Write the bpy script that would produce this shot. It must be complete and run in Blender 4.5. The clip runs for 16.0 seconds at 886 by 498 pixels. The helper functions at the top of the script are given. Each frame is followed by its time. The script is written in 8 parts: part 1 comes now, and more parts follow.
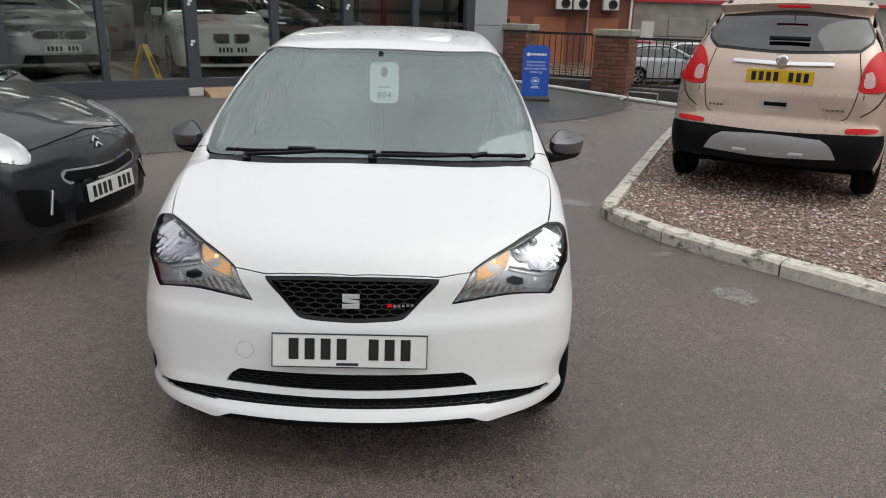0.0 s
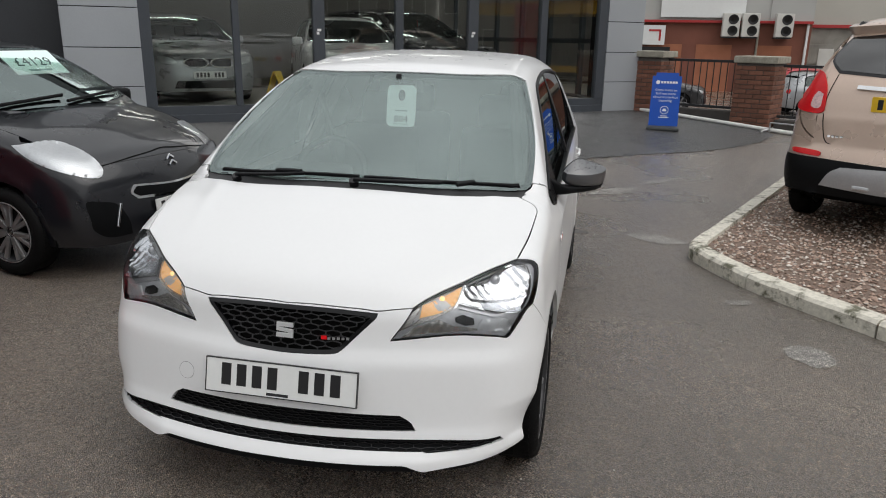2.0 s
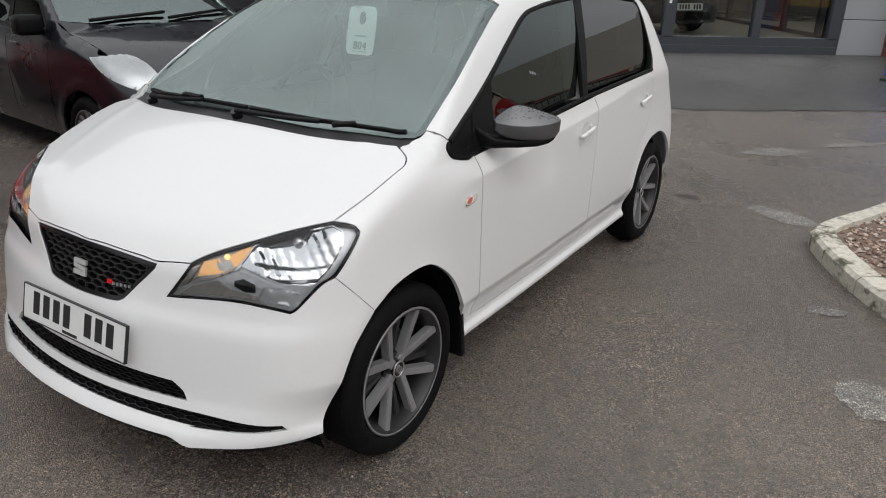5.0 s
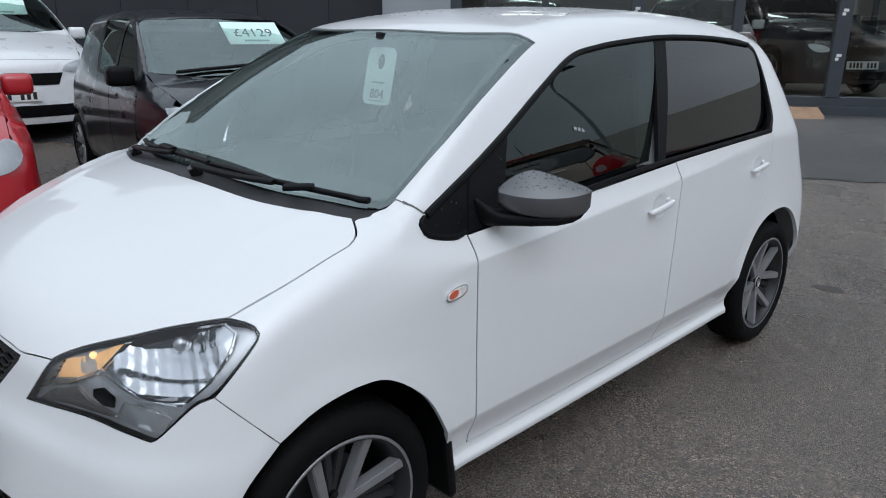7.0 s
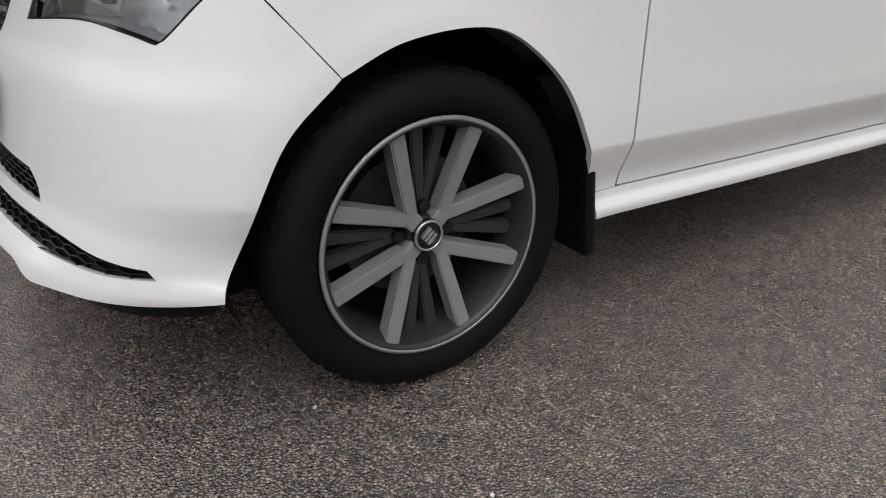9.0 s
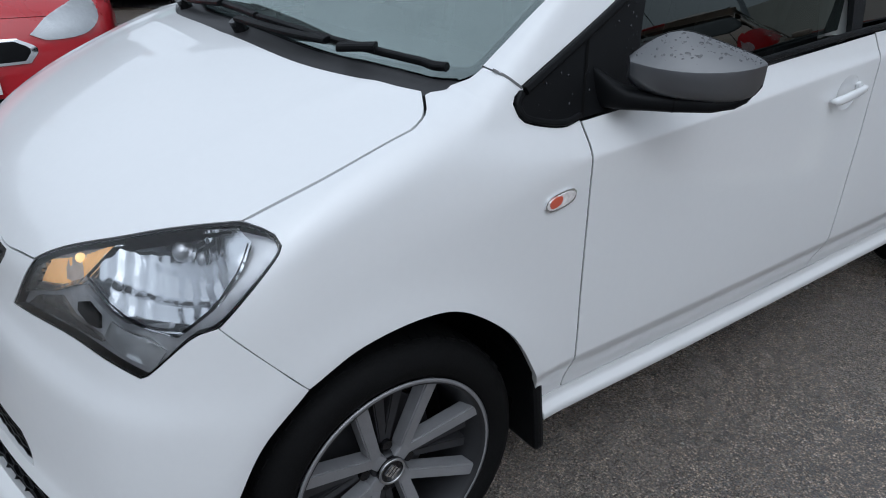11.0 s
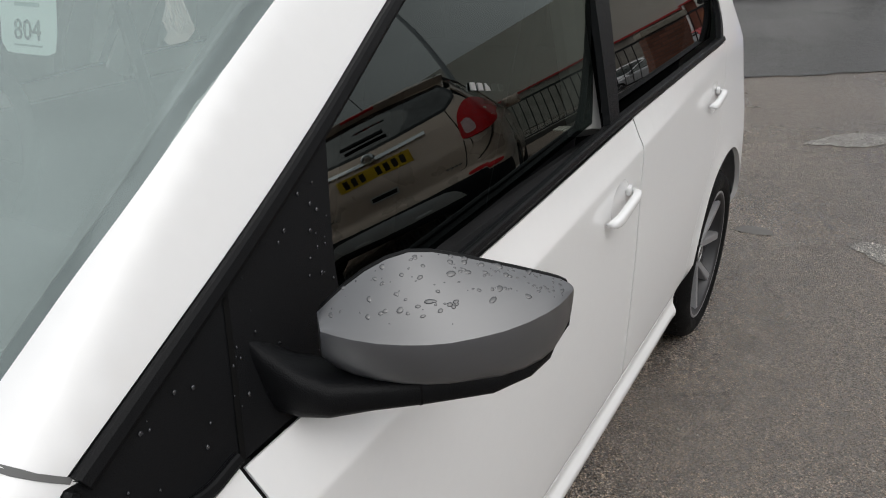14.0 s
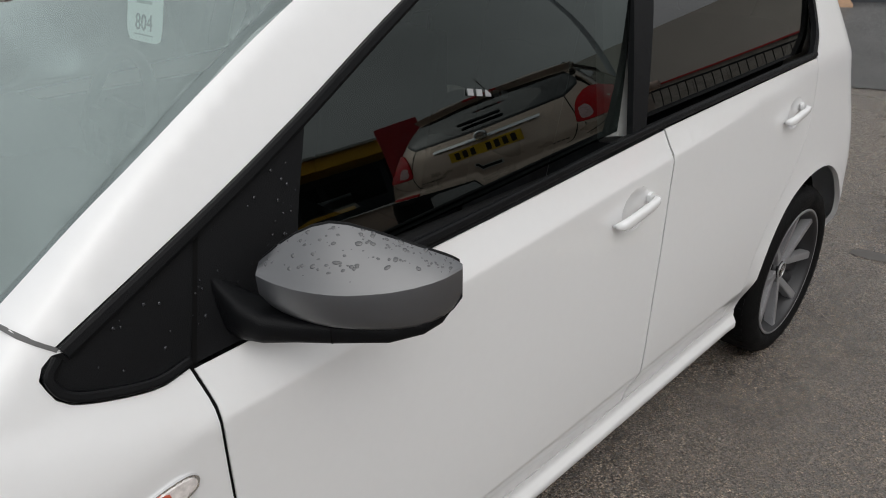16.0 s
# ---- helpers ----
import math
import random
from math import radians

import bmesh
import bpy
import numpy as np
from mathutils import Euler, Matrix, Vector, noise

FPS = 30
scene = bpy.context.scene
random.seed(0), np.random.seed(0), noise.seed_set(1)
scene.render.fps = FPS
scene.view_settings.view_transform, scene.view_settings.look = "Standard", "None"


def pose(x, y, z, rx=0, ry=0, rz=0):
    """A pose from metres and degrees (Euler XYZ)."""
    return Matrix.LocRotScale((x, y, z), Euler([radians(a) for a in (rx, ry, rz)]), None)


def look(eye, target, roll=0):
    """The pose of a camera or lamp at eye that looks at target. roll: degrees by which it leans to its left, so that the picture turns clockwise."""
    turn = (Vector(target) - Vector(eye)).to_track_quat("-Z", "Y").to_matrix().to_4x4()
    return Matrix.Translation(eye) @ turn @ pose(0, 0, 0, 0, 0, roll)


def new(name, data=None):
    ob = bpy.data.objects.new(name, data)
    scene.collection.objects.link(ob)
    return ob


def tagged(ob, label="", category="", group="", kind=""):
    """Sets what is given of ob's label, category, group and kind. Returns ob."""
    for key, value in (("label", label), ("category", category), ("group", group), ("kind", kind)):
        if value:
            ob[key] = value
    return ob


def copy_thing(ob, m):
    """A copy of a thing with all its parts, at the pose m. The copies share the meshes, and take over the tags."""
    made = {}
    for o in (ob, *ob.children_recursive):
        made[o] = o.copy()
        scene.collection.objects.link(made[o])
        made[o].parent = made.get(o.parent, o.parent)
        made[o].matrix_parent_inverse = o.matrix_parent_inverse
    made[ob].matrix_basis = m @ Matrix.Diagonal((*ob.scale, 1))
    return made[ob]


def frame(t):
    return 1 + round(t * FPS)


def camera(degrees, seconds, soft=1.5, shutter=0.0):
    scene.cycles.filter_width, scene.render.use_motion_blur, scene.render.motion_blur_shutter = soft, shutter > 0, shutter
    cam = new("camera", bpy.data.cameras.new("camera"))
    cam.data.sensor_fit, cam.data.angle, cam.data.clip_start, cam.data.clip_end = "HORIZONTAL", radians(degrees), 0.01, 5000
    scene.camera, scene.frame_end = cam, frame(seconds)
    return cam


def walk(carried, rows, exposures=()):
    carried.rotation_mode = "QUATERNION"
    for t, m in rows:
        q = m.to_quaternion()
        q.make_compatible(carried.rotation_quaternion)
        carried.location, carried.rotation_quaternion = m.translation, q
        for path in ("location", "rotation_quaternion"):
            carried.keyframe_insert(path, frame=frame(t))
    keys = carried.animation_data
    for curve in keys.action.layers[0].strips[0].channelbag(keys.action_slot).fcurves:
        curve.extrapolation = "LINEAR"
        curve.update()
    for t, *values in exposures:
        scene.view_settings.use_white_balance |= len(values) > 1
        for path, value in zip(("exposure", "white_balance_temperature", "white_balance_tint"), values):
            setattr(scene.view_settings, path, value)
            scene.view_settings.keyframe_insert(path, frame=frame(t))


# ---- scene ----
cam = camera(63.1, 16.0, soft=1.0)
PATH = [
    (0, (0.276, -2.189, 1.583), (0.301, -0.29, 0.958), 1.5),
    (0.5, (0.477, -2.231, 1.573), (0.49, -0.331, 0.95), 1.4),
    (1, (0.638, -2.225, 1.567), (0.587, -0.323, 0.949), 1.3),
    (1.5, (0.779, -2.073, 1.559), (0.43, -0.179, 1.021), 1.2),
    (2, (0.95, -1.939, 1.561), (0.545, -0.063, 0.999), 1.0),
    (2.5, (1.238, -1.827, 1.561), (0.829, 0.021, 0.914), 1.1),
    (3, (1.439, -1.704, 1.539), (0.991, 0.111, 0.831), 1.1),
    (3.5, (1.56, -1.504, 1.527), (0.84, 0.216, 0.804), 1.1),
    (4, (1.72, -1.328, 1.541), (0.895, 0.342, 0.813), 0.9),
    (4.2, (1.805, -1.263, 1.533), (0.937, 0.386, 0.807), 0.9),
    (6.3, (2.051, -0.541, 1.515), (0.829, 0.872, 0.8), 0.5),
    (6.5, (2.065, -0.441, 1.494), (0.782, 0.947, 0.84), 0.4),
    (7, (1.982, -0.246, 1.425), (0.632, 1.103, 0.828), 0.7),
    (7.5, (1.79, -0.094, 1.216), (0.473, 1.144, 0.359), 0.9),
    (8, (1.724, -0.018, 0.926), (0.27, 1.051, 0.065), 1.5),
    (8.2, (1.725, -0.009, 0.87), (0.254, 1.026, -0.005), 1.6),
    (10.3, (1.783, 0.05, 0.773), (0.198, 0.993, -0.001), -0.1),
    (10.5, (1.734, 0.059, 0.902), (0.189, 1.042, 0.098), 0.8),
    (11, (1.682, 0.075, 1.292), (0.234, 1.127, 0.401), 0.5),
    (11.5, (1.66, 0.065, 1.43), (0.367, 1.296, 0.528), 0.9),
    (12, (1.565, 0.204, 1.437), (0.395, 1.569, 0.56), 0.5),
    (12.5, (1.464, 0.31, 1.417), (0.424, 1.775, 0.541), 0.0),
    (13, (1.32, 0.413, 1.413), (0.276, 1.89, 0.559), -0.9),
    (13.5, (1.238, 0.529, 1.387), (0.221, 2.022, 0.528), -0.8),
    (14, (1.19, 0.715, 1.342), (0.238, 2.26, 0.501), -1.2),
    (14.5, (1.179, 0.832, 1.308), (0.205, 2.346, 0.436), -0.5),
    (15, (1.169, 0.853, 1.292), (0.188, 2.319, 0.349), -0.6),
    (15.5, (1.243, 0.818, 1.331), (0.203, 2.225, 0.362), -0.6),
    (16, (1.485, 0.751, 1.401), (0.209, 2.022, 0.532), -0.6),
]
EXPOSURES = [(0.0, 0.18, 6500, 10), (6.0, 0.14, 6500, 10), (6.6, 0.06, 5950, 8), (7.1, 0.04, 5750, 8), (7.5, -0.04, 5750, 8), (7.9, -0.04, 6500, 10), (8.2, 0.08, 6500, 10), (10.3, 0.42, 6500, 10), (10.6, 0.34, 6300, 10), (10.9, -0.04, 5700, 8), (11.5, -0.07, 5550, 8), (12.1, -0.07, 5600, 8), (12.7, 0.06, 5800, 10), (13.2, 0.06, 6000, 10), (14.0, 0.32, 6500, 10), (15.2, 0.39, 6500, 10), (16.0, 0.14, 6500, 10)]
walk(cam, [(t, look(eye, target, roll)) for t, eye, target, roll in PATH], EXPOSURES)

# ---- light ----
world = bpy.data.worlds.new("world")
scene.world = world
world.use_nodes = True
wt = world.node_tree
wt.nodes.clear()
sky = wt.nodes.new("ShaderNodeTexSky")
sky.sky_type, sky.sun_disc = "NISHITA", False
sky.sun_elevation, sky.sun_rotation = radians(52), radians(112)
sky.air_density, sky.dust_density, sky.ozone_density = 1.0, 4.0, 1.0
grey = wt.nodes.new("ShaderNodeHueSaturation")
grey.inputs["Saturation"].default_value = 0.12
co = wt.nodes.new("ShaderNodeTexCoord")
cl = wt.nodes.new("ShaderNodeTexNoise")
cl.inputs["Scale"].default_value, cl.inputs["Detail"].default_value = 2.2, 5.0
cr = wt.nodes.new("ShaderNodeMapRange")
cr.inputs["From Min"].default_value, cr.inputs["From Max"].default_value = 0.3, 0.7
cr.inputs["To Min"].default_value, cr.inputs["To Max"].default_value = 0.72, 1.15
mul = wt.nodes.new("ShaderNodeMix")
mul.data_type, mul.blend_type = "RGBA", "MULTIPLY"
mul.inputs["Factor"].default_value = 1.0
bg = wt.nodes.new("ShaderNodeBackground")
bg.inputs["Strength"].default_value = 0.15
wo = wt.nodes.new("ShaderNodeOutputWorld")
wt.links.new(sky.outputs[0], grey.inputs["Color"])
wt.links.new(co.outputs["Generated"], cl.inputs["Vector"])
wt.links.new(cl.outputs["Fac"], cr.inputs["Value"])
cover = wt.nodes.new("ShaderNodeMix")  # an even cloud cover over the clear sky
cover.data_type = "RGBA"
cover.inputs["Factor"].default_value, cover.inputs["B"].default_value = 0.6, (4.9, 5.0, 5.05, 1)
wt.links.new(grey.outputs[0], cover.inputs["A"])
wt.links.new(cover.outputs["Result"], mul.inputs["A"])
wt.links.new(cr.outputs[0], mul.inputs["B"])
slant = wt.nodes.new("ShaderNodeVectorMath")  # an overcast dome: brighter overhead than at the horizon, thinner cloud to one side
slant.operation = "DOT_PRODUCT"
slant.inputs[1].default_value = (-0.24, 0.0, 0.66)
dome = wt.nodes.new("ShaderNodeMath")
dome.operation = "ADD"
dome.inputs[1].default_value = 0.76
lift = wt.nodes.new("ShaderNodeMix")
lift.data_type, lift.blend_type = "RGBA", "MULTIPLY"
lift.inputs["Factor"].default_value = 1.0
wt.links.new(co.outputs["Generated"], slant.inputs[0])
wt.links.new(slant.outputs["Value"], dome.inputs[0])
wt.links.new(mul.outputs["Result"], lift.inputs["A"])
wt.links.new(dome.outputs[0], lift.inputs["B"])
wt.links.new(lift.outputs["Result"], bg.inputs["Color"])
wt.links.new(bg.outputs[0], wo.inputs[0])
sun = new("overcast_sun", bpy.data.lights.new("overcast_sun", "SUN"))
sun.data.energy, sun.data.angle, sun.data.color = 0.72, radians(70), (1.0, 0.97, 0.93)
sun.matrix_world = look((14.8, -6, 20.5), (0, 0, 0))

# ---- materials ----
MATS = {}


def mat(name, colour, rough=0.5, metal=0.0, coat=0.0, spec=0.5, vary=0.0, scale=8.0, bump=0.0, bump_scale=60.0, rough_vary=0.0, emit=None, strength=0.0, piece=0.0):
    """A principled material with two scales of colour variation and fine relief, in object space."""
    if name in MATS:
        return MATS[name]
    m = MATS[name] = bpy.data.materials.new(name)
    m.use_nodes = True
    t = m.node_tree
    b = t.nodes["Principled BSDF"]
    b.inputs["Base Color"].default_value = (*colour, 1)
    b.inputs["Roughness"].default_value, b.inputs["Metallic"].default_value = rough, metal
    b.inputs["Coat Weight"].default_value, b.inputs["Coat Roughness"].default_value = coat, 0.03
    b.inputs["Specular IOR Level"].default_value = spec
    m.diffuse_color = (*colour, 1)
    if emit:
        b.inputs["Emission Color"].default_value = (*emit, 1)
        b.inputs["Emission Strength"].default_value = strength
    if vary or bump or rough_vary:
        tc = t.nodes.new("ShaderNodeTexCoord")
        n1 = t.nodes.new("ShaderNodeTexNoise")
        n1.inputs["Scale"].default_value, n1.inputs["Detail"].default_value = scale, 6.0
        n2 = t.nodes.new("ShaderNodeTexNoise")
        n2.inputs["Scale"].default_value, n2.inputs["Detail"].default_value = bump_scale, 4.0
        for n in (n1, n2):
            t.links.new(tc.outputs["Object"], n.inputs["Vector"])
        if vary:
            a = t.nodes.new("ShaderNodeMath")
            a.operation = "ADD"
            t.links.new(n1.outputs["Fac"], a.inputs[0])
            t.links.new(n2.outputs["Fac"], a.inputs[1])
            r = t.nodes.new("ShaderNodeMapRange")
            r.inputs["From Min"].default_value, r.inputs["From Max"].default_value = 0.6, 1.4
            r.inputs["To Min"].default_value, r.inputs["To Max"].default_value = 1 - vary, 1 + vary
            t.links.new(a.outputs[0], r.inputs["Value"])
            fac = r.outputs[0]
            if piece:
                oi = t.nodes.new("ShaderNodeObjectInfo")
                pr = t.nodes.new("ShaderNodeMapRange")
                pr.inputs["To Min"].default_value, pr.inputs["To Max"].default_value = 1 - piece, 1 + piece
                t.links.new(oi.outputs["Random"], pr.inputs["Value"])
                pm = t.nodes.new("ShaderNodeMath")
                pm.operation = "MULTIPLY"
                t.links.new(fac, pm.inputs[0])
                t.links.new(pr.outputs[0], pm.inputs[1])
                fac = pm.outputs[0]
            mx = t.nodes.new("ShaderNodeMix")
            mx.data_type, mx.blend_type = "RGBA", "MULTIPLY"
            mx.inputs["Factor"].default_value = 1.0
            mx.inputs["A"].default_value = (*colour, 1)
            t.links.new(fac, mx.inputs["B"])
            t.links.new(mx.outputs["Result"], b.inputs["Base Color"])
        if rough_vary:
            r = t.nodes.new("ShaderNodeMapRange")
            r.inputs["From Min"].default_value, r.inputs["From Max"].default_value = 0.3, 0.7
            r.inputs["To Min"].default_value, r.inputs["To Max"].default_value = max(0.02, rough - rough_vary), min(1, rough + rough_vary)
            t.links.new(n1.outputs["Fac"], r.inputs["Value"])
            t.links.new(r.outputs[0], b.inputs["Roughness"])
        if bump:
            bu = t.nodes.new("ShaderNodeBump")
            bu.inputs["Strength"].default_value, bu.inputs["Distance"].default_value = bump, 0.004
            t.links.new(n2.outputs["Fac"], bu.inputs["Height"])
            t.links.new(bu.outputs[0], b.inputs["Normal"])
    return m


def glass(name, tint, ior=1.5, rough=0.0, sheen=(1, 1, 1)):
    """A pane: tinted see-through with mirror gloss that grows towards grazing angles."""
    if name in MATS:
        return MATS[name]
    m = MATS[name] = bpy.data.materials.new(name)
    m.use_nodes = True
    t = m.node_tree
    t.nodes.remove(t.nodes["Principled BSDF"])
    f, tr, gl, mx = (t.nodes.new("ShaderNode" + n) for n in ("Fresnel", "BsdfTransparent", "BsdfGlossy", "MixShader"))
    f.inputs["IOR"].default_value = ior
    tr.inputs["Color"].default_value = (*tint, 1)
    gl.inputs["Roughness"].default_value = rough
    gl.inputs["Color"].default_value = (*sheen, 1)
    t.links.new(f.outputs[0], mx.inputs[0])
    t.links.new(tr.outputs[0], mx.inputs[1])
    t.links.new(gl.outputs[0], mx.inputs[2])
    t.links.new(mx.outputs[0], t.nodes["Material Output"].inputs["Surface"])
    m.diffuse_color = (*tint, 0.4)
    return m


WHITE_PAINT = mat("white_car_paint", (0.75, 0.755, 0.76), 0.35, coat=0.7, vary=0.012, scale=3, rough_vary=0.04)
BLACK_PLASTIC = mat("black_textured_plastic", (0.005, 0.0053, 0.006), 0.38, spec=0.11, vary=0.2, bump=0.25, bump_scale=700)
GLOSS_BLACK = mat("gloss_black", (0.006, 0.006, 0.007), 0.16, spec=0.4)
RUBBER = mat("tyre_rubber", (0.006, 0.006, 0.0062), 0.65, spec=0.08, vary=0.35, scale=14, bump=0.3, bump_scale=220, rough_vary=0.15)
RIM_FACE = mat("machined_alloy", (0.3, 0.3, 0.31), 0.42, metal=0.5, vary=0.12, scale=30, bump=0.05, bump_scale=500)
RIM_DARK = mat("dark_grey_alloy", (0.022, 0.022, 0.024), 0.4, metal=0.2, vary=0.15, scale=20)
CHROME = mat("chrome", (0.82, 0.83, 0.84), 0.06, metal=1.0)
SATIN = mat("satin_silver", (0.5, 0.5, 0.51), 0.3, metal=0.9, vary=0.06)
DARK = mat("underbody_black", (0.004, 0.004, 0.004), 0.9, spec=0.1, vary=0.3)
INTERIOR = mat("cabin_charcoal", (0.03, 0.03, 0.032), 0.75, spec=0.2, vary=0.2, bump=0.2, bump_scale=300)
CABIN_LIGHT = mat("cabin_pillar_grey", (0.4, 0.4, 0.39), 0.8, vary=0.08)
PLATE_WHITE = mat("plate_white", (0.72, 0.73, 0.72), 0.3, vary=0.03)
PLATE_YELLOW = mat("plate_yellow", (0.75, 0.48, 0.02), 0.3, vary=0.04)
INK = mat("plate_ink", (0.012, 0.012, 0.013), 0.4)
AMBER_LIT = mat("lit_amber_lens", (0.9, 0.55, 0.25), 0.25, emit=(1.0, 0.5, 0.16), strength=0.22)
BULB = mat("lit_bulb", (1, 0.7, 0.3), 0.2, emit=(1.0, 0.62, 0.25), strength=1.0)
RED_LENS = mat("red_lens", (0.6, 0.006, 0.01), 0.25, spec=0.3, coat=0.0, vary=0.1, scale=40)
CLEAR_LENS = glass("clear_lens", (0.93, 0.94, 0.95))
SCREEN_GLASS = glass("windscreen_glass", (0.95, 0.99, 0.98), 2.8, sheen=(0.86, 1.0, 0.98))
SIDE_GLASS = glass("side_glass", (0.085, 0.105, 0.102), 1.7, sheen=(0.9, 1.0, 0.97))
PAINTED_HAZE = glass("painted_haze", (1, 1, 1))
t = PAINTED_HAZE.node_tree  # mist and reflected cloud painted in: mostly clear, part matt white
t.nodes.remove(t.nodes["Glossy BSDF"])
t.nodes.remove(t.nodes["Fresnel"])
di, tc, nn, rg = (t.nodes.new("ShaderNode" + k) for k in ("BsdfDiffuse", "TexCoord", "TexNoise", "MapRange"))
di.inputs["Color"].default_value = (0.74, 0.84, 0.82, 1)
nn.inputs["Scale"].default_value, nn.inputs["Detail"].default_value = 2.6, 4.0
rg.inputs["From Min"].default_value, rg.inputs["From Max"].default_value = 0.35, 0.68
rg.inputs["To Min"].default_value, rg.inputs["To Max"].default_value = 0.11, 0.26
t.links.new(tc.outputs["Object"], nn.inputs["Vector"])
t.links.new(nn.outputs["Fac"], rg.inputs["Value"])
t.links.new(rg.outputs[0], t.nodes["Mix Shader"].inputs[0])
flat = t.nodes.new("ShaderNodeCombineXYZ")
flat.inputs[1].default_value, flat.inputs[2].default_value = -0.5, 0.866
t.links.new(flat.outputs[0], di.inputs["Normal"])
t.links.new(di.outputs[0], t.nodes["Mix Shader"].inputs[2])
PRIVACY_GLASS = glass("privacy_glass", (0.03, 0.033, 0.036), 1.8)

# ---- building helpers ----
BAR_MESHES = {}


def mesh_of(name, verts, faces, material, smooth=False):
    me = bpy.data.meshes.new(name)
    me.from_pydata([tuple(map(float, v)) for v in verts], [], [tuple(map(int, f)) for f in faces])
    if smooth:
        me.shade_smooth()
    if material:
        me.materials.append(material)
    return me


def thing(name, label, category, m=None, group="", kind=""):
    ob = tagged(new(name), label, category, group, kind)
    ob.empty_display_size = 0.1
    if m is not None:
        ob.matrix_basis = m
    return ob


def part(name, bm, material, parent, label="", smooth=False, m=None):
    """Link a bmesh (freed here) or a mesh as one object under a thing or a part."""
    if isinstance(bm, bmesh.types.BMesh):
        me = bpy.data.meshes.new(name)
        bm.normal_update()
        bm.to_mesh(me)
        bm.free()
        if smooth:
            me.shade_smooth()
    else:
        me = bm
    if material and not me.materials:
        me.materials.append(material)
    ob = new(name, me)
    if parent:
        ob.parent = parent
    if m is not None:
        ob.matrix_basis = m
    if label:
        tagged(ob, label)
    return ob


def box(bm, x0, x1, y0, y1, z0, z1, bevel=0.0, m=None):
    r = bmesh.ops.create_cube(bm, size=1.0)
    bmesh.ops.scale(bm, vec=(x1 - x0, y1 - y0, z1 - z0), verts=r["verts"])
    bmesh.ops.translate(bm, vec=((x0 + x1) / 2, (y0 + y1) / 2, (z0 + z1) / 2), verts=r["verts"])
    vs = r["verts"]
    if bevel:
        es = list({e for v in vs for e in v.link_edges})
        b = bmesh.ops.bevel(bm, geom=es, offset=bevel, segments=2, profile=0.6, affect="EDGES")
        vs = list(set(b["verts"]) | {v for v in vs if v.is_valid})
    if m is not None:
        bmesh.ops.transform(bm, matrix=m, verts=vs)
    return vs


def boxed(x0, x1, y0, y1, z0, z1, bevel=0.0, m=None):
    bm = bmesh.new()
    box(bm, x0, x1, y0, y1, z0, z1, bevel, m)
    return bm


def tube(bm, a, b, r, n=10, r2=None, cap=True):
    a, b = Vector(a), Vector(b)
    q = (b - a).to_track_quat("Z", "Y").to_matrix().to_4x4()
    out = bmesh.ops.create_cone(bm, cap_ends=cap, segments=n, radius1=r, radius2=r if r2 is None else r2, depth=(b - a).length)
    bmesh.ops.transform(bm, matrix=Matrix.Translation((a + b) / 2) @ q, verts=out["verts"])
    return out["verts"]


def arc_sheet(profile, a0, a1, n=40):
    """Verts and faces of an open profile of (radius, x) swept about the x axis between two angles (degrees from +y)."""
    k = len(profile)
    v = [(x, r * math.cos(radians(a)), r * math.sin(radians(a))) for a in np.linspace(a0, a1, n) for r, x in profile]
    f = [(i * k + p, (i + 1) * k + p, (i + 1) * k + p + 1, i * k + p + 1) for i in range(n - 1) for p in range(k - 1)]
    return v, f


def lathe(profile, n=48, closed=True):
    """Verts and faces of a profile of (radius, x) turned about the x axis."""
    v, f, k = [], [], len(profile)
    for i in range(n):
        a = 2 * math.pi * i / n
        v += [(x, r * math.cos(a), r * math.sin(a)) for r, x in profile]
    for i in range(n):
        j = (i + 1) % n
        for p in range(k if closed else k - 1):
            q = (p + 1) % k
            f.append((i * k + p, j * k + p, j * k + q, i * k + q))
    return v, f


def rounded(pts, n=10):
    """Points along a smooth open curve through pts (Catmull-Rom)."""
    p = [np.array(q, float) for q in pts]
    if len(p) < 3:
        return [p[0] + (p[-1] - p[0]) * i / n for i in range(n + 1)]
    p = [2 * p[0] - p[1]] + p + [2 * p[-1] - p[-2]]
    out = []
    for a, b, c, d in zip(p, p[1:], p[2:], p[3:]):
        for i in range(n):
            t = i / n
            out.append(0.5 * (2 * b + (c - a) * t + (2 * a - 5 * b + 4 * c - d) * t**2 + (3 * b - a - 3 * c + d) * t**3))
    return out + [p[-2]]


def loop_of(*curves):
    """One closed outline from open curves laid end to end, each smooth in itself, evenly stepped."""
    out = []
    for c in curves:
        for q in rounded(c, 12):
            q = np.array(q, float)
            if not out or np.linalg.norm(q - out[-1]) > 1e-4:
                out.append(q)
    if np.linalg.norm(out[0] - out[-1]) < 1e-4:
        out.pop()
    return np.array(out)


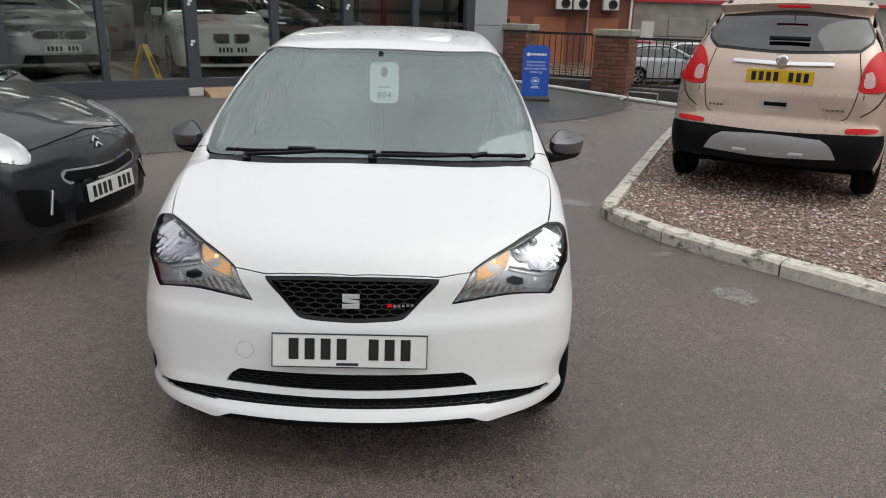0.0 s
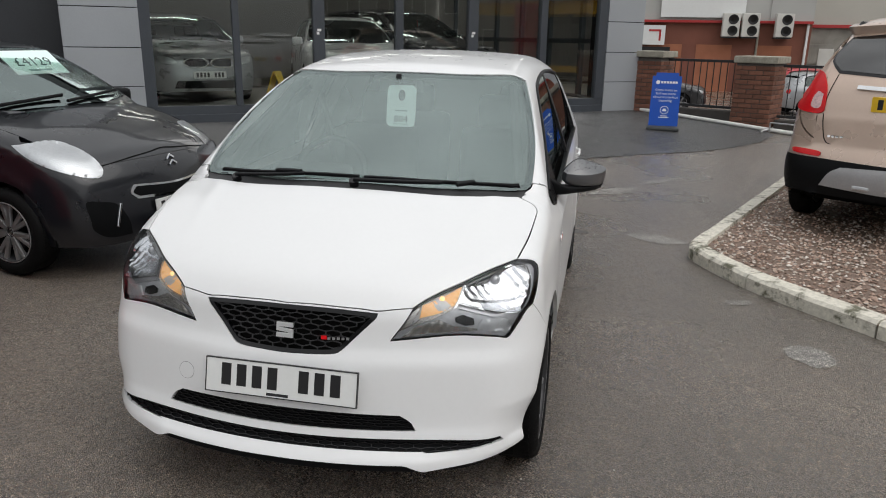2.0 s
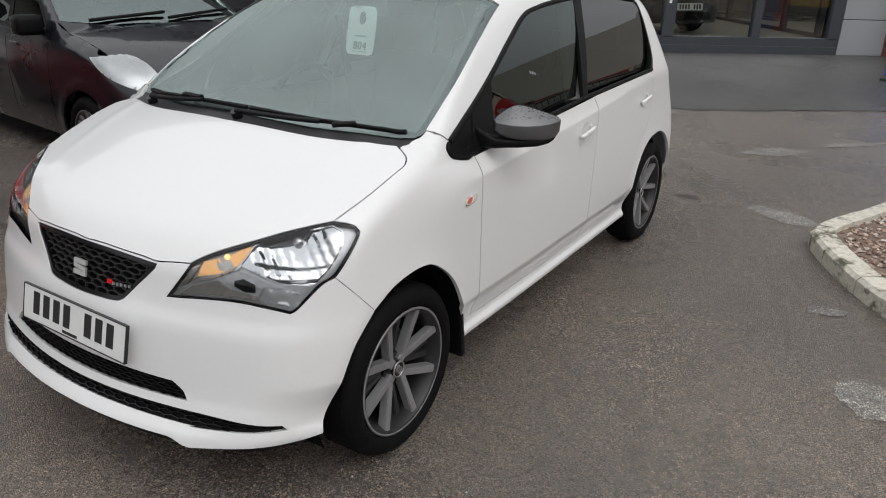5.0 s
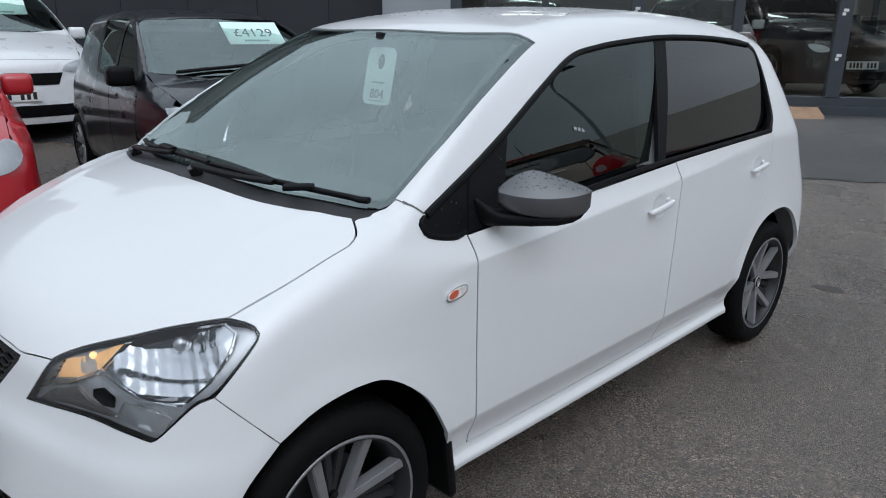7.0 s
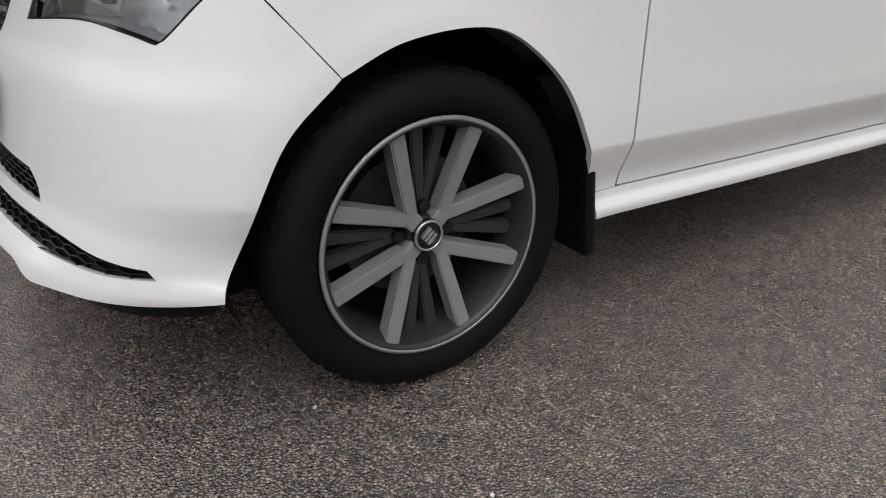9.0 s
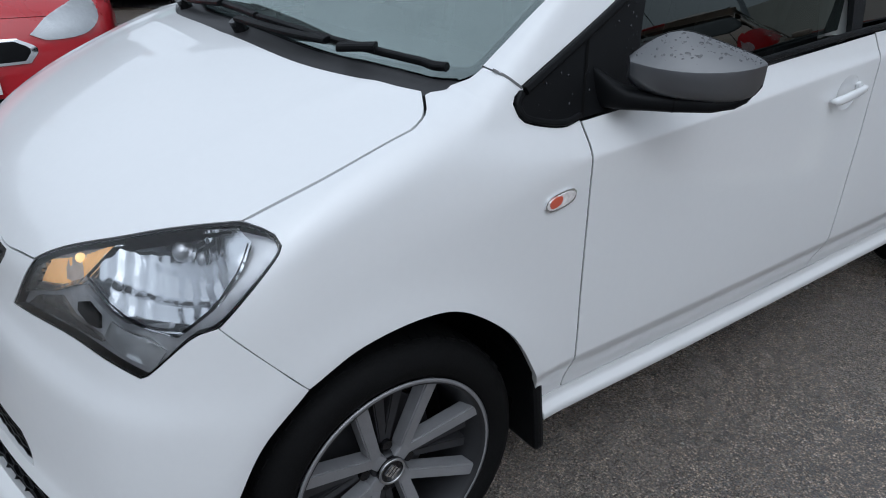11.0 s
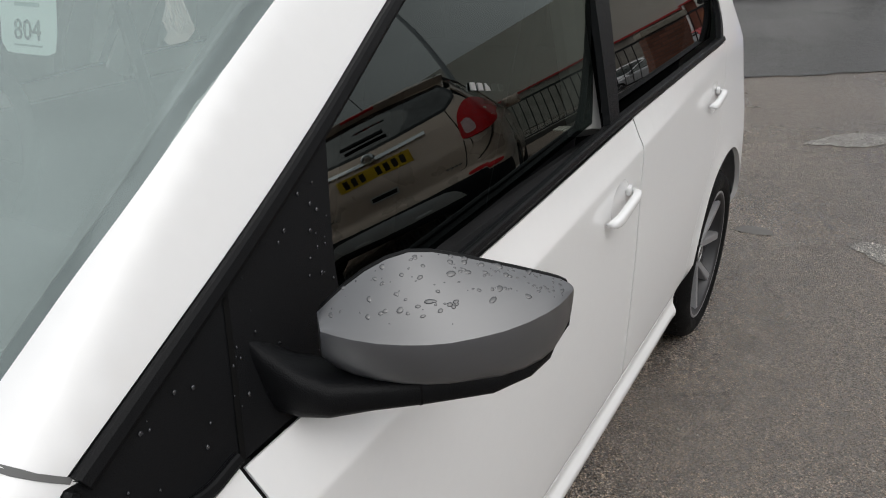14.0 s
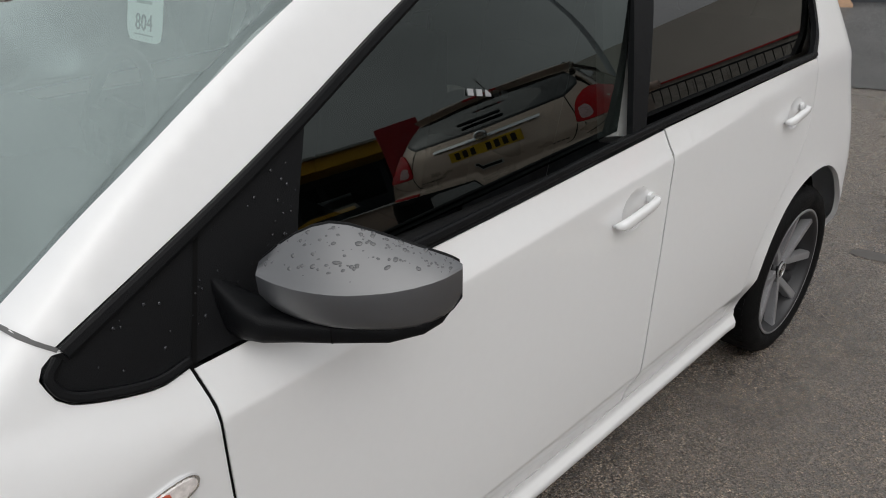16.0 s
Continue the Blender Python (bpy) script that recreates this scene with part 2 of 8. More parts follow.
def restep(loop, step):
    """The outline with points about step apart; sharp corners stay."""
    loop = loop[np.linalg.norm(np.roll(loop, 1, 0) - loop, axis=1) > 1e-4]
    n = len(loop)
    a = np.roll(loop, 1, 0) - loop
    b = np.roll(loop, -1, 0) - loop
    la, lb = np.linalg.norm(a, axis=1), np.linalg.norm(b, axis=1)
    turn = np.degrees(np.arccos(np.clip(-(a * b).sum(1) / (la * lb), -1, 1)))
    keep = turn > 24
    out, since = [], 1e9
    for i in range(n):
        if keep[i] or since + la[i] * 0.5 >= step:
            out.append(loop[i])
            since = 0.0
        since += lb[i]
        m = int(lb[i] // step)
        for k in range(1, m + 1):
            if lb[i] > step * 1.3:
                out.append(loop[i] + b[i] * k / (m + 1))
                since = lb[i] / (m + 1)
    return np.array(out)


def superellipse(a, b, n, e=2.6):
    out = []
    for k in range(n):
        t = 2 * math.pi * k / n
        c, s = math.cos(t), math.sin(t)
        out.append((a * math.copysign(abs(c) ** (2 / e), c), b * math.copysign(abs(s) ** (2 / e), s)))
    return out


def inset(loop, d):
    """The outline moved inwards by d (outwards where d < 0)."""
    area = 0.5 * np.sum(loop[:, 0] * np.roll(loop[:, 1], -1) - np.roll(loop[:, 0], -1) * loop[:, 1])
    a, b = loop - np.roll(loop, 1, 0), np.roll(loop, -1, 0) - loop
    na = np.c_[-a[:, 1], a[:, 0]] / np.maximum(np.linalg.norm(a, axis=1), 1e-9)[:, None]
    nb = np.c_[-b[:, 1], b[:, 0]] / np.maximum(np.linalg.norm(b, axis=1), 1e-9)[:, None]
    m = na + nb
    m = m / np.maximum((m * m).sum(1), 0.8)[:, None] * 2
    return loop + m * d * (1 if area > 0 else -1)


def within_loop(p, loop):
    x, y = p[:, 0], p[:, 1]
    inside = np.zeros(len(p), bool)
    j = len(loop) - 1
    for i in range(len(loop)):
        (xi, yi), (xj, yj) = loop[i], loop[j]
        if yi != yj:
            inside ^= ((yi > y) != (yj > y)) & (x < (xj - xi) * (y - yi) / (yj - yi) + xi)
        j = i
    return inside


def far_from(p, loop, d):
    ok = np.ones(len(p), bool)
    for a, b in zip(loop, np.roll(loop, -1, 0)):
        ab = b - a
        t = np.clip(((p - a) @ ab) / max(ab @ ab, 1e-12), 0, 1)
        ok &= np.linalg.norm(p - a - t[:, None] * ab, axis=1) > d
    return ok


def flat_mesh(loop, holes, step, rows=None):
    """Triangles that fill an outline with holes, with even points inside."""
    from mathutils import geometry

    lo, hi = loop.min(0), loop.max(0)
    gx, gy = np.meshgrid(np.arange(lo[0], hi[0], step), np.arange(lo[1], hi[1], step * 0.87))
    gx = gx + (np.arange(gx.shape[0]) % 2)[:, None] * step * 0.5
    p = np.c_[gx.ravel(), gy.ravel()]
    p = p[within_loop(p, loop)]
    p = p[far_from(p, loop, step * 0.5)]
    for h in holes:
        p = p[~within_loop(p, h)]
        p = p[far_from(p, h, step * 0.5)]
    if rows is not None:
        p = p[np.array([np.min(np.hypot(*(rows - q).T)) > step * 0.3 for q in p])] if len(p) else p
        keep = rows[within_loop(rows, loop)]
        keep = keep[far_from(keep, loop, 0.004)]
        for h in holes:
            keep = keep[~within_loop(keep, h)]
            keep = keep[far_from(keep, h, 0.004)]
        p = np.vstack([p, keep])
    pts, edges = [Vector(q) for q in loop], [(i, (i + 1) % len(loop)) for i in range(len(loop))]
    for h in holes:
        k = len(pts)
        pts += [Vector(q) for q in h]
        edges += [(k + i, k + (i + 1) % len(h)) for i in range(len(h))]
    pts += [Vector(q) for q in p]
    v, e, f, *_ = geometry.delaunay_2d_cdt(pts, edges, [], 0, 1e-5)
    v = np.array([tuple(q) for q in v])
    f = np.array([t for t in f if len(t) == 3])
    c = v[f].mean(1)
    ok = within_loop(c, loop)
    for h in holes:
        ok &= ~within_loop(c, h)
    return v, f[ok]


def skin(name, body, view, loop, material, parent, holes=(), step=0.03, offset=0.0, gap=0.0, rim=0.012, label="", mirror=False, shape=None, rows=None):
    """A panel that follows the body: outline and holes lie in the given view. rim: depth of its turned-in edge."""
    loop = restep(np.asarray(loop, float), step * 0.6)
    if gap:
        loop = inset(loop, gap)
    holes = [inset(restep(np.asarray(h, float), step * 0.6), -gap) if gap else restep(np.asarray(h, float), step * 0.6) for h in holes]
    uv, tri = flat_mesh(loop, holes, step, rows)
    p = body.place(view, uv)
    n = body.normal(p)
    off = np.full(len(p), offset) if shape is None else offset + shape(uv, p)
    q = p + n * off[:, None]
    if mirror:
        q, n = q * (-1, 1, 1), n * (-1, 1, 1)
    a, b, c = q[tri[:, 0]], q[tri[:, 1]], q[tri[:, 2]]
    fn = np.cross(b - a, c - a)
    wrong = (fn * n[tri[:, 0]]).sum(1) < 0
    tri = np.where(wrong[:, None], tri[:, ::-1], tri)
    verts, faces, norms = list(q), [tuple(t) for t in tri], list(n)
    if rim:
        count = {}
        for t in tri:
            for i, j in ((t[0], t[1]), (t[1], t[2]), (t[2], t[0])):
                count[(i, j)] = 1
        edge = [(i, j) for i, j in count if (j, i) not in count]
        made = {}
        for i, j in edge:
            d = q[j] - q[i]
            out = np.cross(d, n[i])
            out = out / max(np.linalg.norm(out), 1e-9)
            for k in (i, j):
                if k not in made:
                    made[k] = len(verts)
                    verts += [q[k], q[k] - n[k] * rim]
                    norms += [out, out]
        for i, j in edge:
            a, b = made[i], made[j]
            faces.append((b, a, a + 1, b + 1))
    me = mesh_of(name, verts, faces, material)
    me.shade_smooth()
    if shape is None:
        me.normals_split_custom_set_from_vertices([tuple(map(float, v)) for v in norms])
    return part(name, me, material, parent, label)


def bars(parent, x0, x1, z0, z1, place, groups=(4, 3), ink=None, name="registration_bar", share=0.62):
    """Plain upright bars where a row of characters stands, in two groups, on a flat plate."""
    n = sum(groups) + 1
    w = (x1 - x0) / n
    key = (round(w * share, 4), round(z1 - z0, 4))
    if key not in BAR_MESHES:
        bm = boxed(-w * share / 2, w * share / 2, -0.0012, 0.0004, 0, z1 - z0)
        BAR_MESHES[key] = bpy.data.meshes.new(name)
        bm.to_mesh(BAR_MESHES[key])
        bm.free()
        BAR_MESHES[key].materials.append(ink or INK)
    k = 0
    for g, count in enumerate(groups):
        for _ in range(count):
            part(name, BAR_MESHES[key], None, parent, m=place @ pose(x0 + (k + g + 0.5) * w, 0, z0))
            k += 1


def words(text, size, parent, x, z, material, m):
    """Text as a flat mesh, centred."""
    cu = bpy.data.curves.new("lettering", "FONT")
    cu.body, cu.size, cu.align_x, cu.extrude, cu.resolution_u = text, size, "CENTER", 0.0006, 2
    tmp = bpy.data.objects.new("lettering", cu)
    scene.collection.objects.link(tmp)
    me = bpy.data.meshes.new_from_object(tmp.evaluated_get(bpy.context.evaluated_depsgraph_get()))
    bpy.data.objects.remove(tmp)
    bpy.data.curves.remove(cu)
    me.materials.clear()
    return part("lettering", me, material, parent, m=m @ pose(x, 0, z, 90))

# ---- ground ----
def rise(x, y):
    """The yard climbs gently towards the showroom."""
    s = -0.587 * np.asarray(x, float) + 0.809 * np.asarray(y, float) - 1.6
    return np.where(s < 0, 0.0, 0.055 * s * s / (s + 0.8)) * np.where(s > 8.7, 8.7 / np.maximum(s, 0.1), 1.0)


def asphalt(name, base, wet, water=0.0):
    m = bpy.data.materials.new(name)
    m.use_nodes = True
    t = m.node_tree
    b = t.nodes["Principled BSDF"]
    tc = t.nodes.new("ShaderNodeTexCoord")

    def nz(scale, detail=4.0, kind="ShaderNodeTexNoise"):
        n = t.nodes.new(kind)
        n.inputs["Scale"].default_value = scale
        if kind == "ShaderNodeTexNoise":
            n.inputs["Detail"].default_value = detail
        t.links.new(tc.outputs["Object"], n.inputs["Vector"])
        return n

    def rng(src, a, b2, c, d):
        r = t.nodes.new("ShaderNodeMapRange")
        r.inputs["From Min"].default_value, r.inputs["From Max"].default_value = a, b2
        r.inputs["To Min"].default_value, r.inputs["To Max"].default_value = c, d
        t.links.new(src, r.inputs["Value"])
        return r.outputs[0]

    def math2(op, p, q):
        n = t.nodes.new("ShaderNodeMath")
        n.operation = op
        for i, v in enumerate((p, q)):
            if isinstance(v, float):
                n.inputs[i].default_value = v
            else:
                t.links.new(v, n.inputs[i])
        return n.outputs[0]

    stones = nz(190.0, kind="ShaderNodeTexVoronoi")
    big = nz(85.0, kind="ShaderNodeTexVoronoi")
    sep = t.nodes.new("ShaderNodeSeparateColor")
    t.links.new(stones.outputs["Color"], sep.inputs[0])
    sep2 = t.nodes.new("ShaderNodeSeparateColor")
    t.links.new(big.outputs["Color"], sep2.inputs[0])
    tone = rng(math2("POWER", sep.outputs[0], 2.2), 0.0, 1.0, 0.42, 2.0)
    tone2 = rng(math2("POWER", sep2.outputs[1], 4.0), 0.0, 1.0, 0.9, 1.5)
    grain = rng(nz(420.0, 3.0).outputs["Fac"], 0.3, 0.7, 0.55, 1.45)
    broad = rng(nz(0.55, 6.0).outputs["Fac"], 0.35, 0.65, 0.75, 1.25)
    mid = rng(nz(16.0, 6.0).outputs["Fac"], 0.35, 0.65, 0.82, 1.18)
    fac = math2("MULTIPLY", math2("MULTIPLY", math2("MULTIPLY", tone, tone2), grain), math2("MULTIPLY", broad, mid))
    pits = rng(stones.outputs["Distance"], 0.2, 0.7, 1.0, 0.3)
    fac = math2("MULTIPLY", fac, pits)
    mx = t.nodes.new("ShaderNodeMix")
    mx.data_type, mx.blend_type = "RGBA", "MULTIPLY"
    mx.inputs["Factor"].default_value = 1.0
    mx.inputs["A"].default_value = (*base, 1)
    t.links.new(fac, mx.inputs["B"])
    t.links.new(mx.outputs["Result"], b.inputs["Base Color"])
    film = rng(nz(0.9, 5.0).outputs["Fac"], 0.35, 0.68, wet[0], wet[1])
    t.links.new(math2("MULTIPLY", film, rng(sep.outputs[2], 0.0, 1.0, 0.55, 1.3)), b.inputs["Roughness"])
    b.inputs["Specular IOR Level"].default_value = 0.85
    bu = t.nodes.new("ShaderNodeBump")
    bu.inputs["Strength"].default_value, bu.inputs["Distance"].default_value = 0.8, 0.006
    t.links.new(math2("ADD", pits, math2("MULTIPLY", grain, 0.3)), bu.inputs["Height"])
    t.links.new(bu.outputs[0], b.inputs["Normal"])
    if water:  # a film of rain that fills the joints between the stones
        b.inputs["Coat IOR"].default_value = 1.6
        t.links.new(rng(film, wet[0], wet[1], water, water * 0.7), b.inputs["Coat Weight"])
        t.links.new(rng(film, wet[0], wet[1], 0.22, 0.38), b.inputs["Coat Roughness"])
        cb = t.nodes.new("ShaderNodeBump")
        cb.inputs["Strength"].default_value, cb.inputs["Distance"].default_value = 0.75, 0.005
        t.links.new(pits, cb.inputs["Height"])
        t.links.new(cb.outputs[0], b.inputs["Coat Normal"])
    return m


ASPHALT = asphalt("wet_asphalt", (0.26, 0.205, 0.158), (0.2, 0.42), 1.0)
TARMAC = asphalt("dark_new_tarmac", (0.11, 0.108, 0.108), (0.3, 0.5))


def ground_sheet():
    near = np.concatenate([[-900, -300, -120, -60, -35], np.arange(-22, 22.1, 0.8), [28, 35, 60, 120, 300, 900]])
    vx, vy = np.meshgrid(near, near + 4)
    past = (vx - 1.75) * 0.469 + (vy - 11.9) * 0.883
    low = np.where(vx > -2.5, np.clip((past - 0.4) / 4.0, 0, 1), np.clip((past - 14) / 4.0, 0, 1))
    z = rise(vx, vy) * (1 - low) - 0.85 * low
    n = len(near)
    v = np.c_[vx.ravel(), vy.ravel(), z.ravel()]
    f = [(j * n + i, j * n + i + 1, (j + 1) * n + i + 1, (j + 1) * n + i) for j in range(n - 1) for i in range(n - 1)]
    ob = new("ground", mesh_of("ground", v, f, ASPHALT, True))
    return tagged(ob, "worn wet grey-brown asphalt yard with pale stains", "ground", kind="structure")


ground_sheet()

# ---- curves and car-body surface ----
def lerp_curve(v, knots):
    """Smooth (monotone-ish cubic) interpolation through (x, y) knots, for numpy arrays."""
    k = np.asarray(knots, float)
    x, y = k[:, 0], k[:, 1]
    d = np.diff(y) / np.diff(x)
    m = np.empty(len(x))
    m[0], m[-1] = d[0], d[-1]
    for i in range(1, len(x) - 1):
        m[i] = 0.0 if d[i - 1] * d[i] <= 0 else 2 * d[i - 1] * d[i] / (d[i - 1] + d[i])
    v = np.asarray(v, float)
    i = np.clip(np.searchsorted(x, v) - 1, 0, len(x) - 2)
    h = x[i + 1] - x[i]
    t = (v - x[i]) / h
    tc = np.clip(t, 0, 1)
    out = ((2 * tc**3 - 3 * tc**2 + 1) * y[i] + (tc**3 - 2 * tc**2 + tc) * h * m[i] + (3 * tc**2 - 2 * tc**3) * y[i + 1] + (tc**3 - tc**2) * h * m[i + 1])
    return out + np.where(t < 0, t * h * m[i], 0) + np.where(t > 1, (t - 1) * h * m[i + 1], 0)


def smax(a, b, k):
    h = np.maximum(k - np.abs(a - b), 0) / k
    return np.maximum(a, b) + h * h * k * 0.25


def smin(a, b, k):
    return -smax(-a, -b, k)


class Curve:
    """A smooth curve through knots, tabled for speed."""

    def __init__(self, knots):
        lo, hi = knots[0][0] - 3.0, knots[-1][0] + 3.0
        self.x = np.unique(np.r_[np.linspace(lo, hi, 400), np.linspace(knots[0][0], knots[-1][0], 3000)])
        self.y = lerp_curve(self.x, knots)

    def at(self, v):
        return np.interp(v, self.x, self.y)


class Body:
    """A car body as a smooth solid: inside where value < 0. y runs from the nose to the tail."""

    def __init__(self, length, floor, belt, nose_axis, front_axle, rear_axle, axle_z, arch_r, flare, side, plan, nose, nose_bow, nose_bow4, hood, hood_crown, tail, tail_bow, screen, screen_bow, screen_slope, roof, roof_crown, k_corner, k_hood, k_tail, k_rail, k_screen, lean=None, waist=0.823, lip=0.0):
        self.length = length
        self.floor = floor
        self.belt = belt
        self.nose_axis = nose_axis
        self.front_axle = front_axle
        self.rear_axle = rear_axle
        self.axle_z = axle_z
        self.arch_r = arch_r
        self.flare = flare
        self.side = side
        self.plan = plan
        self.nose = nose
        self.nose_bow = nose_bow
        self.nose_bow4 = nose_bow4
        self.hood = hood
        self.hood_crown = hood_crown
        self.tail = tail
        self.tail_bow = tail_bow
        self.screen = screen
        self.screen_bow = screen_bow
        self.screen_slope = screen_slope
        self.roof = roof
        self.roof_crown = roof_crown
        self.k_corner = k_corner
        self.k_hood = k_hood
        self.k_tail = k_tail
        self.k_rail = k_rail
        self.k_screen = k_screen
        self.lean = lean
        self.waist = waist
        self.lip = lip
        self.retable()

    def retable(self):
        self.t_side, self.t_plan, self.t_nose, self.t_hood = Curve(self.side), Curve(self.plan), Curve(self.nose), Curve(self.hood)
        self.t_tail, self.t_screen, self.t_roof = Curve(self.tail), Curve(self.screen), Curve(self.roof)
        self.t_lean = Curve(self.lean) if self.lean else None

    def value(self, x, y, z):
        x = np.abs(np.asarray(x, float))
        y, z = np.asarray(y, float), np.asarray(z, float)
        w = self.t_side.at(z)
        if self.lean:
            ease = np.clip(z - 0.5, 0, 0.24)
            flat = self.waist - self.t_lean.at(y) * (ease * ease / 0.48 + np.maximum(z - 0.74, 0))
            k = np.clip(0.075 - 0.125 * (y - 0.45), 0.002, 0.075)
            out = np.clip((y - 1.05) * 0.0105, 0, 0.02)
            up = self.waist - 0.0405 + out + 0.47 * (self.belt - z)
            w = np.where(z > 0.5, smin(np.where(z < self.belt, up, w + out), flat, k), w)
        w = w * self.t_plan.at(y)
        for yw in (self.front_axle, self.rear_axle):
            r = np.sqrt((y - yw) ** 2 + (z - self.axle_z) ** 2)
            w = w + self.flare * np.exp(-(((r - self.arch_r - 0.01) / 0.045) ** 2))
        side = x - w
        front = (self.t_nose.at(z) + self.nose_bow * x**2 + self.nose_bow4 * x**4 - y) * 0.94
        if self.lip:  # a shelf under the nose that dies away towards the wheels
            front = front - 0.94 * self.lip * np.interp(z, (0.12, 0.15, 0.21, 0.25, 0.302), (0.3, 0.5, 1.0, 0.78, 0.0)) * np.clip((0.72 - x) / 0.27, 0, 1)
        yy = y - self.nose_bow * x**2
        top = (z - (self.t_hood.at(yy) - self.hood_crown * x**2)) * 0.9
        back = y + self.tail_bow * x**2 - self.t_tail.at(z)
        low = smax(smax(smax(side, front, self.k_corner), top, self.k_hood), back, self.k_tail)
        low = np.maximum(low, self.floor - z)
        ws = (self.t_screen.at(z) + self.screen_bow * x**2 - y) * self.screen_slope
        roof = z - (self.t_roof.at(y) - self.roof_crown * x**2)
        cab = np.maximum(smax(smax(smax(side, roof, self.k_rail), ws, self.k_screen), back, self.k_tail), self.belt - 0.1 - z)
        return np.minimum(low, cab)

    def cast(self, origin, way, far=1.6, n=90):
        """First surface point along rays (arrays of shape n x 3)."""
        o, d = np.broadcast_arrays(np.asarray(origin, float), np.asarray(way, float))
        hit = np.full(len(o), far)
        done = np.zeros(len(o), bool)
        prev = np.zeros(len(o))
        for t in np.linspace(0, far, n)[1:]:
            p = o + d * t
            inside = (self.value(p[:, 0], p[:, 1], p[:, 2]) < 0) & ~done
            hit[inside] = t
            prev = np.where(done | inside, prev, t)
            done |= inside
        lo, hi = prev, hit
        for _ in range(15):
            mid = (lo + hi) / 2
            p = o + d * mid[:, None]
            v = self.value(p[:, 0], p[:, 1], p[:, 2]) < 0
            hi, lo = np.where(v, mid, hi), np.where(v, lo, mid)
        return o + d * hi[:, None]

    def place(self, view, uv):
        """Lay flat points on the body. side: (y, z); top: (x, y); nose: (angle about an upright axis, z)."""
        uv = np.asarray(uv, float)
        u, v = uv[:, 0], uv[:, 1]
        one, nil = np.ones(len(u)), np.zeros(len(u))
        if view == "side":
            return self.cast(np.c_[one * 1.15, u, v], np.c_[-one, nil, nil], 1.1, 42)
        if view == "top":
            return self.cast(np.c_[u, v, one * 2.1], np.c_[nil, nil, -one], 1.9, 60)
        if view == "tail":
            return self.cast(np.c_[u, one * (self.length + 0.5), v], np.c_[nil, -one, nil], 1.6, 50)
        a = u / 0.85
        way = np.c_[-np.sin(a), np.cos(a), nil]
        return self.cast(np.c_[nil, one * self.nose_axis, v] - way * 1.35, way, 1.3, 44)

    def normal(self, p, e=0.002):
        g = [self.value(*(p + s).T) - self.value(*(p - s).T) for s in np.eye(3) * e]
        g = np.stack(g, -1)
        return g / np.maximum(np.linalg.norm(g, axis=1), 1e-9)[:, None]

    def nose_uv(self, x, y, z):
        return (0.85 * math.atan2(x, self.nose_axis - y), z)


def hero_body(upper):
    return Body(
        length=3.5, floor=0.16, belt=0.93, nose_axis=0.9, front_axle=0.617, rear_axle=3.037, axle_z=0.29, arch_r=0.335, flare=0.006,
        side=[(0.14, 0.74), (0.2, 0.765), (0.24, 0.79), (0.252, 0.798), (0.264, 0.7985), (0.276, 0.792), (0.288, 0.785), (0.302, 0.784), (0.398, 0.8185), (0.406, 0.8215), (0.5, 0.8235), (0.62, 0.823), (0.8, 0.823), *upper],
        plan=[(-0.1, 0.935), (0.2, 0.963), (0.5, 0.988), (0.9, 0.996), (1.6, 1.003), (2.4, 1.0), (3.0, 0.995), (3.5, 0.985)],
        nose=[(0.15, 0.0), (0.21, -0.008), (0.25, -0.01), (0.3, -0.008), (0.36, 0.01), (0.46, 0.026), (0.54, 0.04), (0.56, 0.046), (0.6, 0.064), (0.66, 0.08), (0.72, 0.092), (0.85, 0.15), (1.0, 0.3)],
        nose_bow=0.29, nose_bow4=0.0,
        hood=[(0.0, 0.6), (0.04, 0.675), (0.08, 0.73), (0.13, 0.775), (0.2, 0.823), (0.268, 0.859), (0.4, 0.915), (0.526, 0.962), (0.65, 0.995), (0.8, 1.02), (1.2, 0.98), (3.6, 0.96)],
        hood_crown=0.035,
        tail=[(0.15, 3.42), (0.3, 3.51), (0.55, 3.526), (0.7, 3.5), (0.85, 3.44), (1.1, 3.345), (1.4, 3.2), (1.6, 3.05)], tail_bow=0.12,
        screen=[(0.9, 0.63), (0.985, 0.76), (1.1, 0.925), (1.25, 1.165), (1.41, 1.46), (1.6, 1.83)], screen_bow=0.13, screen_slope=0.54,
        roof=[(0.9, 1.2), (1.44, 1.413), (1.6, 1.447), (1.9, 1.482), (2.25, 1.494), (2.6, 1.482), (3.0, 1.435), (3.4, 1.33)], roof_crown=0.09,
        k_corner=0.165, k_hood=0.05, k_tail=0.12, k_rail=0.09, k_screen=0.03,
        lean=[(0.0, 0.14), (0.45, 0.13), (0.75, 0.04), (0.9, 0.01), (1.05, 0.014), (1.92, 0.06), (3.1, 0.1), (3.5, 0.1)], lip=0.047,
    )


HERO = hero_body([(0.93, 0.7825), (1.05, 0.7375), (1.2, 0.676), (1.386, 0.588), (1.5, 0.53)])
# the door glass stands more upright at the waist and sits deeper in its frame there
GLASS_LINE = hero_body([(0.93, 0.737), (1.0, 0.7222), (1.1, 0.6966), (1.2, 0.6652), (1.3, 0.626), (1.386, 0.585), (1.5, 0.524)])

# ---- the white hatchback ----
WHEELS = {}
RIM_ARM = mat("satin_dark_alloy", (0.035, 0.035, 0.038), 0.4, metal=0.3, vary=0.15, scale=25)


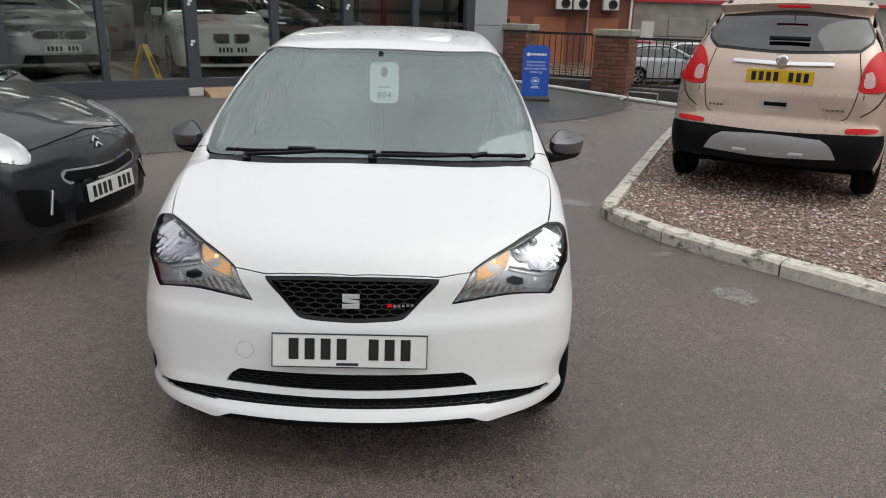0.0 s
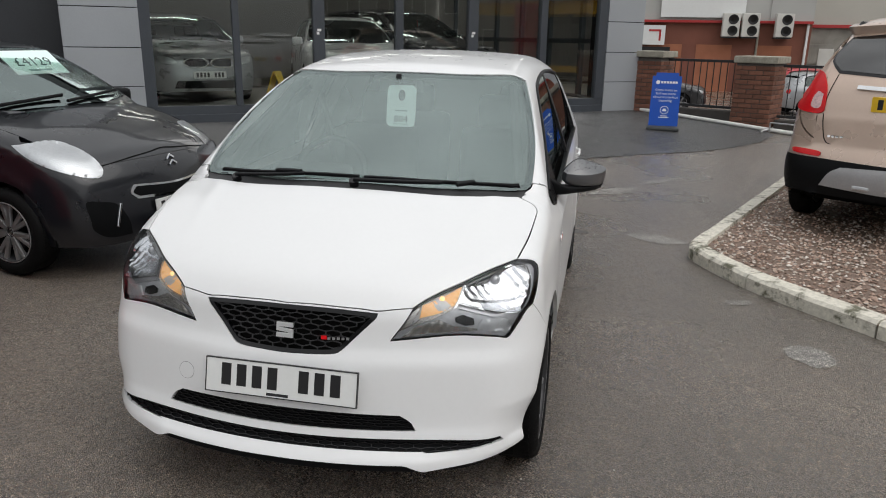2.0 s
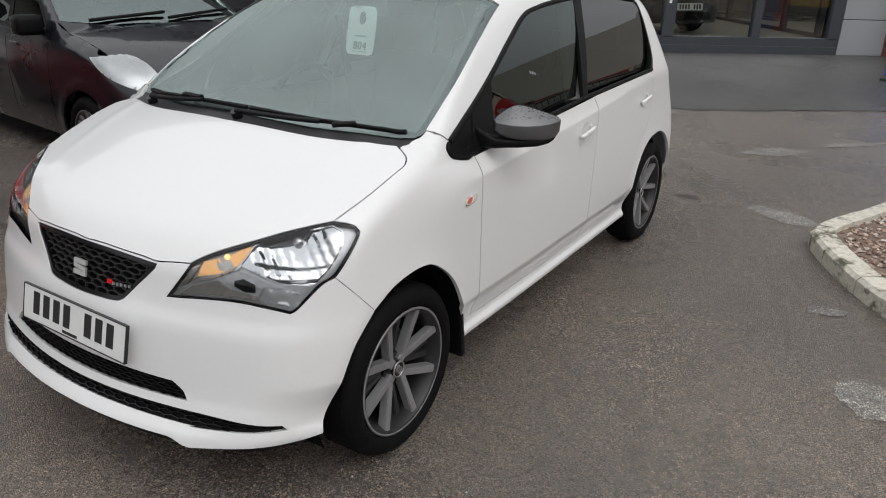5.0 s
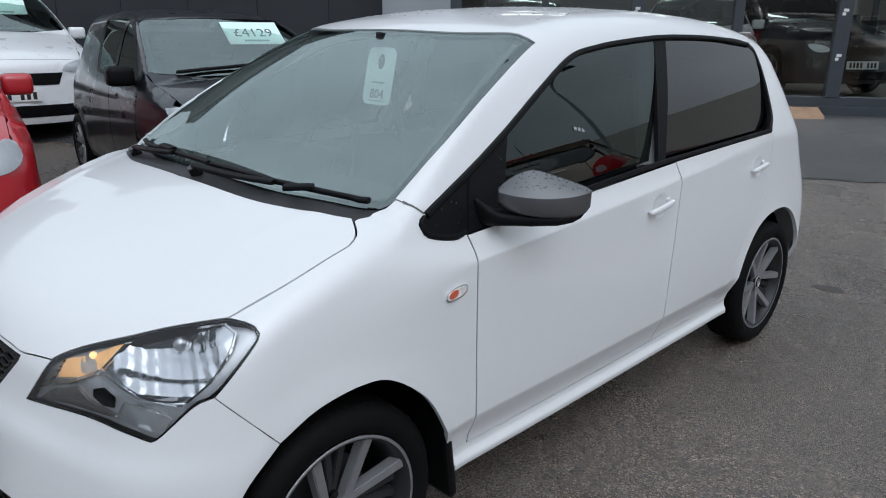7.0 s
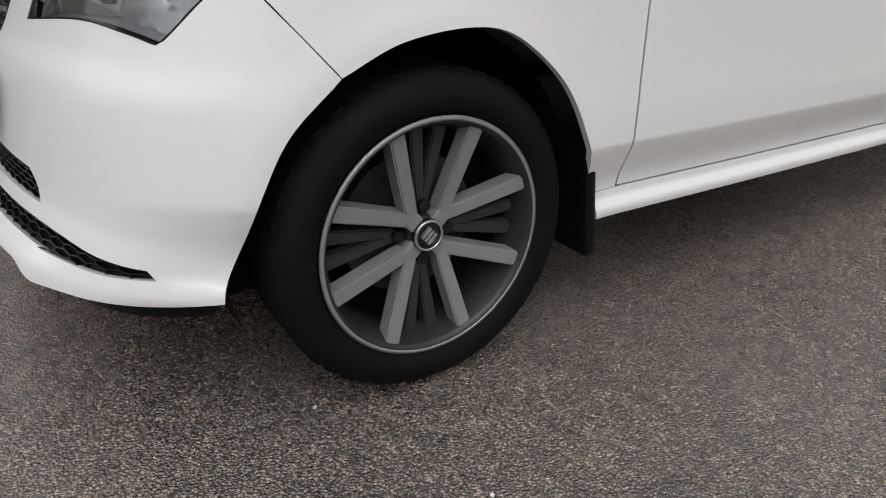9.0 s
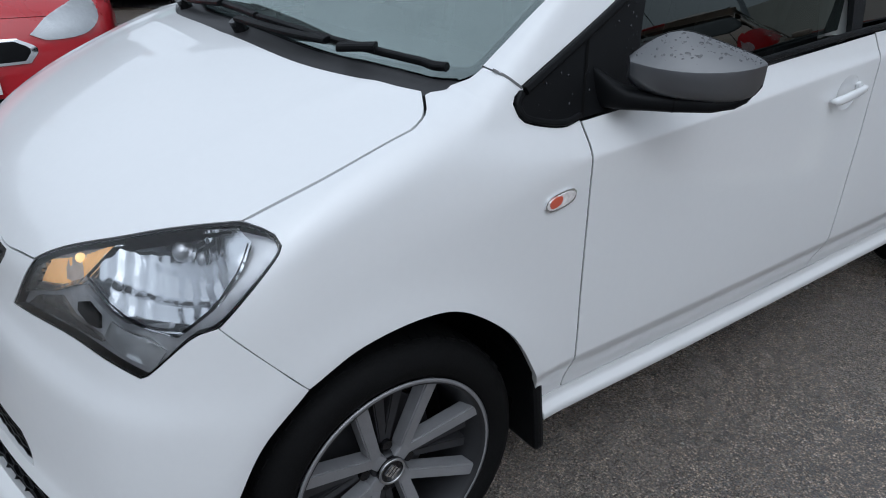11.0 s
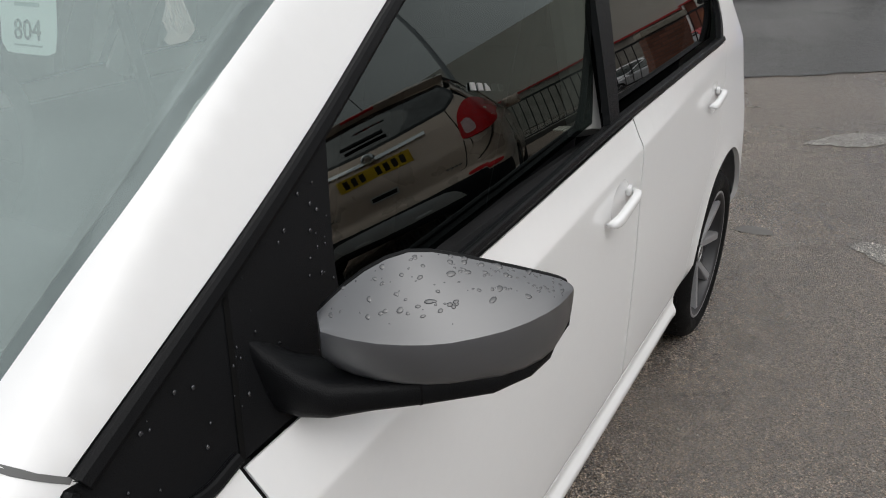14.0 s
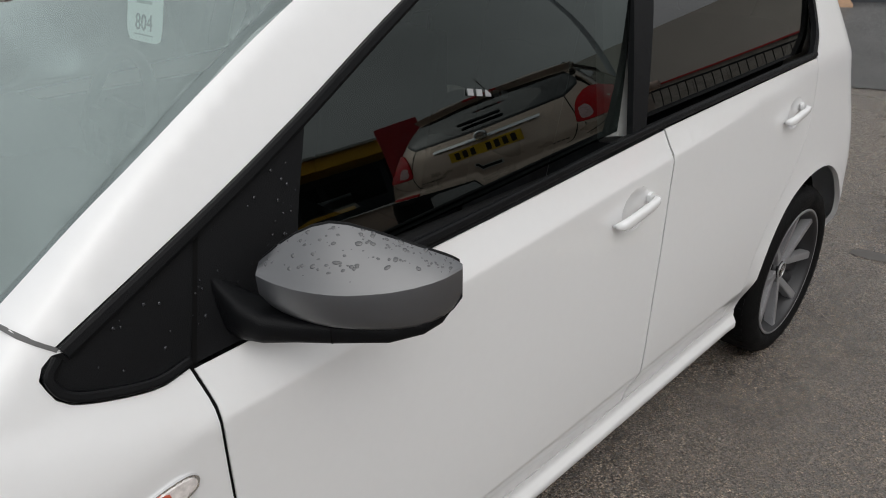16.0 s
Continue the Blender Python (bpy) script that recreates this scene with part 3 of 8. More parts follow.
def wheel(parent, x, y, z, r, rim_r, width, side, style="v_spoke", turn=0.0, label=""):
    """A wheel whose outer face looks along side (+1: +x). Tyre, rim and hub are parts of it."""
    place = pose(x, y, z, 0, 0, 0) @ Matrix.Diagonal((side, 1, 1, 1)) @ pose(0, 0, 0, turn)
    key = (r, rim_r, width, style)
    if key in WHEELS:
        w = copy_thing(WHEELS[key], place)
        w.matrix_basis = place
        w.parent = parent
        return w
    w = tagged(new("wheel"), label or "wheel with a black tyre")
    w.empty_display_size = 0.1
    w.parent = parent
    w.matrix_basis = place
    WHEELS[key] = w
    turn = 0.0
    h = width / 2
    s = r - rim_r
    prof = [(rim_r - 0.004, h - 0.022), (rim_r + 0.004, h - 0.006), (rim_r + 0.25 * s, h + 0.004), (rim_r + 0.5 * s, h + 0.006), (rim_r + 0.78 * s, h - 0.004),
            (rim_r + 0.93 * s, h - 0.018), (r - 0.002, h - 0.036), (r, h - 0.06), (r, -h + 0.06), (r - 0.004, -h + 0.03), (rim_r + 0.6 * s, -h), (rim_r, -h + 0.02)]
    v, f = lathe(prof, 64)
    part("tyre", mesh_of("tyre", v, f, RUBBER, True), RUBBER, w)
    bm = bmesh.new()
    for i in range(46):
        a = 2 * math.pi * i / 46
        m = pose(0, 0, 0, math.degrees(a)) @ Matrix.Translation((0, 0, r - 0.004))
        box(bm, h - 0.062, h - 0.026, -0.011, 0.0125, -0.006, 0.0035, m=m)
        box(bm, -h + 0.04, -0.012, -0.012, 0.012, -0.006, 0.003, m=m @ pose(0, 0.01, 0, 0, 0, 12))
        box(bm, 0.0, h - 0.07, -0.012, 0.012, -0.006, 0.003, m=m @ pose(0, 0.004, 0, 0, 0, -10))
    part("tread", bm, RUBBER, w)
    # barrel and lip
    barrel = [(rim_r + 0.003, h - 0.004), (rim_r - 0.008, h - 0.002), (rim_r - 0.013, h - 0.014), (rim_r - 0.028, h - 0.05), (rim_r - 0.03, -h + 0.03), (rim_r - 0.002, -h + 0.012)]
    v, f = lathe(barrel, 64, closed=False)
    rim = part("rim", mesh_of("rim", v, f, RIM_DARK, True), RIM_DARK, w)
    lip = [(rim_r + 0.003, h - 0.003), (rim_r - 0.005, h - 0.001), (rim_r - 0.0065, h - 0.008), (rim_r - 0.004, h - 0.012)]
    v, f = lathe(lip, 72)
    part("rim_lip", mesh_of("rim_lip", v, f, RIM_FACE, True), RIM_FACE, w)
    # brake disc behind
    v, f = lathe([(0.0, h - 0.1), (rim_r * 0.62, h - 0.1), (rim_r * 0.62, h - 0.12), (0.0, h - 0.12)], 40)
    part("brake_disc", mesh_of("brake_disc", v, f, RIM_ARM, False), RIM_ARM, w)
    v, f = lathe([(0.0, h - 0.13), (rim_r * 0.97, h - 0.13), (rim_r * 0.97, h - 0.14), (0.0, h - 0.14)], 32)
    part("brake_backing", mesh_of("brake_backing", v, f, DARK, False), DARK, w)
    rin = rim_r - 0.01

    def arm(a0, r0, a1, r1, w0, w1, x0, x1, deep, bevel=0.0025):
        """A spoke from polar point (r0, a0) to (r1, a1), w0/w1 wide; its face slopes from x0 to x1."""
        b = bmesh.new()
        p0 = Vector((0, r0 * math.cos(a0), r0 * math.sin(a0)))
        p1 = Vector((0, r1 * math.cos(a1), r1 * math.sin(a1)))
        d = (p1 - p0).normalized()
        n = Vector((0, -d.z, d.y))
        ring = []
        for p, wd, xf in ((p0, w0, x0), (p1, w1, x1)):
            ring.append([b.verts.new(p + n * s * wd / 2 + Vector((xx, 0, 0))) for s, xx in ((-1, xf), (1, xf), (1.25, xf - deep), (-1.25, xf - deep))])
        for i in range(4):
            j = (i + 1) % 4
            b.faces.new((ring[0][i], ring[0][j], ring[1][j], ring[1][i]))
        b.faces.new(ring[0][::-1])
        b.faces.new(ring[1])
        bmesh.ops.recalc_face_normals(b, faces=b.faces)
        bmesh.ops.bevel(b, geom=list(b.edges), offset=bevel, segments=2, affect="EDGES")
        return b

    t0 = radians(turn)
    xr, xh = h - 0.012, h - 0.034
    if style == "v_spoke":
        for k in range(4):
            c = t0 + k * math.pi / 2
            for s in (-1, 1):
                part("spoke", arm(c + s * 0.1, 0.05, c + s * 0.4, rin, 0.024, 0.028, xh, xr, 0.03), RIM_FACE, w)
                part("spoke", arm(c + s * 0.72, 0.05, c + s * 0.66, rin + 0.004, 0.016, 0.026, xh - 0.022, xr - 0.03, 0.02), RIM_ARM, w, "dark recessed spoke")
            bm = bmesh.new()
            m = pose(0, 0, 0, math.degrees(c))
            box(bm, xh - 0.03, xh, 0.025, 0.062, -0.016, 0.016, 0.005, m)
            part("spoke_root", bm, RIM_FACE, w)
            bm = bmesh.new()
            cc = c + math.pi / 4
            tube(bm, (xh - 0.03, 0.05 * math.cos(cc), 0.05 * math.sin(cc)), (xh - 0.012, 0.05 * math.cos(cc), 0.05 * math.sin(cc)), 0.011, 12)
            part("wheel_bolt", bm, GLOSS_BLACK, w)
    else:
        n = 7 if style == "cover" else 5
        for k in range(n):
            c = t0 + k * 2 * math.pi / n
            for s in (-1, 1):
                part("spoke", arm(c + s * 0.1, 0.035, c + s * (0.16 if n == 7 else 0.12), rin, 0.022, 0.03, xh + 0.012, xr, 0.02), SATIN if style == "cover" else RIM_FACE, w)
    hb = 0.036 if style == "v_spoke" else 0.058
    v, f = lathe([(0.0, xh + 0.002), (hb - 0.01, xh), (hb - 0.002, xh - 0.012), (hb, xh - 0.06), (0.0, xh - 0.06)], 32)
    part("hub", mesh_of("hub", v, f, RIM_DARK, True), RIM_DARK, w)
    v, f = lathe([(0.0, xh + 0.006), (0.024, xh + 0.006), (0.029, xh + 0.003), (0.03, xh - 0.004), (0.0, xh - 0.004)], 32)
    cap = part("hub_cap", mesh_of("hub_cap", v, f, GLOSS_BLACK, True), GLOSS_BLACK, w)
    v, f = lathe([(0.0245, xh + 0.0075), (0.0285, xh + 0.0075), (0.029, xh + 0.003), (0.024, xh + 0.003)], 32)
    part("cap_ring", mesh_of("cap_ring", v, f, SATIN, True), SATIN, cap)
    for k in (-1, 0, 1):
        part("cap_badge", boxed(xh + 0.006, xh + 0.008, -0.012, 0.012, k * 0.0085 - 0.003, k * 0.0085 + 0.003), CHROME, cap)
    return w


def xyz_loop(body, *curves):
    """An outline in the nose view from curves of (x, y, z) points."""
    return loop_of(*[[body.nose_uv(*q) for q in c] for c in curves])


def mirrored(loop):
    return (np.asarray(loop) * (-1, 1))[::-1]


def both(pts):
    """A curve of the +x half carried over to the other half: from -x to +x."""
    return [(-p[0], *p[1:]) for p in pts[::-1]] + list(pts[1:] if pts[0][0] == 0 else pts)


H = HERO


def on_side(*yz):
    """Points of the side view, laid on the flank: (x, y, z)."""
    return [tuple(float(c) for c in q) for q in H.place("side", np.array(yz))]


CAR = thing("white_hatchback", "white five-door hatchback with black mirrors, parked on wet asphalt", "car")

# outlines: nose (x, y, z), side (y, z) and top (x, y)
BONNET_FRONT = [(0.0, 0.1005), (0.15, 0.1075), (0.25, 0.1172), (0.297, 0.1228), (0.35, 0.1362), (0.404, 0.151)]
BONNET_LAMP = [(0.404, 0.151), (0.53, 0.246), (0.615, 0.328), (0.701, 0.412)]


def on_top(pts):
    """A curve of the top view, laid on the body: (x, y, z)."""
    return [tuple(float(c) for c in q) for q in H.place("top", np.array(rounded(pts, 8)))]


LAMP_TOP = on_top(BONNET_LAMP)
LAMP_IN = [(0.342, 0.103, 0.628), (0.382, 0.125, 0.685), LAMP_TOP[0]]
LAMP_TIP = [LAMP_TOP[-1]] + on_side((0.437, 0.836), (0.443, 0.82), (0.432, 0.806))
LAMP_BACK = on_side((0.432, 0.806), (0.39, 0.768), (0.334, 0.715)) + [(0.738, 0.308, 0.70), (0.702, 0.248, 0.638), (0.69, 0.236, 0.629)]
LAMP_BOT = [(0.69, 0.236, 0.629), (0.641, 0.2, 0.640), (0.532, 0.155, 0.646), (0.342, 0.103, 0.628)]
LAMP = xyz_loop(H, LAMP_IN, LAMP_TOP, LAMP_TIP, LAMP_BACK, LAMP_BOT)
SEAM = on_side((0.334, 0.715), (0.388, 0.651), (0.447, 0.583))
GRILLE = xyz_loop(H, [(-0.297, 0.12, 0.713), (-0.15, 0.107, 0.7215), (0, 0.1, 0.7232), (0.15, 0.107, 0.7215), (0.297, 0.12, 0.713)], [(0.297, 0.12, 0.713), (0.292, 0.113, 0.698), (0.24, 0.09, 0.645), (0.19, 0.072, 0.595), (0.165, 0.068, 0.583), (0.13, 0.063, 0.579)],
                  [(0.13, 0.063, 0.579), (0, 0.06, 0.575), (-0.13, 0.063, 0.579)], [(-0.13, 0.063, 0.579), (-0.165, 0.068, 0.583), (-0.19, 0.072, 0.595), (-0.24, 0.09, 0.645), (-0.292, 0.113, 0.698), (-0.297, 0.12, 0.713)])
LOW_GRILLE = xyz_loop(H, [(-0.437, 0.062, 0.345), (0, 0.01, 0.343), (0.437, 0.062, 0.345)], [(0.437, 0.062, 0.345), (0.42, 0.062, 0.372), (0.385, 0.058, 0.393)], [(0.385, 0.058, 0.393), (0, 0.015, 0.397), (-0.385, 0.058, 0.393)], [(-0.385, 0.058, 0.393), (-0.42, 0.062, 0.372), (-0.437, 0.062, 0.345)])
STRIP = xyz_loop(H, [(-0.7, 0.186, 0.288), (-0.475, 0.05, 0.281), (-0.44, 0.04, 0.285), (0, -0.012, 0.287), (0.44, 0.04, 0.285), (0.475, 0.05, 0.281), (0.7, 0.186, 0.288)], [(0.7, 0.186, 0.288), (0.692, 0.176, 0.303)], [(0.692, 0.176, 0.303), (0.475, 0.063, 0.318), (0, 0.0, 0.318), (-0.475, 0.063, 0.318), (-0.692, 0.176, 0.303)], [(-0.692, 0.176, 0.303), (-0.7, 0.186, 0.288)])
HALF = [on_top(BONNET_FRONT), LAMP_IN[::-1], LAMP_BOT[::-1], [(0.69, 0.236, 0.629), (0.702, 0.248, 0.638), (0.738, 0.308, 0.70), SEAM[0]], SEAM,
        [SEAM[-1], *on_side((0.364, 0.504), (0.31, 0.391)), (0.748, 0.286, 0.298), (0.745, 0.279, 0.252)],
        [(0.745, 0.279, 0.252), (0.711, 0.186, 0.247), (0.6, 0.08, 0.237), (0.482, 0.014, 0.226)], [(0.482, 0.014, 0.226), (0.465, 0.012, 0.229), (0.42, 0.004, 0.246), (0.4, 0.002, 0.248)], [(0.4, 0.002, 0.248), (0.0, -0.045, 0.25)]]
OTHER = [[(-p[0], *p[1:]) for p in c[::-1]] for c in HALF[::-1]]
BUMPER = xyz_loop(H, *HALF, *OTHER)
skin("front_bumper", H, "nose", BUMPER, WHITE_PAINT, CAR, holes=[inset(GRILLE, 0.0), LOW_GRILLE, STRIP], step=0.022, gap=0.0006, rim=0.02)

# upper grille: frame, recessed backing and a honeycomb of wires
g = skin("grille", H, "nose", GRILLE, GLOSS_BLACK, CAR, holes=[inset(restep(GRILLE, 0.02), 0.014)], step=0.02, offset=-0.003, gap=0.001, rim=0.02, label="black honeycomb front grille")
skin("grille_backing", H, "nose", inset(restep(GRILLE, 0.02), 0.01), DARK, g, step=0.03, offset=-0.03, rim=0)


def honeycomb(body, loop, material, parent, name, w=0.026, h=0.011, wire=0.0034, offset=-0.012, edge=0.006):
    """Flat six-sided cells of wire laid on the body inside an outline."""
    lo, hi = loop.min(0), loop.max(0)
    segs = []
    rows = int((hi[1] - lo[1]) / (h * 1.5)) + 3
    cols = int((hi[0] - lo[0]) / (w * 2)) + 3
    for r in range(rows):
        for c in range(cols):
            cx, cy = lo[0] + c * 2 * w + (r % 2) * w, lo[1] + r * 1.5 * h
            q = [(cx, cy + h), (cx + w, cy + h * 0.5), (cx + w, cy - h * 0.5), (cx, cy - h)]
            segs += [(q[0], q[1]), (q[1], q[2]), (q[2], q[3])]
    s = np.array(segs)
    mid = s.mean(1)
    s = s[within_loop(mid, inset(loop, edge))]
    ends = s.reshape(-1, 2)
    p = body.place("nose", ends)
    n = body.normal(p)
    p = p + n * offset
    a, b, na = p[0::2], p[1::2], n[0::2]
    d = b - a
    d = d / np.linalg.norm(d, axis=1)[:, None]
    t = np.cross(d, na)
    v, f = [], []
    for A, B, N, T, D in zip(a, b, na, t, d):
        k = len(v)
        A, B = A - D * 0.001, B + D * 0.001
        for P in (A, B):
            v += [P + T * wire / 2 - N * 0.006, P + T * wire * 0.35 + N * 0.002, P - T * wire * 0.35 + N * 0.002, P - T * wire / 2 - N * 0.006]
        f += [(k, k + 4, k + 5, k + 1), (k + 1, k + 5, k + 6, k + 2), (k + 2, k + 6, k + 7, k + 3)]
    return part(name, mesh_of(name, v, f, material), material, parent)


honeycomb(H, GRILLE, mat("grille_wire", (0.03, 0.03, 0.032), 0.3, spec=0.5), g, "grille_mesh", edge=0.012)
for nm, lp in (("lower_grille", LOW_GRILLE), ("lower_strip", STRIP)):
    lo = skin(nm, H, "nose", lp, BLACK_PLASTIC, CAR, step=0.03, offset=-0.016, rim=0, gap=-0.004, label="black lower air intake")
    honeycomb(H, lp, GLOSS_BLACK, lo, "intake_mesh", w=0.02, h=0.006, wire=0.003, offset=-0.008, edge=0.002)
# black underside lip behind the bumper
LIP = xyz_loop(H, both([(0.0, -0.04, 0.247), (0.4, 0.0, 0.246), (0.5, 0.03, 0.235), (0.7, 0.18, 0.24), (0.735, 0.27, 0.24)]), [(0.735, 0.27, 0.24), (0.7, 0.27, 0.185)], both([(0.0, 0.0, 0.19), (0.4, 0.03, 0.19), (0.7, 0.27, 0.185)])[::-1], [(-0.7, 0.27, 0.185), (-0.735, 0.27, 0.24)])
skin("underlip", H, "nose", LIP, BLACK_PLASTIC, CAR, step=0.04, offset=-0.035, rim=0.0)

# towing-eye cover, badge, model badge, number plate
tow = np.array([(0.028 * math.cos(a) - 0.352, 0.028 * math.sin(a) + 0.462) for a in np.linspace(0, 2 * math.pi, 24, endpoint=False)])
tw = skin("towing_eye_cover", H, "nose", tow, WHITE_PAINT, CAR, step=0.015, offset=0.001, rim=0.004)
skin("cover_gap", H, "nose", inset(tow, -0.0012), mat("seam_grey", (0.12, 0.12, 0.12), 0.8), tw, step=0.015, offset=0.0004, rim=0.0)
badge = bmesh.new()
for z0, z1, sk in ((0.0095, 0.0245, 0.006), (-0.0065, 0.0065, 0.0), (-0.0245, -0.0095, -0.006)):
    vs = box(badge, -0.029, 0.029, -0.004, 0.004, z0, z1, 0.001)
    for v in vs:
        v.co.z += -0.12 * v.co.x if z0 == -0.0065 else 0.0
part("front_badge", badge, mat("bright_badge", (0.86, 0.87, 0.88), 0.28, metal=0.75), CAR, "chrome three-bar badge", m=pose(0, 0.066, 0.648, -13))
mb = bmesh.new()
for i in range(5):
    box(mb, -0.03 + i * 0.015, -0.021 + i * 0.015, -0.002, 0.002, -0.004, 0.004)
part("trim_badge", mb, SATIN, CAR, "small silver and red trim badge", m=pose(0.172, 0.078, 0.63, -13, 0, 11))
part("trim_badge_mark", boxed(-0.009, 0.009, -0.002, 0.002, -0.006, 0.006), RED_LENS, CAR, m=pose(0.13, 0.073, 0.632, -13, 0, 9))
pl = part("number_plate", boxed(-0.26, 0.26, -0.004, 0.004, -0.0555, 0.0555, 0.002), PLATE_WHITE, CAR, "white front number plate with plain bars", m=pose(0.0, 0.014, 0.489, -13))
bars(pl, -0.215, 0.215, -0.03, 0.042, pose(0, -0.004, 0))
fr = bmesh.new()
for a, b, c, d in ((-0.262, 0.262, 0.0545, 0.0575), (-0.262, 0.262, -0.0575, -0.0545), (-0.262, -0.259, -0.0545, 0.0545), (0.259, 0.262, -0.0545, 0.0545)):
    box(fr, a, b, -0.0055, 0.005, c, d)
part("plate_frame", fr, INK, pl)
part("dealer_strip", boxed(-0.045, 0.03, -0.0052, -0.003, -0.05, -0.041), INTERIOR, pl, "small dealer line of plain bars")

# headlamps
LAMP_GREY = mat("smoky_lamp_bowl", (0.55, 0.555, 0.57), 0.3, metal=0.35, vary=0.2, scale=25)
BRIGHT_BOWL = mat("bright_lamp_bowl", (0.7, 0.71, 0.73), 0.14, metal=0.95)
LAMP_PALE = mat("pale_lamp_bowl", (0.68, 0.69, 0.7), 0.3, metal=0.6, vary=0.1)
RIBBED = mat("ribbed_reflector", (0.55, 0.53, 0.5), 0.2, metal=0.8, vary=0.1, scale=90)
for s, flip in ((1, False), (-1, True)):
    hl = skin("headlamp", H, "nose", LAMP, CLEAR_LENS, CAR, step=0.025, gap=0.002, rim=0.0, mirror=flip, label="clear headlamp with a lit amber indicator")
    skin("lamp_seal", H, "nose", LAMP, GLOSS_BLACK, hl, holes=[inset(restep(LAMP, 0.015), 0.0022)], step=0.02, offset=-0.001, rim=0.005, mirror=flip)
    bowl_pts = [(0.6, 0.79), (0.66, 0.8055), (0.74, 0.825), (0.812, 0.838), (0.836, 0.826), (0.828, 0.796), (0.795, 0.746), (0.742, 0.7), (0.658, 0.712), (0.56, 0.743)]
    bowl_loop = loop_of(*[[bowl_pts[k], bowl_pts[(k + 1) % len(bowl_pts)]] for k in range(len(bowl_pts))])
    skin("lamp_housing", H, "nose", inset(restep(LAMP, 0.02), 0.003), LAMP_GREY, hl, holes=[inset(restep(bowl_loop, 0.02), 0.004)], step=0.03, offset=-0.018, rim=-0.016, mirror=flip, label="smoky grey lamp bowl")

    def cell(name, pts, material, depth, wave=None, rim=0.01, step=0.011, label=""):
        """A piece of the lamp's inside, that deep below the lens."""
        lp = loop_of(*[[pts[k], pts[(k + 1) % len(pts)]] for k in range(len(pts))])
        return skin(name, H, "nose", lp, material, hl, step=step, offset=-depth, rim=rim, mirror=flip, shape=wave, label=label)

    cell("indicator_end", [(0.408, 0.714), (0.449, 0.738), (0.408, 0.673), (0.374, 0.658)], RIBBED, 0.01, lambda uv, p: 0.0018 * np.sin((uv[:, 0] * 0.5 - uv[:, 1]) * 700), step=0.004, label="ribbed clear end of the indicator")
    cell("indicator", [(0.452, 0.74), (0.592, 0.789), (0.552, 0.742), (0.5, 0.716), (0.437, 0.7)], AMBER_LIT, 0.012, lambda uv, p: 0.0012 * np.sin(uv[:, 0] * 420 + uv[:, 1] * 160) - 0.01 * np.clip(1 - np.hypot(uv[:, 0] - 0.515, uv[:, 1] - 0.745) / 0.06, 0, 1), label="glowing amber indicator")
    cell("indicator_mesh", [(0.437, 0.698), (0.5, 0.714), (0.55, 0.74), (0.54, 0.728), (0.475, 0.696), (0.41, 0.674)], RIBBED, 0.01, lambda uv, p: 0.0016 * np.sin(uv[:, 0] * 600) * np.sin(uv[:, 1] * 600), step=0.004, label="clear faceted mesh under the indicator")
    cell("side_reflector", [(0.377, 0.637), (0.417, 0.667), (0.495, 0.696), (0.533, 0.676), (0.603, 0.665), (0.604, 0.659), (0.469, 0.653)], RIBBED, 0.011, lambda uv, p: 0.0007 * np.sin(uv[:, 0] * 260 - uv[:, 1] * 200), step=0.007)
    cell("indicator_edge", [(0.602, 0.794), (0.612, 0.796), (0.552, 0.731), (0.543, 0.729)], BRIGHT_BOWL, 0.01, rim=0.012)
    def bowl(uv, p):
        """A dished reflector broken into upright facets."""
        u = 0.35 * uv[:, 0] + 0.65 * np.round((uv[:, 0] + 0.35 * (uv[:, 1] - 0.77)) * 38) / 38
        w = 0.5 * uv[:, 1] + 0.5 * np.round(uv[:, 1] * 26) / 26
        return 0.024 * np.minimum(1.1, np.hypot((u - 0.71) * 0.8, (w - 0.775) * 1.3) / 0.085) ** 2

    cell("reflector", bowl_pts, BRIGHT_BOWL, 0.034, bowl, rim=0.0, step=0.006, label="bright stepped reflector")
    cell("reflector_sill", [(0.565, 0.735), (0.659, 0.706), (0.727, 0.721), (0.726, 0.713), (0.659, 0.698), (0.56, 0.729)], SATIN, 0.009, rim=0.012)
    cell("dark_baffle", [(0.543, 0.702), (0.567, 0.711), (0.596, 0.698), (0.596, 0.677), (0.57, 0.674), (0.543, 0.687)], BLACK_PLASTIC, 0.013)
    cell("lower_bowl", [(0.6, 0.662), (0.62, 0.697), (0.69, 0.69), (0.718, 0.672), (0.7, 0.643)], LAMP_PALE, 0.014, lambda uv, p: 0.003 * np.sin(uv[:, 0] * 40), rim=0.004)
    bm = bmesh.new()
    bmesh.ops.create_icosphere(bm, subdivisions=2, radius=0.0085)
    q = H.place("nose", [(0.513, 0.749)])[0] + np.array((-0.004, 0.022, 0))
    part("bulb", bm, BULB, hl, smooth=True, m=pose(q[0] * s, q[1], q[2]))
    bm = bmesh.new()
    bmesh.ops.create_uvsphere(bm, u_segments=24, v_segments=12, radius=0.017)
    q = H.place("nose", [(0.712, 0.788)])[0]
    part("bulb_shade", bm, SATIN, hl, smooth=True, m=pose(q[0] * s * 0.96, q[1] + 0.035, q[2]))

# bonnet
HOOD_R = [BONNET_FRONT, BONNET_LAMP, [(0.701, 0.412), (0.726, 0.542), (0.737, 0.68), (0.733, 0.71), (0.713, 0.738), (0.655, 0.773)], [(0.655, 0.773), (0.525, 0.722), (0.336, 0.675), (0.0, 0.66)]]
HOOD = loop_of(*HOOD_R, *[[(-p[0], p[1]) for p in c[::-1]] for c in HOOD_R[::-1]])


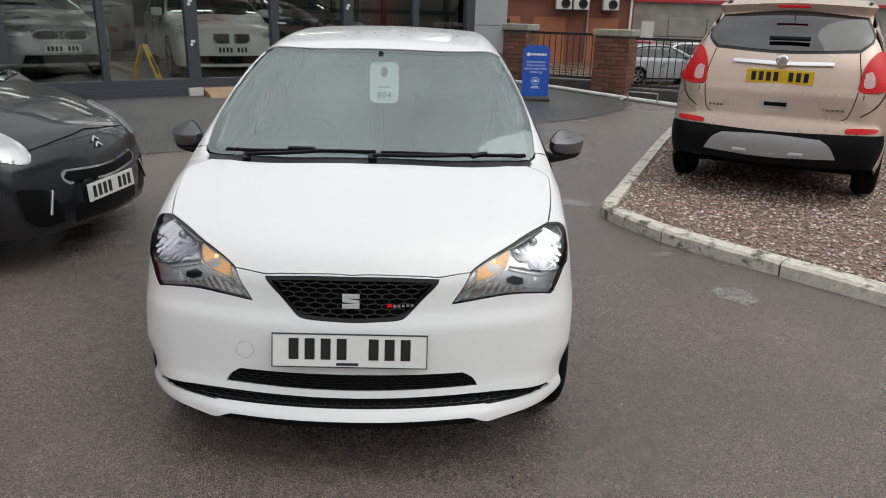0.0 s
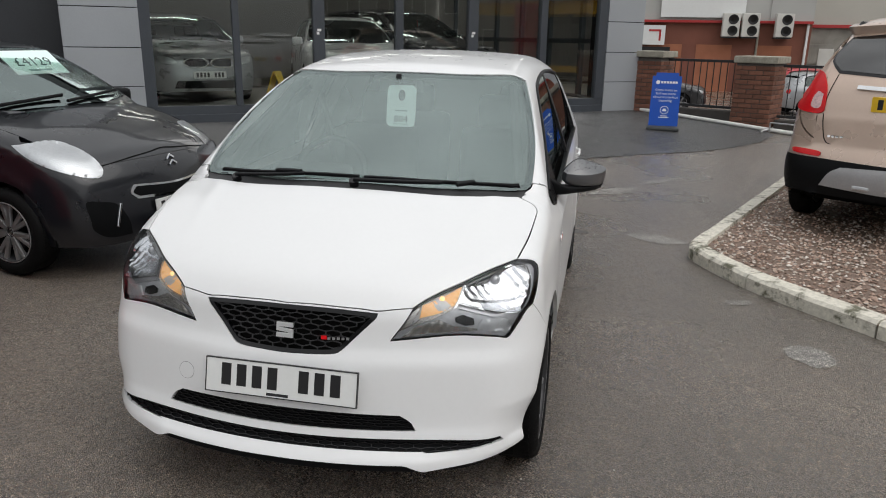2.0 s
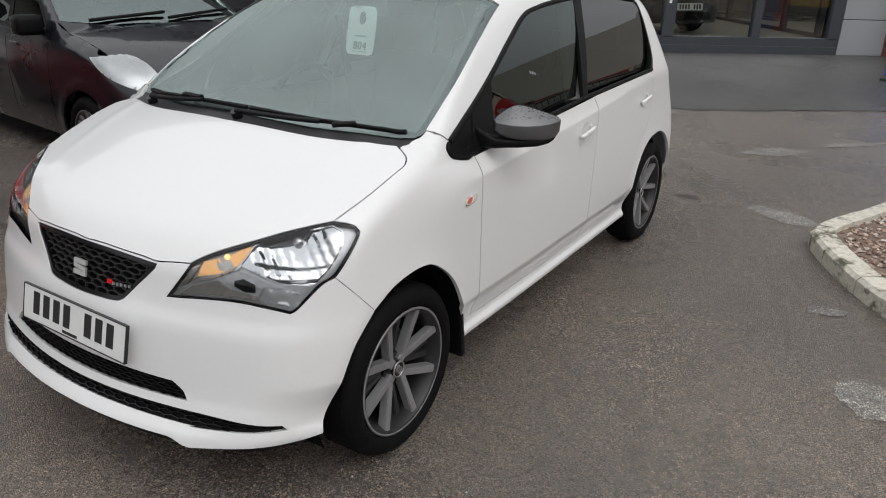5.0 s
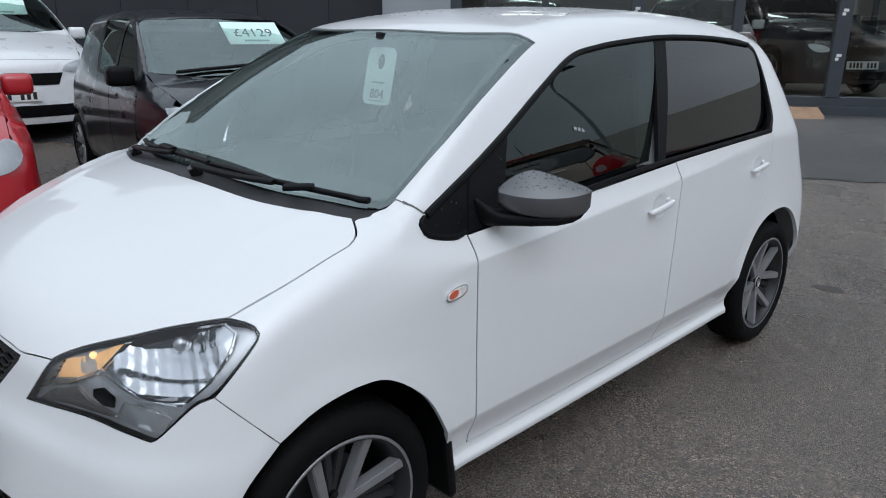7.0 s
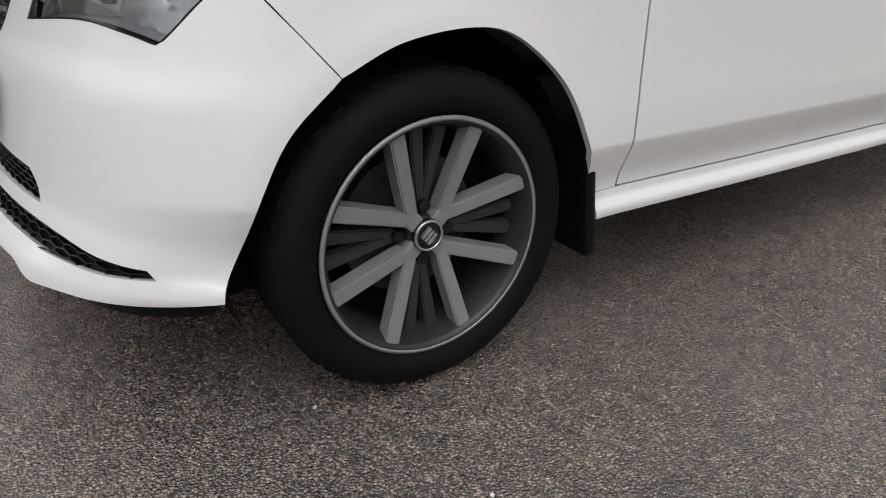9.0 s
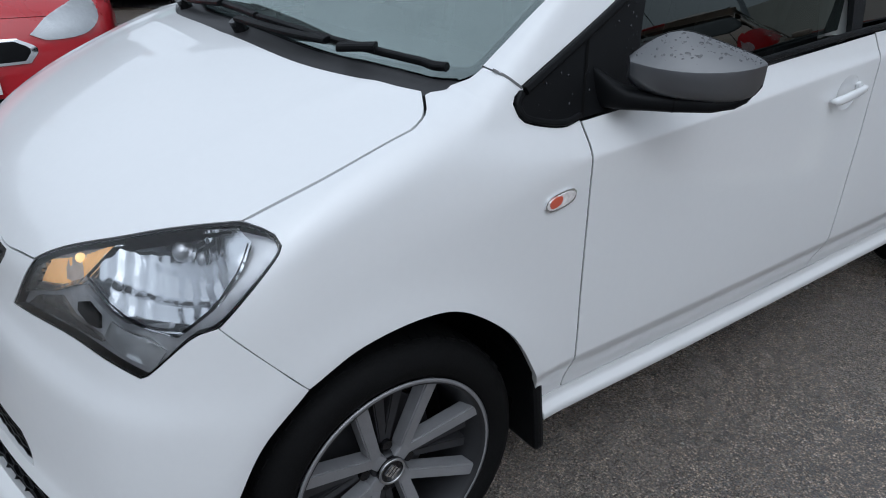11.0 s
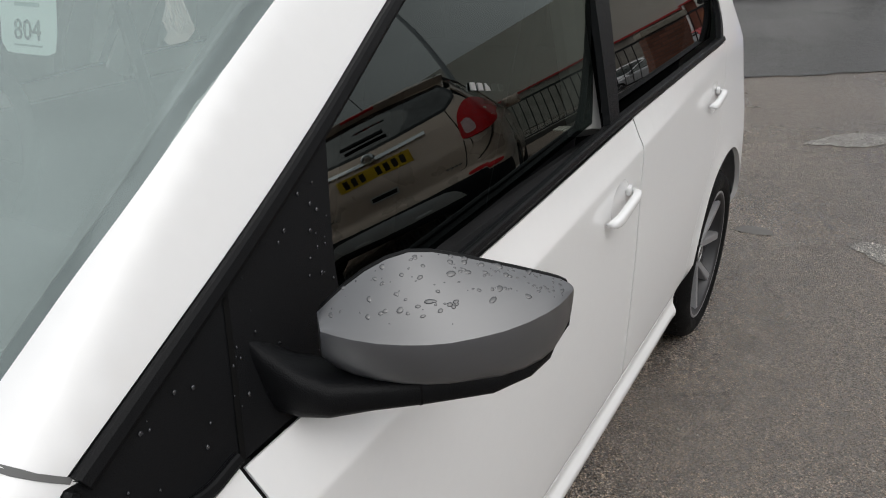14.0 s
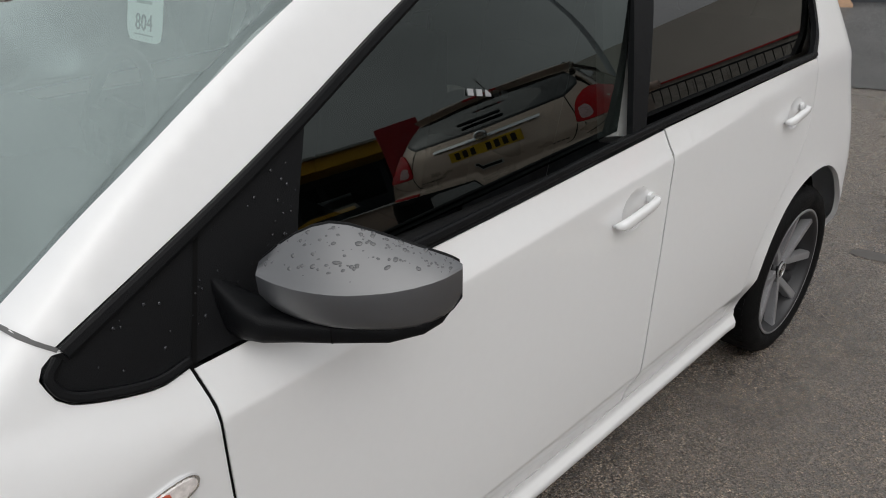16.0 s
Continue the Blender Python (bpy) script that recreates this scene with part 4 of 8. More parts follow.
def hood_crease(uv, p):
    """Two soft raised ribs that run from the lamps to the screen."""
    x, y = np.abs(uv[:, 0]), uv[:, 1]
    line = 0.47 + 0.18 * (y - 0.2)
    return 0.0035 * np.exp(-(((x - line) / 0.03) ** 2)) * np.clip((y - 0.2) / 0.3, 0, 1)


skin("bonnet", H, "top", HOOD, WHITE_PAINT, CAR, step=0.025, gap=0.0014, rim=0.015, shape=hood_crease)
# scuttle panel below the screen
SCUT_R = [[(0.0, 0.655), (0.336, 0.67), (0.525, 0.717), (0.655, 0.768)], [(0.655, 0.768), (0.668, 0.786), (0.676, 0.813), (0.684, 0.838)], [(0.684, 0.838), (0.494, 0.79), (0.306, 0.742), (0.0, 0.73)]]
SCUT = loop_of(*SCUT_R, *[[(-p[0], p[1]) for p in c[::-1]] for c in SCUT_R[::-1]])
skin("scuttle", H, "top", SCUT, mat("scuttle_plastic", (0.03, 0.03, 0.032), 0.5, spec=0.4, vary=0.15), CAR, step=0.03, offset=-0.008, rim=0.0)

# roof, windscreen
SCR_EDGE = [(0.676, 0.838), (0.698, 0.87), (0.695, 0.97), (0.682, 1.09), (0.641, 1.3), (0.585, 1.53)]
SCR_TOP = [(0.585, 1.53), (0.53, 1.508), (0.314, 1.462), (0.0, 1.455)]
SCR_R = [[(0.0, 0.725), (0.306, 0.737), (0.494, 0.785), (0.676, 0.838)], SCR_EDGE, SCR_TOP]
SCREEN = loop_of(*SCR_R, *[[(-p[0], p[1]) for p in c[::-1]] for c in SCR_R[::-1]])
ws = skin("windscreen", H, "top", SCREEN, SCREEN_GLASS, CAR, step=0.04, offset=-0.004, rim=0.0, label="hazed windscreen reflecting the grey sky")
ws.visible_shadow = False
# pale film that brightens the screen as reflected cloud would
skin("mist_film", H, "top", inset(restep(SCREEN, 0.03), 0.03), PAINTED_HAZE, ws, step=0.05, offset=-0.012, rim=0.0, label="thin pale film painting mist and reflected cloud behind the glass").visible_shadow = False
skin("screen_band", H, "top", SCREEN, GLOSS_BLACK, CAR, holes=[inset(restep(SCREEN, 0.03), 0.022)], step=0.03, offset=-0.008, rim=0.0, label="black ceramic edge of the windscreen")
RAIL = [(0.585, 1.53), (0.565, 1.62), (0.556, 1.8), (0.55, 2.2), (0.548, 2.7), (0.535, 3.0), (0.5, 3.2)]
ROOF_R = [SCR_TOP[::-1], RAIL, [(0.5, 3.2), (0.4, 3.245), (0.0, 3.26)]]
ROOF = loop_of(*ROOF_R, *[[(-p[0], p[1]) for p in c[::-1]] for c in ROOF_R[::-1]])
skin("roof_panel", H, "top", ROOF, WHITE_PAINT, CAR, step=0.045, rim=0.01)

RAIN_ROOF = mat("rain_on_white_paint", (0.5, 0.51, 0.52), 0.08, spec=0.8)
rr0 = np.random.RandomState(5)
bm = bmesh.new()
spots = np.c_[rr0.uniform(-0.48, 0.48, 420), 1.62 + 1.3 * rr0.beta(1.2, 1.0, 420)]
for q in H.place("top", spots):
    out = bmesh.ops.create_icosphere(bm, subdivisions=1, radius=float(rr0.choice([0.003, 0.005, 0.008])))
    bmesh.ops.transform(bm, matrix=Matrix.Translation(Vector(q)) @ Matrix.Rotation(rr0.uniform(0, 3), 4, "Z") @ Matrix.Diagonal((rr0.uniform(1, 2.2), 1, 0.22, 1)), verts=out["verts"])
tagged(part("roof_rain", bm, RAIN_ROOF, CAR, smooth=True), "rain beads on the roof", kind="stuff")

# sides
TRIM_LOW = [(0.887, 0.962), (0.905, 0.932), (0.985, 0.912), (1.032, 0.918), (1.2, 0.927), (1.57, 0.945), (2.0, 0.968), (2.5, 0.984), (2.95, 0.996)]
TRIM_UP = [(2.95, 0.996), (3.0, 1.06), (3.015, 1.18), (3.016, 1.268), (2.965, 1.36), (2.636, 1.388), (2.266, 1.394), (1.995, 1.381), (1.815, 1.364), (1.66, 1.338), (1.47, 1.255), (1.26, 1.15), (1.10, 1.074), (0.904, 0.988)]
TRIM = loop_of(TRIM_LOW, TRIM_UP, [(0.904, 0.988), (0.888, 0.975), (0.887, 0.962)])
GLASS_F = loop_of([(1.205, 0.945), (1.6, 0.962), (1.99, 0.985)], [(1.99, 0.985), (2.085, 1.18), (2.185, 1.376)], [(2.185, 1.376), (1.995, 1.366), (1.815, 1.35), (1.68, 1.327), (1.47, 1.236), (1.278, 1.143)], [(1.278, 1.143), (1.22, 1.02), (1.205, 0.945)])
GLASS_R = loop_of([(2.045, 0.988), (2.5, 1.0), (2.93, 1.012)], [(2.93, 1.012), (2.982, 1.07), (2.997, 1.18), (2.998, 1.262), (2.952, 1.345), (2.636, 1.373), (2.27, 1.379)], [(2.27, 1.379), (2.16, 1.18), (2.045, 0.988)])
screen_xyz = H.place("top", np.array(rounded(SCR_EDGE[1:], 8)))
rail_xyz = H.place("top", np.array(rounded(RAIL, 8)))
tail_z = np.linspace(1.28, 0.24, 24)
tail_xyz = H.place("tail", np.c_[np.full(24, 0.62), tail_z])
UPPER = np.array(list(screen_xyz[:, 1:]) + list(rail_xyz[1:, 1:]))
ARCH_F = [(0.447, 0.583), (0.545, 0.625), (0.665, 0.640), (0.754, 0.62), (0.859, 0.536), (0.924, 0.43), (0.962, 0.34), (0.972, 0.303)]
ARCH_R = [(2.66, 0.305), (2.672, 0.36), (2.72, 0.485), (2.80, 0.58), (2.9, 0.632), (3.03, 0.652), (3.15, 0.635), (3.25, 0.575), (3.33, 0.47), (3.36, 0.36), (3.365, 0.26)]
SEAM_F = [(1.032, 0.918), (1.036, 0.9), (1.04, 0.883), (1.0425, 0.87), (1.0428, 0.855), (1.0422, 0.75), (1.043, 0.6), (1.047, 0.45), (1.055, 0.303)]
SEAM_M = [(2.105, 0.972), (2.113, 0.938), (2.1205, 0.912), (2.12, 0.895), (2.106, 0.82), (2.086, 0.7), (2.071, 0.6), (2.06, 0.45), (2.055, 0.303)]
SEAM_R = [(2.95, 0.996), (2.94, 0.86), (2.88, 0.74), (2.72, 0.6), (2.64, 0.5), (2.6, 0.4), (2.59, 0.303)]
LAMP_SIDE = [(0.334, 0.715), (0.39, 0.768), (0.432, 0.806), (0.443, 0.82), (0.437, 0.836), (0.411, 0.842)]
HOOD_LINE = [tuple(q) for q in H.place("top", np.array(rounded(HOOD_R[2], 10)))[:, 1:]]
FENDER = loop_of(LAMP_SIDE[:-1] + [HOOD_LINE[0]], HOOD_LINE, [HOOD_LINE[-1], (0.786, 0.9812), (0.813, 0.986), (0.838, 0.997), (0.87, 1.018)], [(0.87, 1.018), (0.914, 0.985), (0.904, 0.983)], [(0.904, 0.983), (0.888, 0.972), (0.887, 0.962), (0.905, 0.932), (0.985, 0.912), (1.032, 0.918)], SEAM_F, [(1.055, 0.303), (0.972, 0.303)], ARCH_F[::-1], [(0.447, 0.583), (0.388, 0.651), (0.334, 0.715)])
BELT = TRIM_LOW[3:]
DOOR_F = loop_of([(1.032, 0.918), (1.2, 0.927), (1.57, 0.945), (2.105, 0.972)], SEAM_M, [(2.055, 0.303), (1.055, 0.303)], SEAM_F[::-1])
DOOR_R = loop_of([(2.105, 0.972), (2.5, 0.984), (2.95, 0.996)], SEAM_R, [(2.59, 0.303), (2.055, 0.303)], SEAM_M[::-1])
up = [tuple(q) for q in UPPER]
FRAME = np.vstack([np.array(up), loop_of([tuple(tail_xyz[0, 1:]), (3.1, 1.25), (3.016, 1.268)], TRIM_UP[3:], [(0.904, 0.988), (0.914, 0.987), (0.872, 1.0192)])])
QUARTER = np.vstack([tail_xyz[:, 1:], loop_of([tuple(tail_xyz[-1, 1:]), (3.365, 0.26)], ARCH_R[::-1], [(2.66, 0.305), (2.59, 0.303)], SEAM_R[::-1], [(2.95, 0.996), (3.0, 1.06), (3.015, 1.18), (3.016, 1.268)], [(3.016, 1.268), (3.1, 1.25), tuple(tail_xyz[0, 1:])])])
SILL = loop_of([(0.985, 0.3025), (2.66, 0.3025)], [(2.66, 0.3025), (2.652, 0.25)], [(2.652, 0.25), (0.995, 0.25)], [(0.995, 0.25), (0.985, 0.3025)])
# rows of points that keep the shoulder line and the fold above the sill crisp
FOLDS = []
for y in np.arange(0.96, 3.0, 0.02):
    zz = np.linspace(0.8, 0.93, 66)
    up_n = H.normal(H.place("side", np.c_[np.full(66, y), zz]))[:, 2]
    zc = float(zz[1:][np.argmax(np.diff(up_n))])
    FOLDS += [(y, zc + d) for d in ((-0.012, -0.0035, 0.0035, 0.012) if y > 0.98 else ())]
    FOLDS += [(y, z) for z in (0.39, 0.397, 0.404, 0.411)]
FOLDS = np.array(FOLDS)
# door handles (y, z of both ends) and the dished cups behind them
HANDLES = ((1.882, 2.036, 0.831, 0.849), (2.72, 2.86, 0.861, 0.877))
CUPS = [((y0 + y1) / 2 + 0.012, (z0 + z1) / 2 + 0.0) for y0, y1, z0, z1 in HANDLES]
CUP_LOOPS = [np.array([(cy + 0.05 * a + 0.006 * b, cz + 0.04 * b) for a, b in superellipse(1, 1, 30, 2.1)]) for cy, cz in CUPS]
for flip in (False, True):
    skin("front_wing", H, "side", FENDER, WHITE_PAINT, CAR, step=0.022, gap=0.001, rim=0.016, mirror=flip, rows=FOLDS)
    dr = skin("front_door", H, "side", DOOR_F, WHITE_PAINT, CAR, holes=[CUP_LOOPS[0]], step=0.03, gap=0.0037, rim=0.0035, mirror=flip, rows=FOLDS)
    rr = skin("rear_door", H, "side", DOOR_R, WHITE_PAINT, CAR, holes=[CUP_LOOPS[1]], step=0.03, gap=0.0021, rim=0.0035, mirror=flip, rows=FOLDS)
    # black strips close behind the skins paint the shade inside the door gaps
    for line, wide in ((SEAM_F, 0.014), (SEAM_M, 0.014), (SEAM_R, 0.014)):
        mid = np.array(rounded(line, 8))
        shut = np.vstack([mid - (wide, 0), (mid + (wide, 0))[::-1]])
        skin("door_seal", H, "side", shut, DARK, CAR, step=0.03, offset=-0.0033, rim=0.0, mirror=flip, label="black strip painting in the shade of the door gap")
    skin("side_frame", H, "side", FRAME, WHITE_PAINT, CAR, step=0.022, rim=0.012, mirror=flip)
    skin("rear_quarter", H, "side", QUARTER, WHITE_PAINT, CAR, step=0.03, rim=0.016, mirror=flip)
    skin("sill", H, "side", SILL, WHITE_PAINT, CAR, step=0.012, offset=0.001, rim=0.02, mirror=flip)
    skin("window_trim", H, "side", TRIM, BLACK_PLASTIC, CAR, holes=[GLASS_F, GLASS_R], step=0.03, offset=-0.001, gap=0.001, rim=0.014, mirror=flip)
    skin("front_window", GLASS_LINE, "side", inset(restep(GLASS_F, 0.03), -0.004), SIDE_GLASS, dr, step=0.05, offset=0.0, rim=0.0, mirror=flip).visible_shadow = False
    skin("rear_window", GLASS_LINE, "side", inset(restep(GLASS_R, 0.03), -0.004), PRIVACY_GLASS, rr, step=0.05, offset=0.0, rim=0.0, mirror=flip)
skin("tailgate", H, "tail", loop_of([(-0.62, 1.28), (-0.3, 1.33), (0.3, 1.33), (0.62, 1.28)], [(0.62, 1.28), (0.62, 0.24)], [(0.62, 0.24), (-0.62, 0.24)], [(-0.62, 0.24), (-0.62, 1.28)]), WHITE_PAINT, CAR, step=0.06, rim=0.0)

# wheels, arches, mudflaps
for s in (1, -1):
    for y in (H.front_axle, H.rear_axle):
        wheel(CAR, s * 0.715, y, 0.29, 0.29, 0.214, 0.18, s, turn=43.0 if y < 1 else 20.0, label="black tyre on a grey V-spoke alloy wheel")
        vv, ff = arc_sheet([(0.345, 0.73), (0.347, 0.6), (0.345, 0.45), (0.05, 0.45)], -25, 205)
        part("wheel_arch_liner", mesh_of("wheel_arch_liner", vv, ff, DARK, True), DARK, CAR, m=pose(0, y, 0.3) @ Matrix.Diagonal((s, 1, 1, 1)))
    fl = boxed(0.64, 0.802, -0.014, 0.014, -0.135, 0.13, 0.01)
    part("mudflap", fl, BLACK_PLASTIC, CAR, m=pose(0, 0.972, 0.305, 7) @ Matrix.Diagonal((s, 1, 1, 1)))
part("underbody", boxed(-0.6, 0.6, 0.3, 3.3, 0.17, 0.24, 0.02), DARK, CAR)
part("bulkhead", boxed(-0.44, 0.44, 0.16, 0.7, 0.24, 0.6, 0.02), DARK, CAR)

# ---- the white hatchback: mirrors, handles, wipers, cabin ----
def loft(rings, close=True, cap=True):
    v = [q for r in rings for q in r]
    n = len(rings[0])
    f = []
    for i in range(len(rings) - 1):
        for j in range(n):
            k = (j + 1) % n
            f.append((i * n + j, i * n + k, (i + 1) * n + k, (i + 1) * n + j))
    if cap:
        f += [tuple(range(n))[::-1], tuple(range((len(rings) - 1) * n, len(rings) * n))]
    return v, f


MIRROR_CASE = mat("mirror_case_black", (0.036, 0.039, 0.045), 0.42, vary=0.08, spec=1.0, coat=0.7, scale=10)
MIRROR_CASE.node_tree.nodes["Principled BSDF"].inputs["Coat IOR"].default_value = 1.7
MIRROR_CASE.node_tree.nodes["Principled BSDF"].inputs["Coat Roughness"].default_value = 0.36
DROP = mat("water_drop", (0.03, 0.032, 0.036), 0.12, spec=0.8)
E1, E2, E3 = np.array((0.694, 0.72, 0.0)), np.array((0.72, -0.694, 0.0)), np.array((0.0, 0.0, 1.0))
MC = np.array((0.819, 1.113, 0.0))  # inner front end of the case's crease
STN = np.array([0.0, 0.004, 0.012, 0.025, 0.045, 0.065, 0.085, 0.106, 0.13, 0.155, 0.18, 0.2, 0.215, 0.226, 0.233, 0.236])
# crease (outward, up), rear top edge (outward, up), lower front edge (outward, up), along the case
K_E = lerp_curve(STN, [(0, 0.0), (0.012, 0.009), (0.03, 0.019), (0.065, 0.032), (0.106, 0.0385), (0.15, 0.036), (0.19, 0.026), (0.215, 0.015), (0.236, -0.002)])
K_Z = lerp_curve(STN, [(0, 1.02), (0.05, 1.0145), (0.106, 1.0125), (0.17, 1.0145), (0.215, 1.0195), (0.236, 1.023)])
R_E = lerp_curve(STN, [(0, -0.022), (0.0866, -0.0235), (0.2, -0.011), (0.236, -0.009)])
R_Z = lerp_curve(STN, [(0, 1.026), (0.012, 1.036), (0.03, 1.05), (0.055, 1.064), (0.082, 1.072), (0.1, 1.0705), (0.15, 1.057), (0.2, 1.041), (0.228, 1.03), (0.236, 1.0245)])
L_E = lerp_curve(STN, [(0, -0.006), (0.02, 0.002), (0.065, 0.022), (0.106, 0.031), (0.15, 0.03), (0.2, 0.016), (0.236, -0.008)])
L_Z = lerp_curve(STN, [(0, 0.99), (0.02, 0.974), (0.06, 0.967), (0.12, 0.9635), (0.18, 0.961), (0.21, 0.964), (0.226, 0.972), (0.236, 0.986)])


def case_ring(k):
    """Section of the mirror case at one station: sloping top, sharp crease, upright band, tucked-in base."""
    ke, kz, re_, rz, le, lz = K_E[k], K_Z[k], R_E[k], R_Z[k], L_E[k], L_Z[k]
    pts = []
    for t in (0.0, 0.04, 0.2, 0.45, 0.7, 0.9):
        pts.append((re_ + (ke - re_) * t * 0.985, rz + (kz + 0.001 - rz) * t + 0.0035 * math.sin(math.pi * t) * min(1, (rz - kz) / 0.04)))
    pts += [(ke - 0.0012, kz + 0.0012), (ke + 0.0006, kz - 0.0006), (ke + 0.0012, kz - 0.004)]
    for t in (0.35, 0.65, 0.88):
        pts.append((ke + (le - ke) * t**2 + 0.0012, kz + (lz - kz) * t))
    pts += [(le - 0.001, lz), (le - 0.006, lz - 0.0035), (re_ * 0.5 + le * 0.5, lz - 0.005), (re_ + 0.003, lz - 0.004), (re_ - 0.003, lz), (re_ - 0.005, (lz + rz) / 2), (re_ - 0.003, rz - 0.003)]
    return [MC + E1 * STN[k] + E2 * e + E3 * z for e, z in pts]


for s in (1, -1):
    mir = part("door_mirror", bmesh.new(), None, CAR, "black plastic door mirror beaded with rain")
    v, f = loft([case_ring(k) for k in range(len(STN))])
    v = np.array(v) * (s, 1, 1)
    case = mesh_of("mirror_case", v, f if s < 0 else [q[::-1] for q in f], MIRROR_CASE, True)
    case.set_sharp_from_angle(angle=radians(28))
    part("mirror_case", case, MIRROR_CASE, mir)
    rim_rings = [[MC + E1 * STN[k] + E2 * (R_E[k] - 0.0035 + 0.0032 * a) + E3 * (R_Z[k] - 0.0005 + 0.0022 * b) for a, b in superellipse(1, 1, 10, 2.2)] for k in range(1, len(STN) - 1)]
    v, f = loft(rim_rings)
    part("case_rim", mesh_of("case_rim", np.array(v) * (s, 1, 1), f if s < 0 else [q[::-1] for q in f], BLACK_PLASTIC, True), BLACK_PLASTIC, mir)
    # lower foot that carries the case
    on = lambda t, e, z: tuple(MC + E1 * t + E2 * e + E3 * z)
    foot = [((0.728, 1.092, 0.97), 0.012, 0.046), ((0.758, 1.1, 0.962), 0.02, 0.034), ((0.787, 1.11, 0.955), 0.028, 0.0255), (on(0.0, -0.018, 0.95), 0.033, 0.0205), (on(0.04, -0.018, 0.948), 0.034, 0.0175), (on(0.085, -0.016, 0.9475), 0.036, 0.017), (on(0.15, -0.008, 0.9495), 0.034, 0.015), (on(0.19, -0.008, 0.954), 0.026, 0.012), (on(0.212, -0.008, 0.961), 0.016, 0.008), (on(0.222, -0.008, 0.967), 0.006, 0.003)]
    rings = [[np.array(c) + E2 * a * w + E3 * b * h for a, b in superellipse(1, 1, 24, 3.2)] for c, w, h in foot]
    v, f = loft(rings)
    part("mirror_foot", mesh_of("mirror_foot", np.array(v) * (s, 1, 1), f if s < 0 else [q[::-1] for q in f], BLACK_PLASTIC, True), BLACK_PLASTIC, mir)
    rings = [[np.array(on(t, -0.016, 0.9475)) + E2 * a * 0.0364 + E3 * b * 0.0174 for a, b in superellipse(1, 1, 24, 3.2)] for t in (0.082, 0.0838)]
    v, f = loft(rings)
    part("foot_joint", mesh_of("foot_joint", np.array(v) * (s, 1, 1), f if s < 0 else [q[::-1] for q in f], DARK), DARK, mir)
    gp = MC + E1 * 0.12 - E2 * 0.024 + E3 * 1.005
    ring = [[gp + E1 * 0.09 * a + E2 * (0.012 * a) + E3 * (0.034 * b) - E2 * o for a, b in superellipse(1, 1, 28, 3)] for o in (0.0, 0.006)]
    v, f = loft(ring)
    part("mirror_glass", mesh_of("mirror_glass", np.array(v) * (s, 1, 1), f, CHROME), CHROME, mir)
    # rain beads on the case
    r = np.random.RandomState(11 + s)
    bm = bmesh.new()
    for _ in range(130):
        t, w = r.uniform(0.012, 0.226), r.beta(1.0, 1.5) * 0.93
        ke, kz, re_, rz = (float(np.interp(t, STN, c)) for c in (K_E, K_Z, R_E, R_Z))
        z = rz + (kz - rz) * w + 0.0035 * math.sin(math.pi * w) * min(1, (rz - kz) / 0.04)
        q = MC + E1 * t + E2 * (re_ + (ke - re_) * w) + E3 * z
        k = r.choice([0.0007, 0.0012, 0.0019, 0.0028], p=[0.34, 0.32, 0.24, 0.1])
        out = bmesh.ops.create_icosphere(bm, subdivisions=2, radius=k)
        slope = math.atan2(rz - kz, max(ke - re_, 0.01))
        m = Matrix.Translation(Vector(q * (s, 1, 1))) @ Matrix.Rotation(0.804 if s > 0 else math.pi - 0.804, 4, "Z") @ Matrix.Rotation(slope * s, 4, "X") @ Matrix.Rotation(r.uniform(-0.6, 0.6), 4, "Z") @ Matrix.Diagonal((r.uniform(1, 1.9), r.uniform(0.75, 1.1), 0.15, 1))
        bmesh.ops.transform(bm, matrix=m, verts=out["verts"])
    tagged(part("rain_spatter", bm, DROP, mir, smooth=True), kind="stuff")
    # beads on the black corner panel and the waist trim
    bm = bmesh.new()
    yz = np.c_[r.uniform(0.9, 1.25, 90), r.uniform(0.93, 1.12, 90)]
    yz = yz[within_loop(yz, inset(restep(TRIM, 0.03), 0.01)) & ~within_loop(yz, GLASS_F)]
    wy = r.uniform(1.3, 2.9, 150)
    yz = np.vstack([yz, np.c_[wy, np.interp(wy, [p[0] for p in TRIM_LOW], [p[1] for p in TRIM_LOW]) + r.uniform(0.004, 0.014, 150)]])
    p = H.place("side", yz)
    for q in p:
        k = r.choice([0.001, 0.0016, 0.0024])
        out = bmesh.ops.create_icosphere(bm, subdivisions=1, radius=k)
        bmesh.ops.transform(bm, matrix=Matrix.Translation(Vector(q * (s, 1, 1))) @ Matrix.Diagonal((0.5, 1, 1.3, 1)), verts=out["verts"])
    tagged(part("rain_spatter", bm, DROP, CAR, smooth=True), "rain beads on the waist trim", kind="stuff")
    # door handles over their dished cups
    for (y0, y1, z0, z1), (cy, cz), cup in zip(HANDLES, CUPS, CUP_LOOPS):
        n = 13
        rings = []
        for k in range(n):
            t = k / (n - 1)
            q = H.place("side", [(y0 + (y1 - y0) * t, z0 + (z1 - z0) * t)])[0]
            out = 0.018 + 0.01 * min(1.0, math.sin(math.pi * t) * 1.7) ** 0.5
            tall = float(np.interp(t, (0, 0.04, 0.2, 0.5, 0.8, 0.96, 1), (0.004, 0.009, 0.0115, 0.0105, 0.0095, 0.008, 0.004)))
            rings.append([q + np.array((out - 0.007 + 0.0085 * a, 0, tall * b)) for a, b in superellipse(1, 1, 16, 2.8)])
        v, f = loft(rings)
        hn = part("door_handle", mesh_of("door_handle", np.array(v) * (s, 1, 1), f if s < 0 else [q[::-1] for q in f], WHITE_PAINT, True), WHITE_PAINT, CAR)
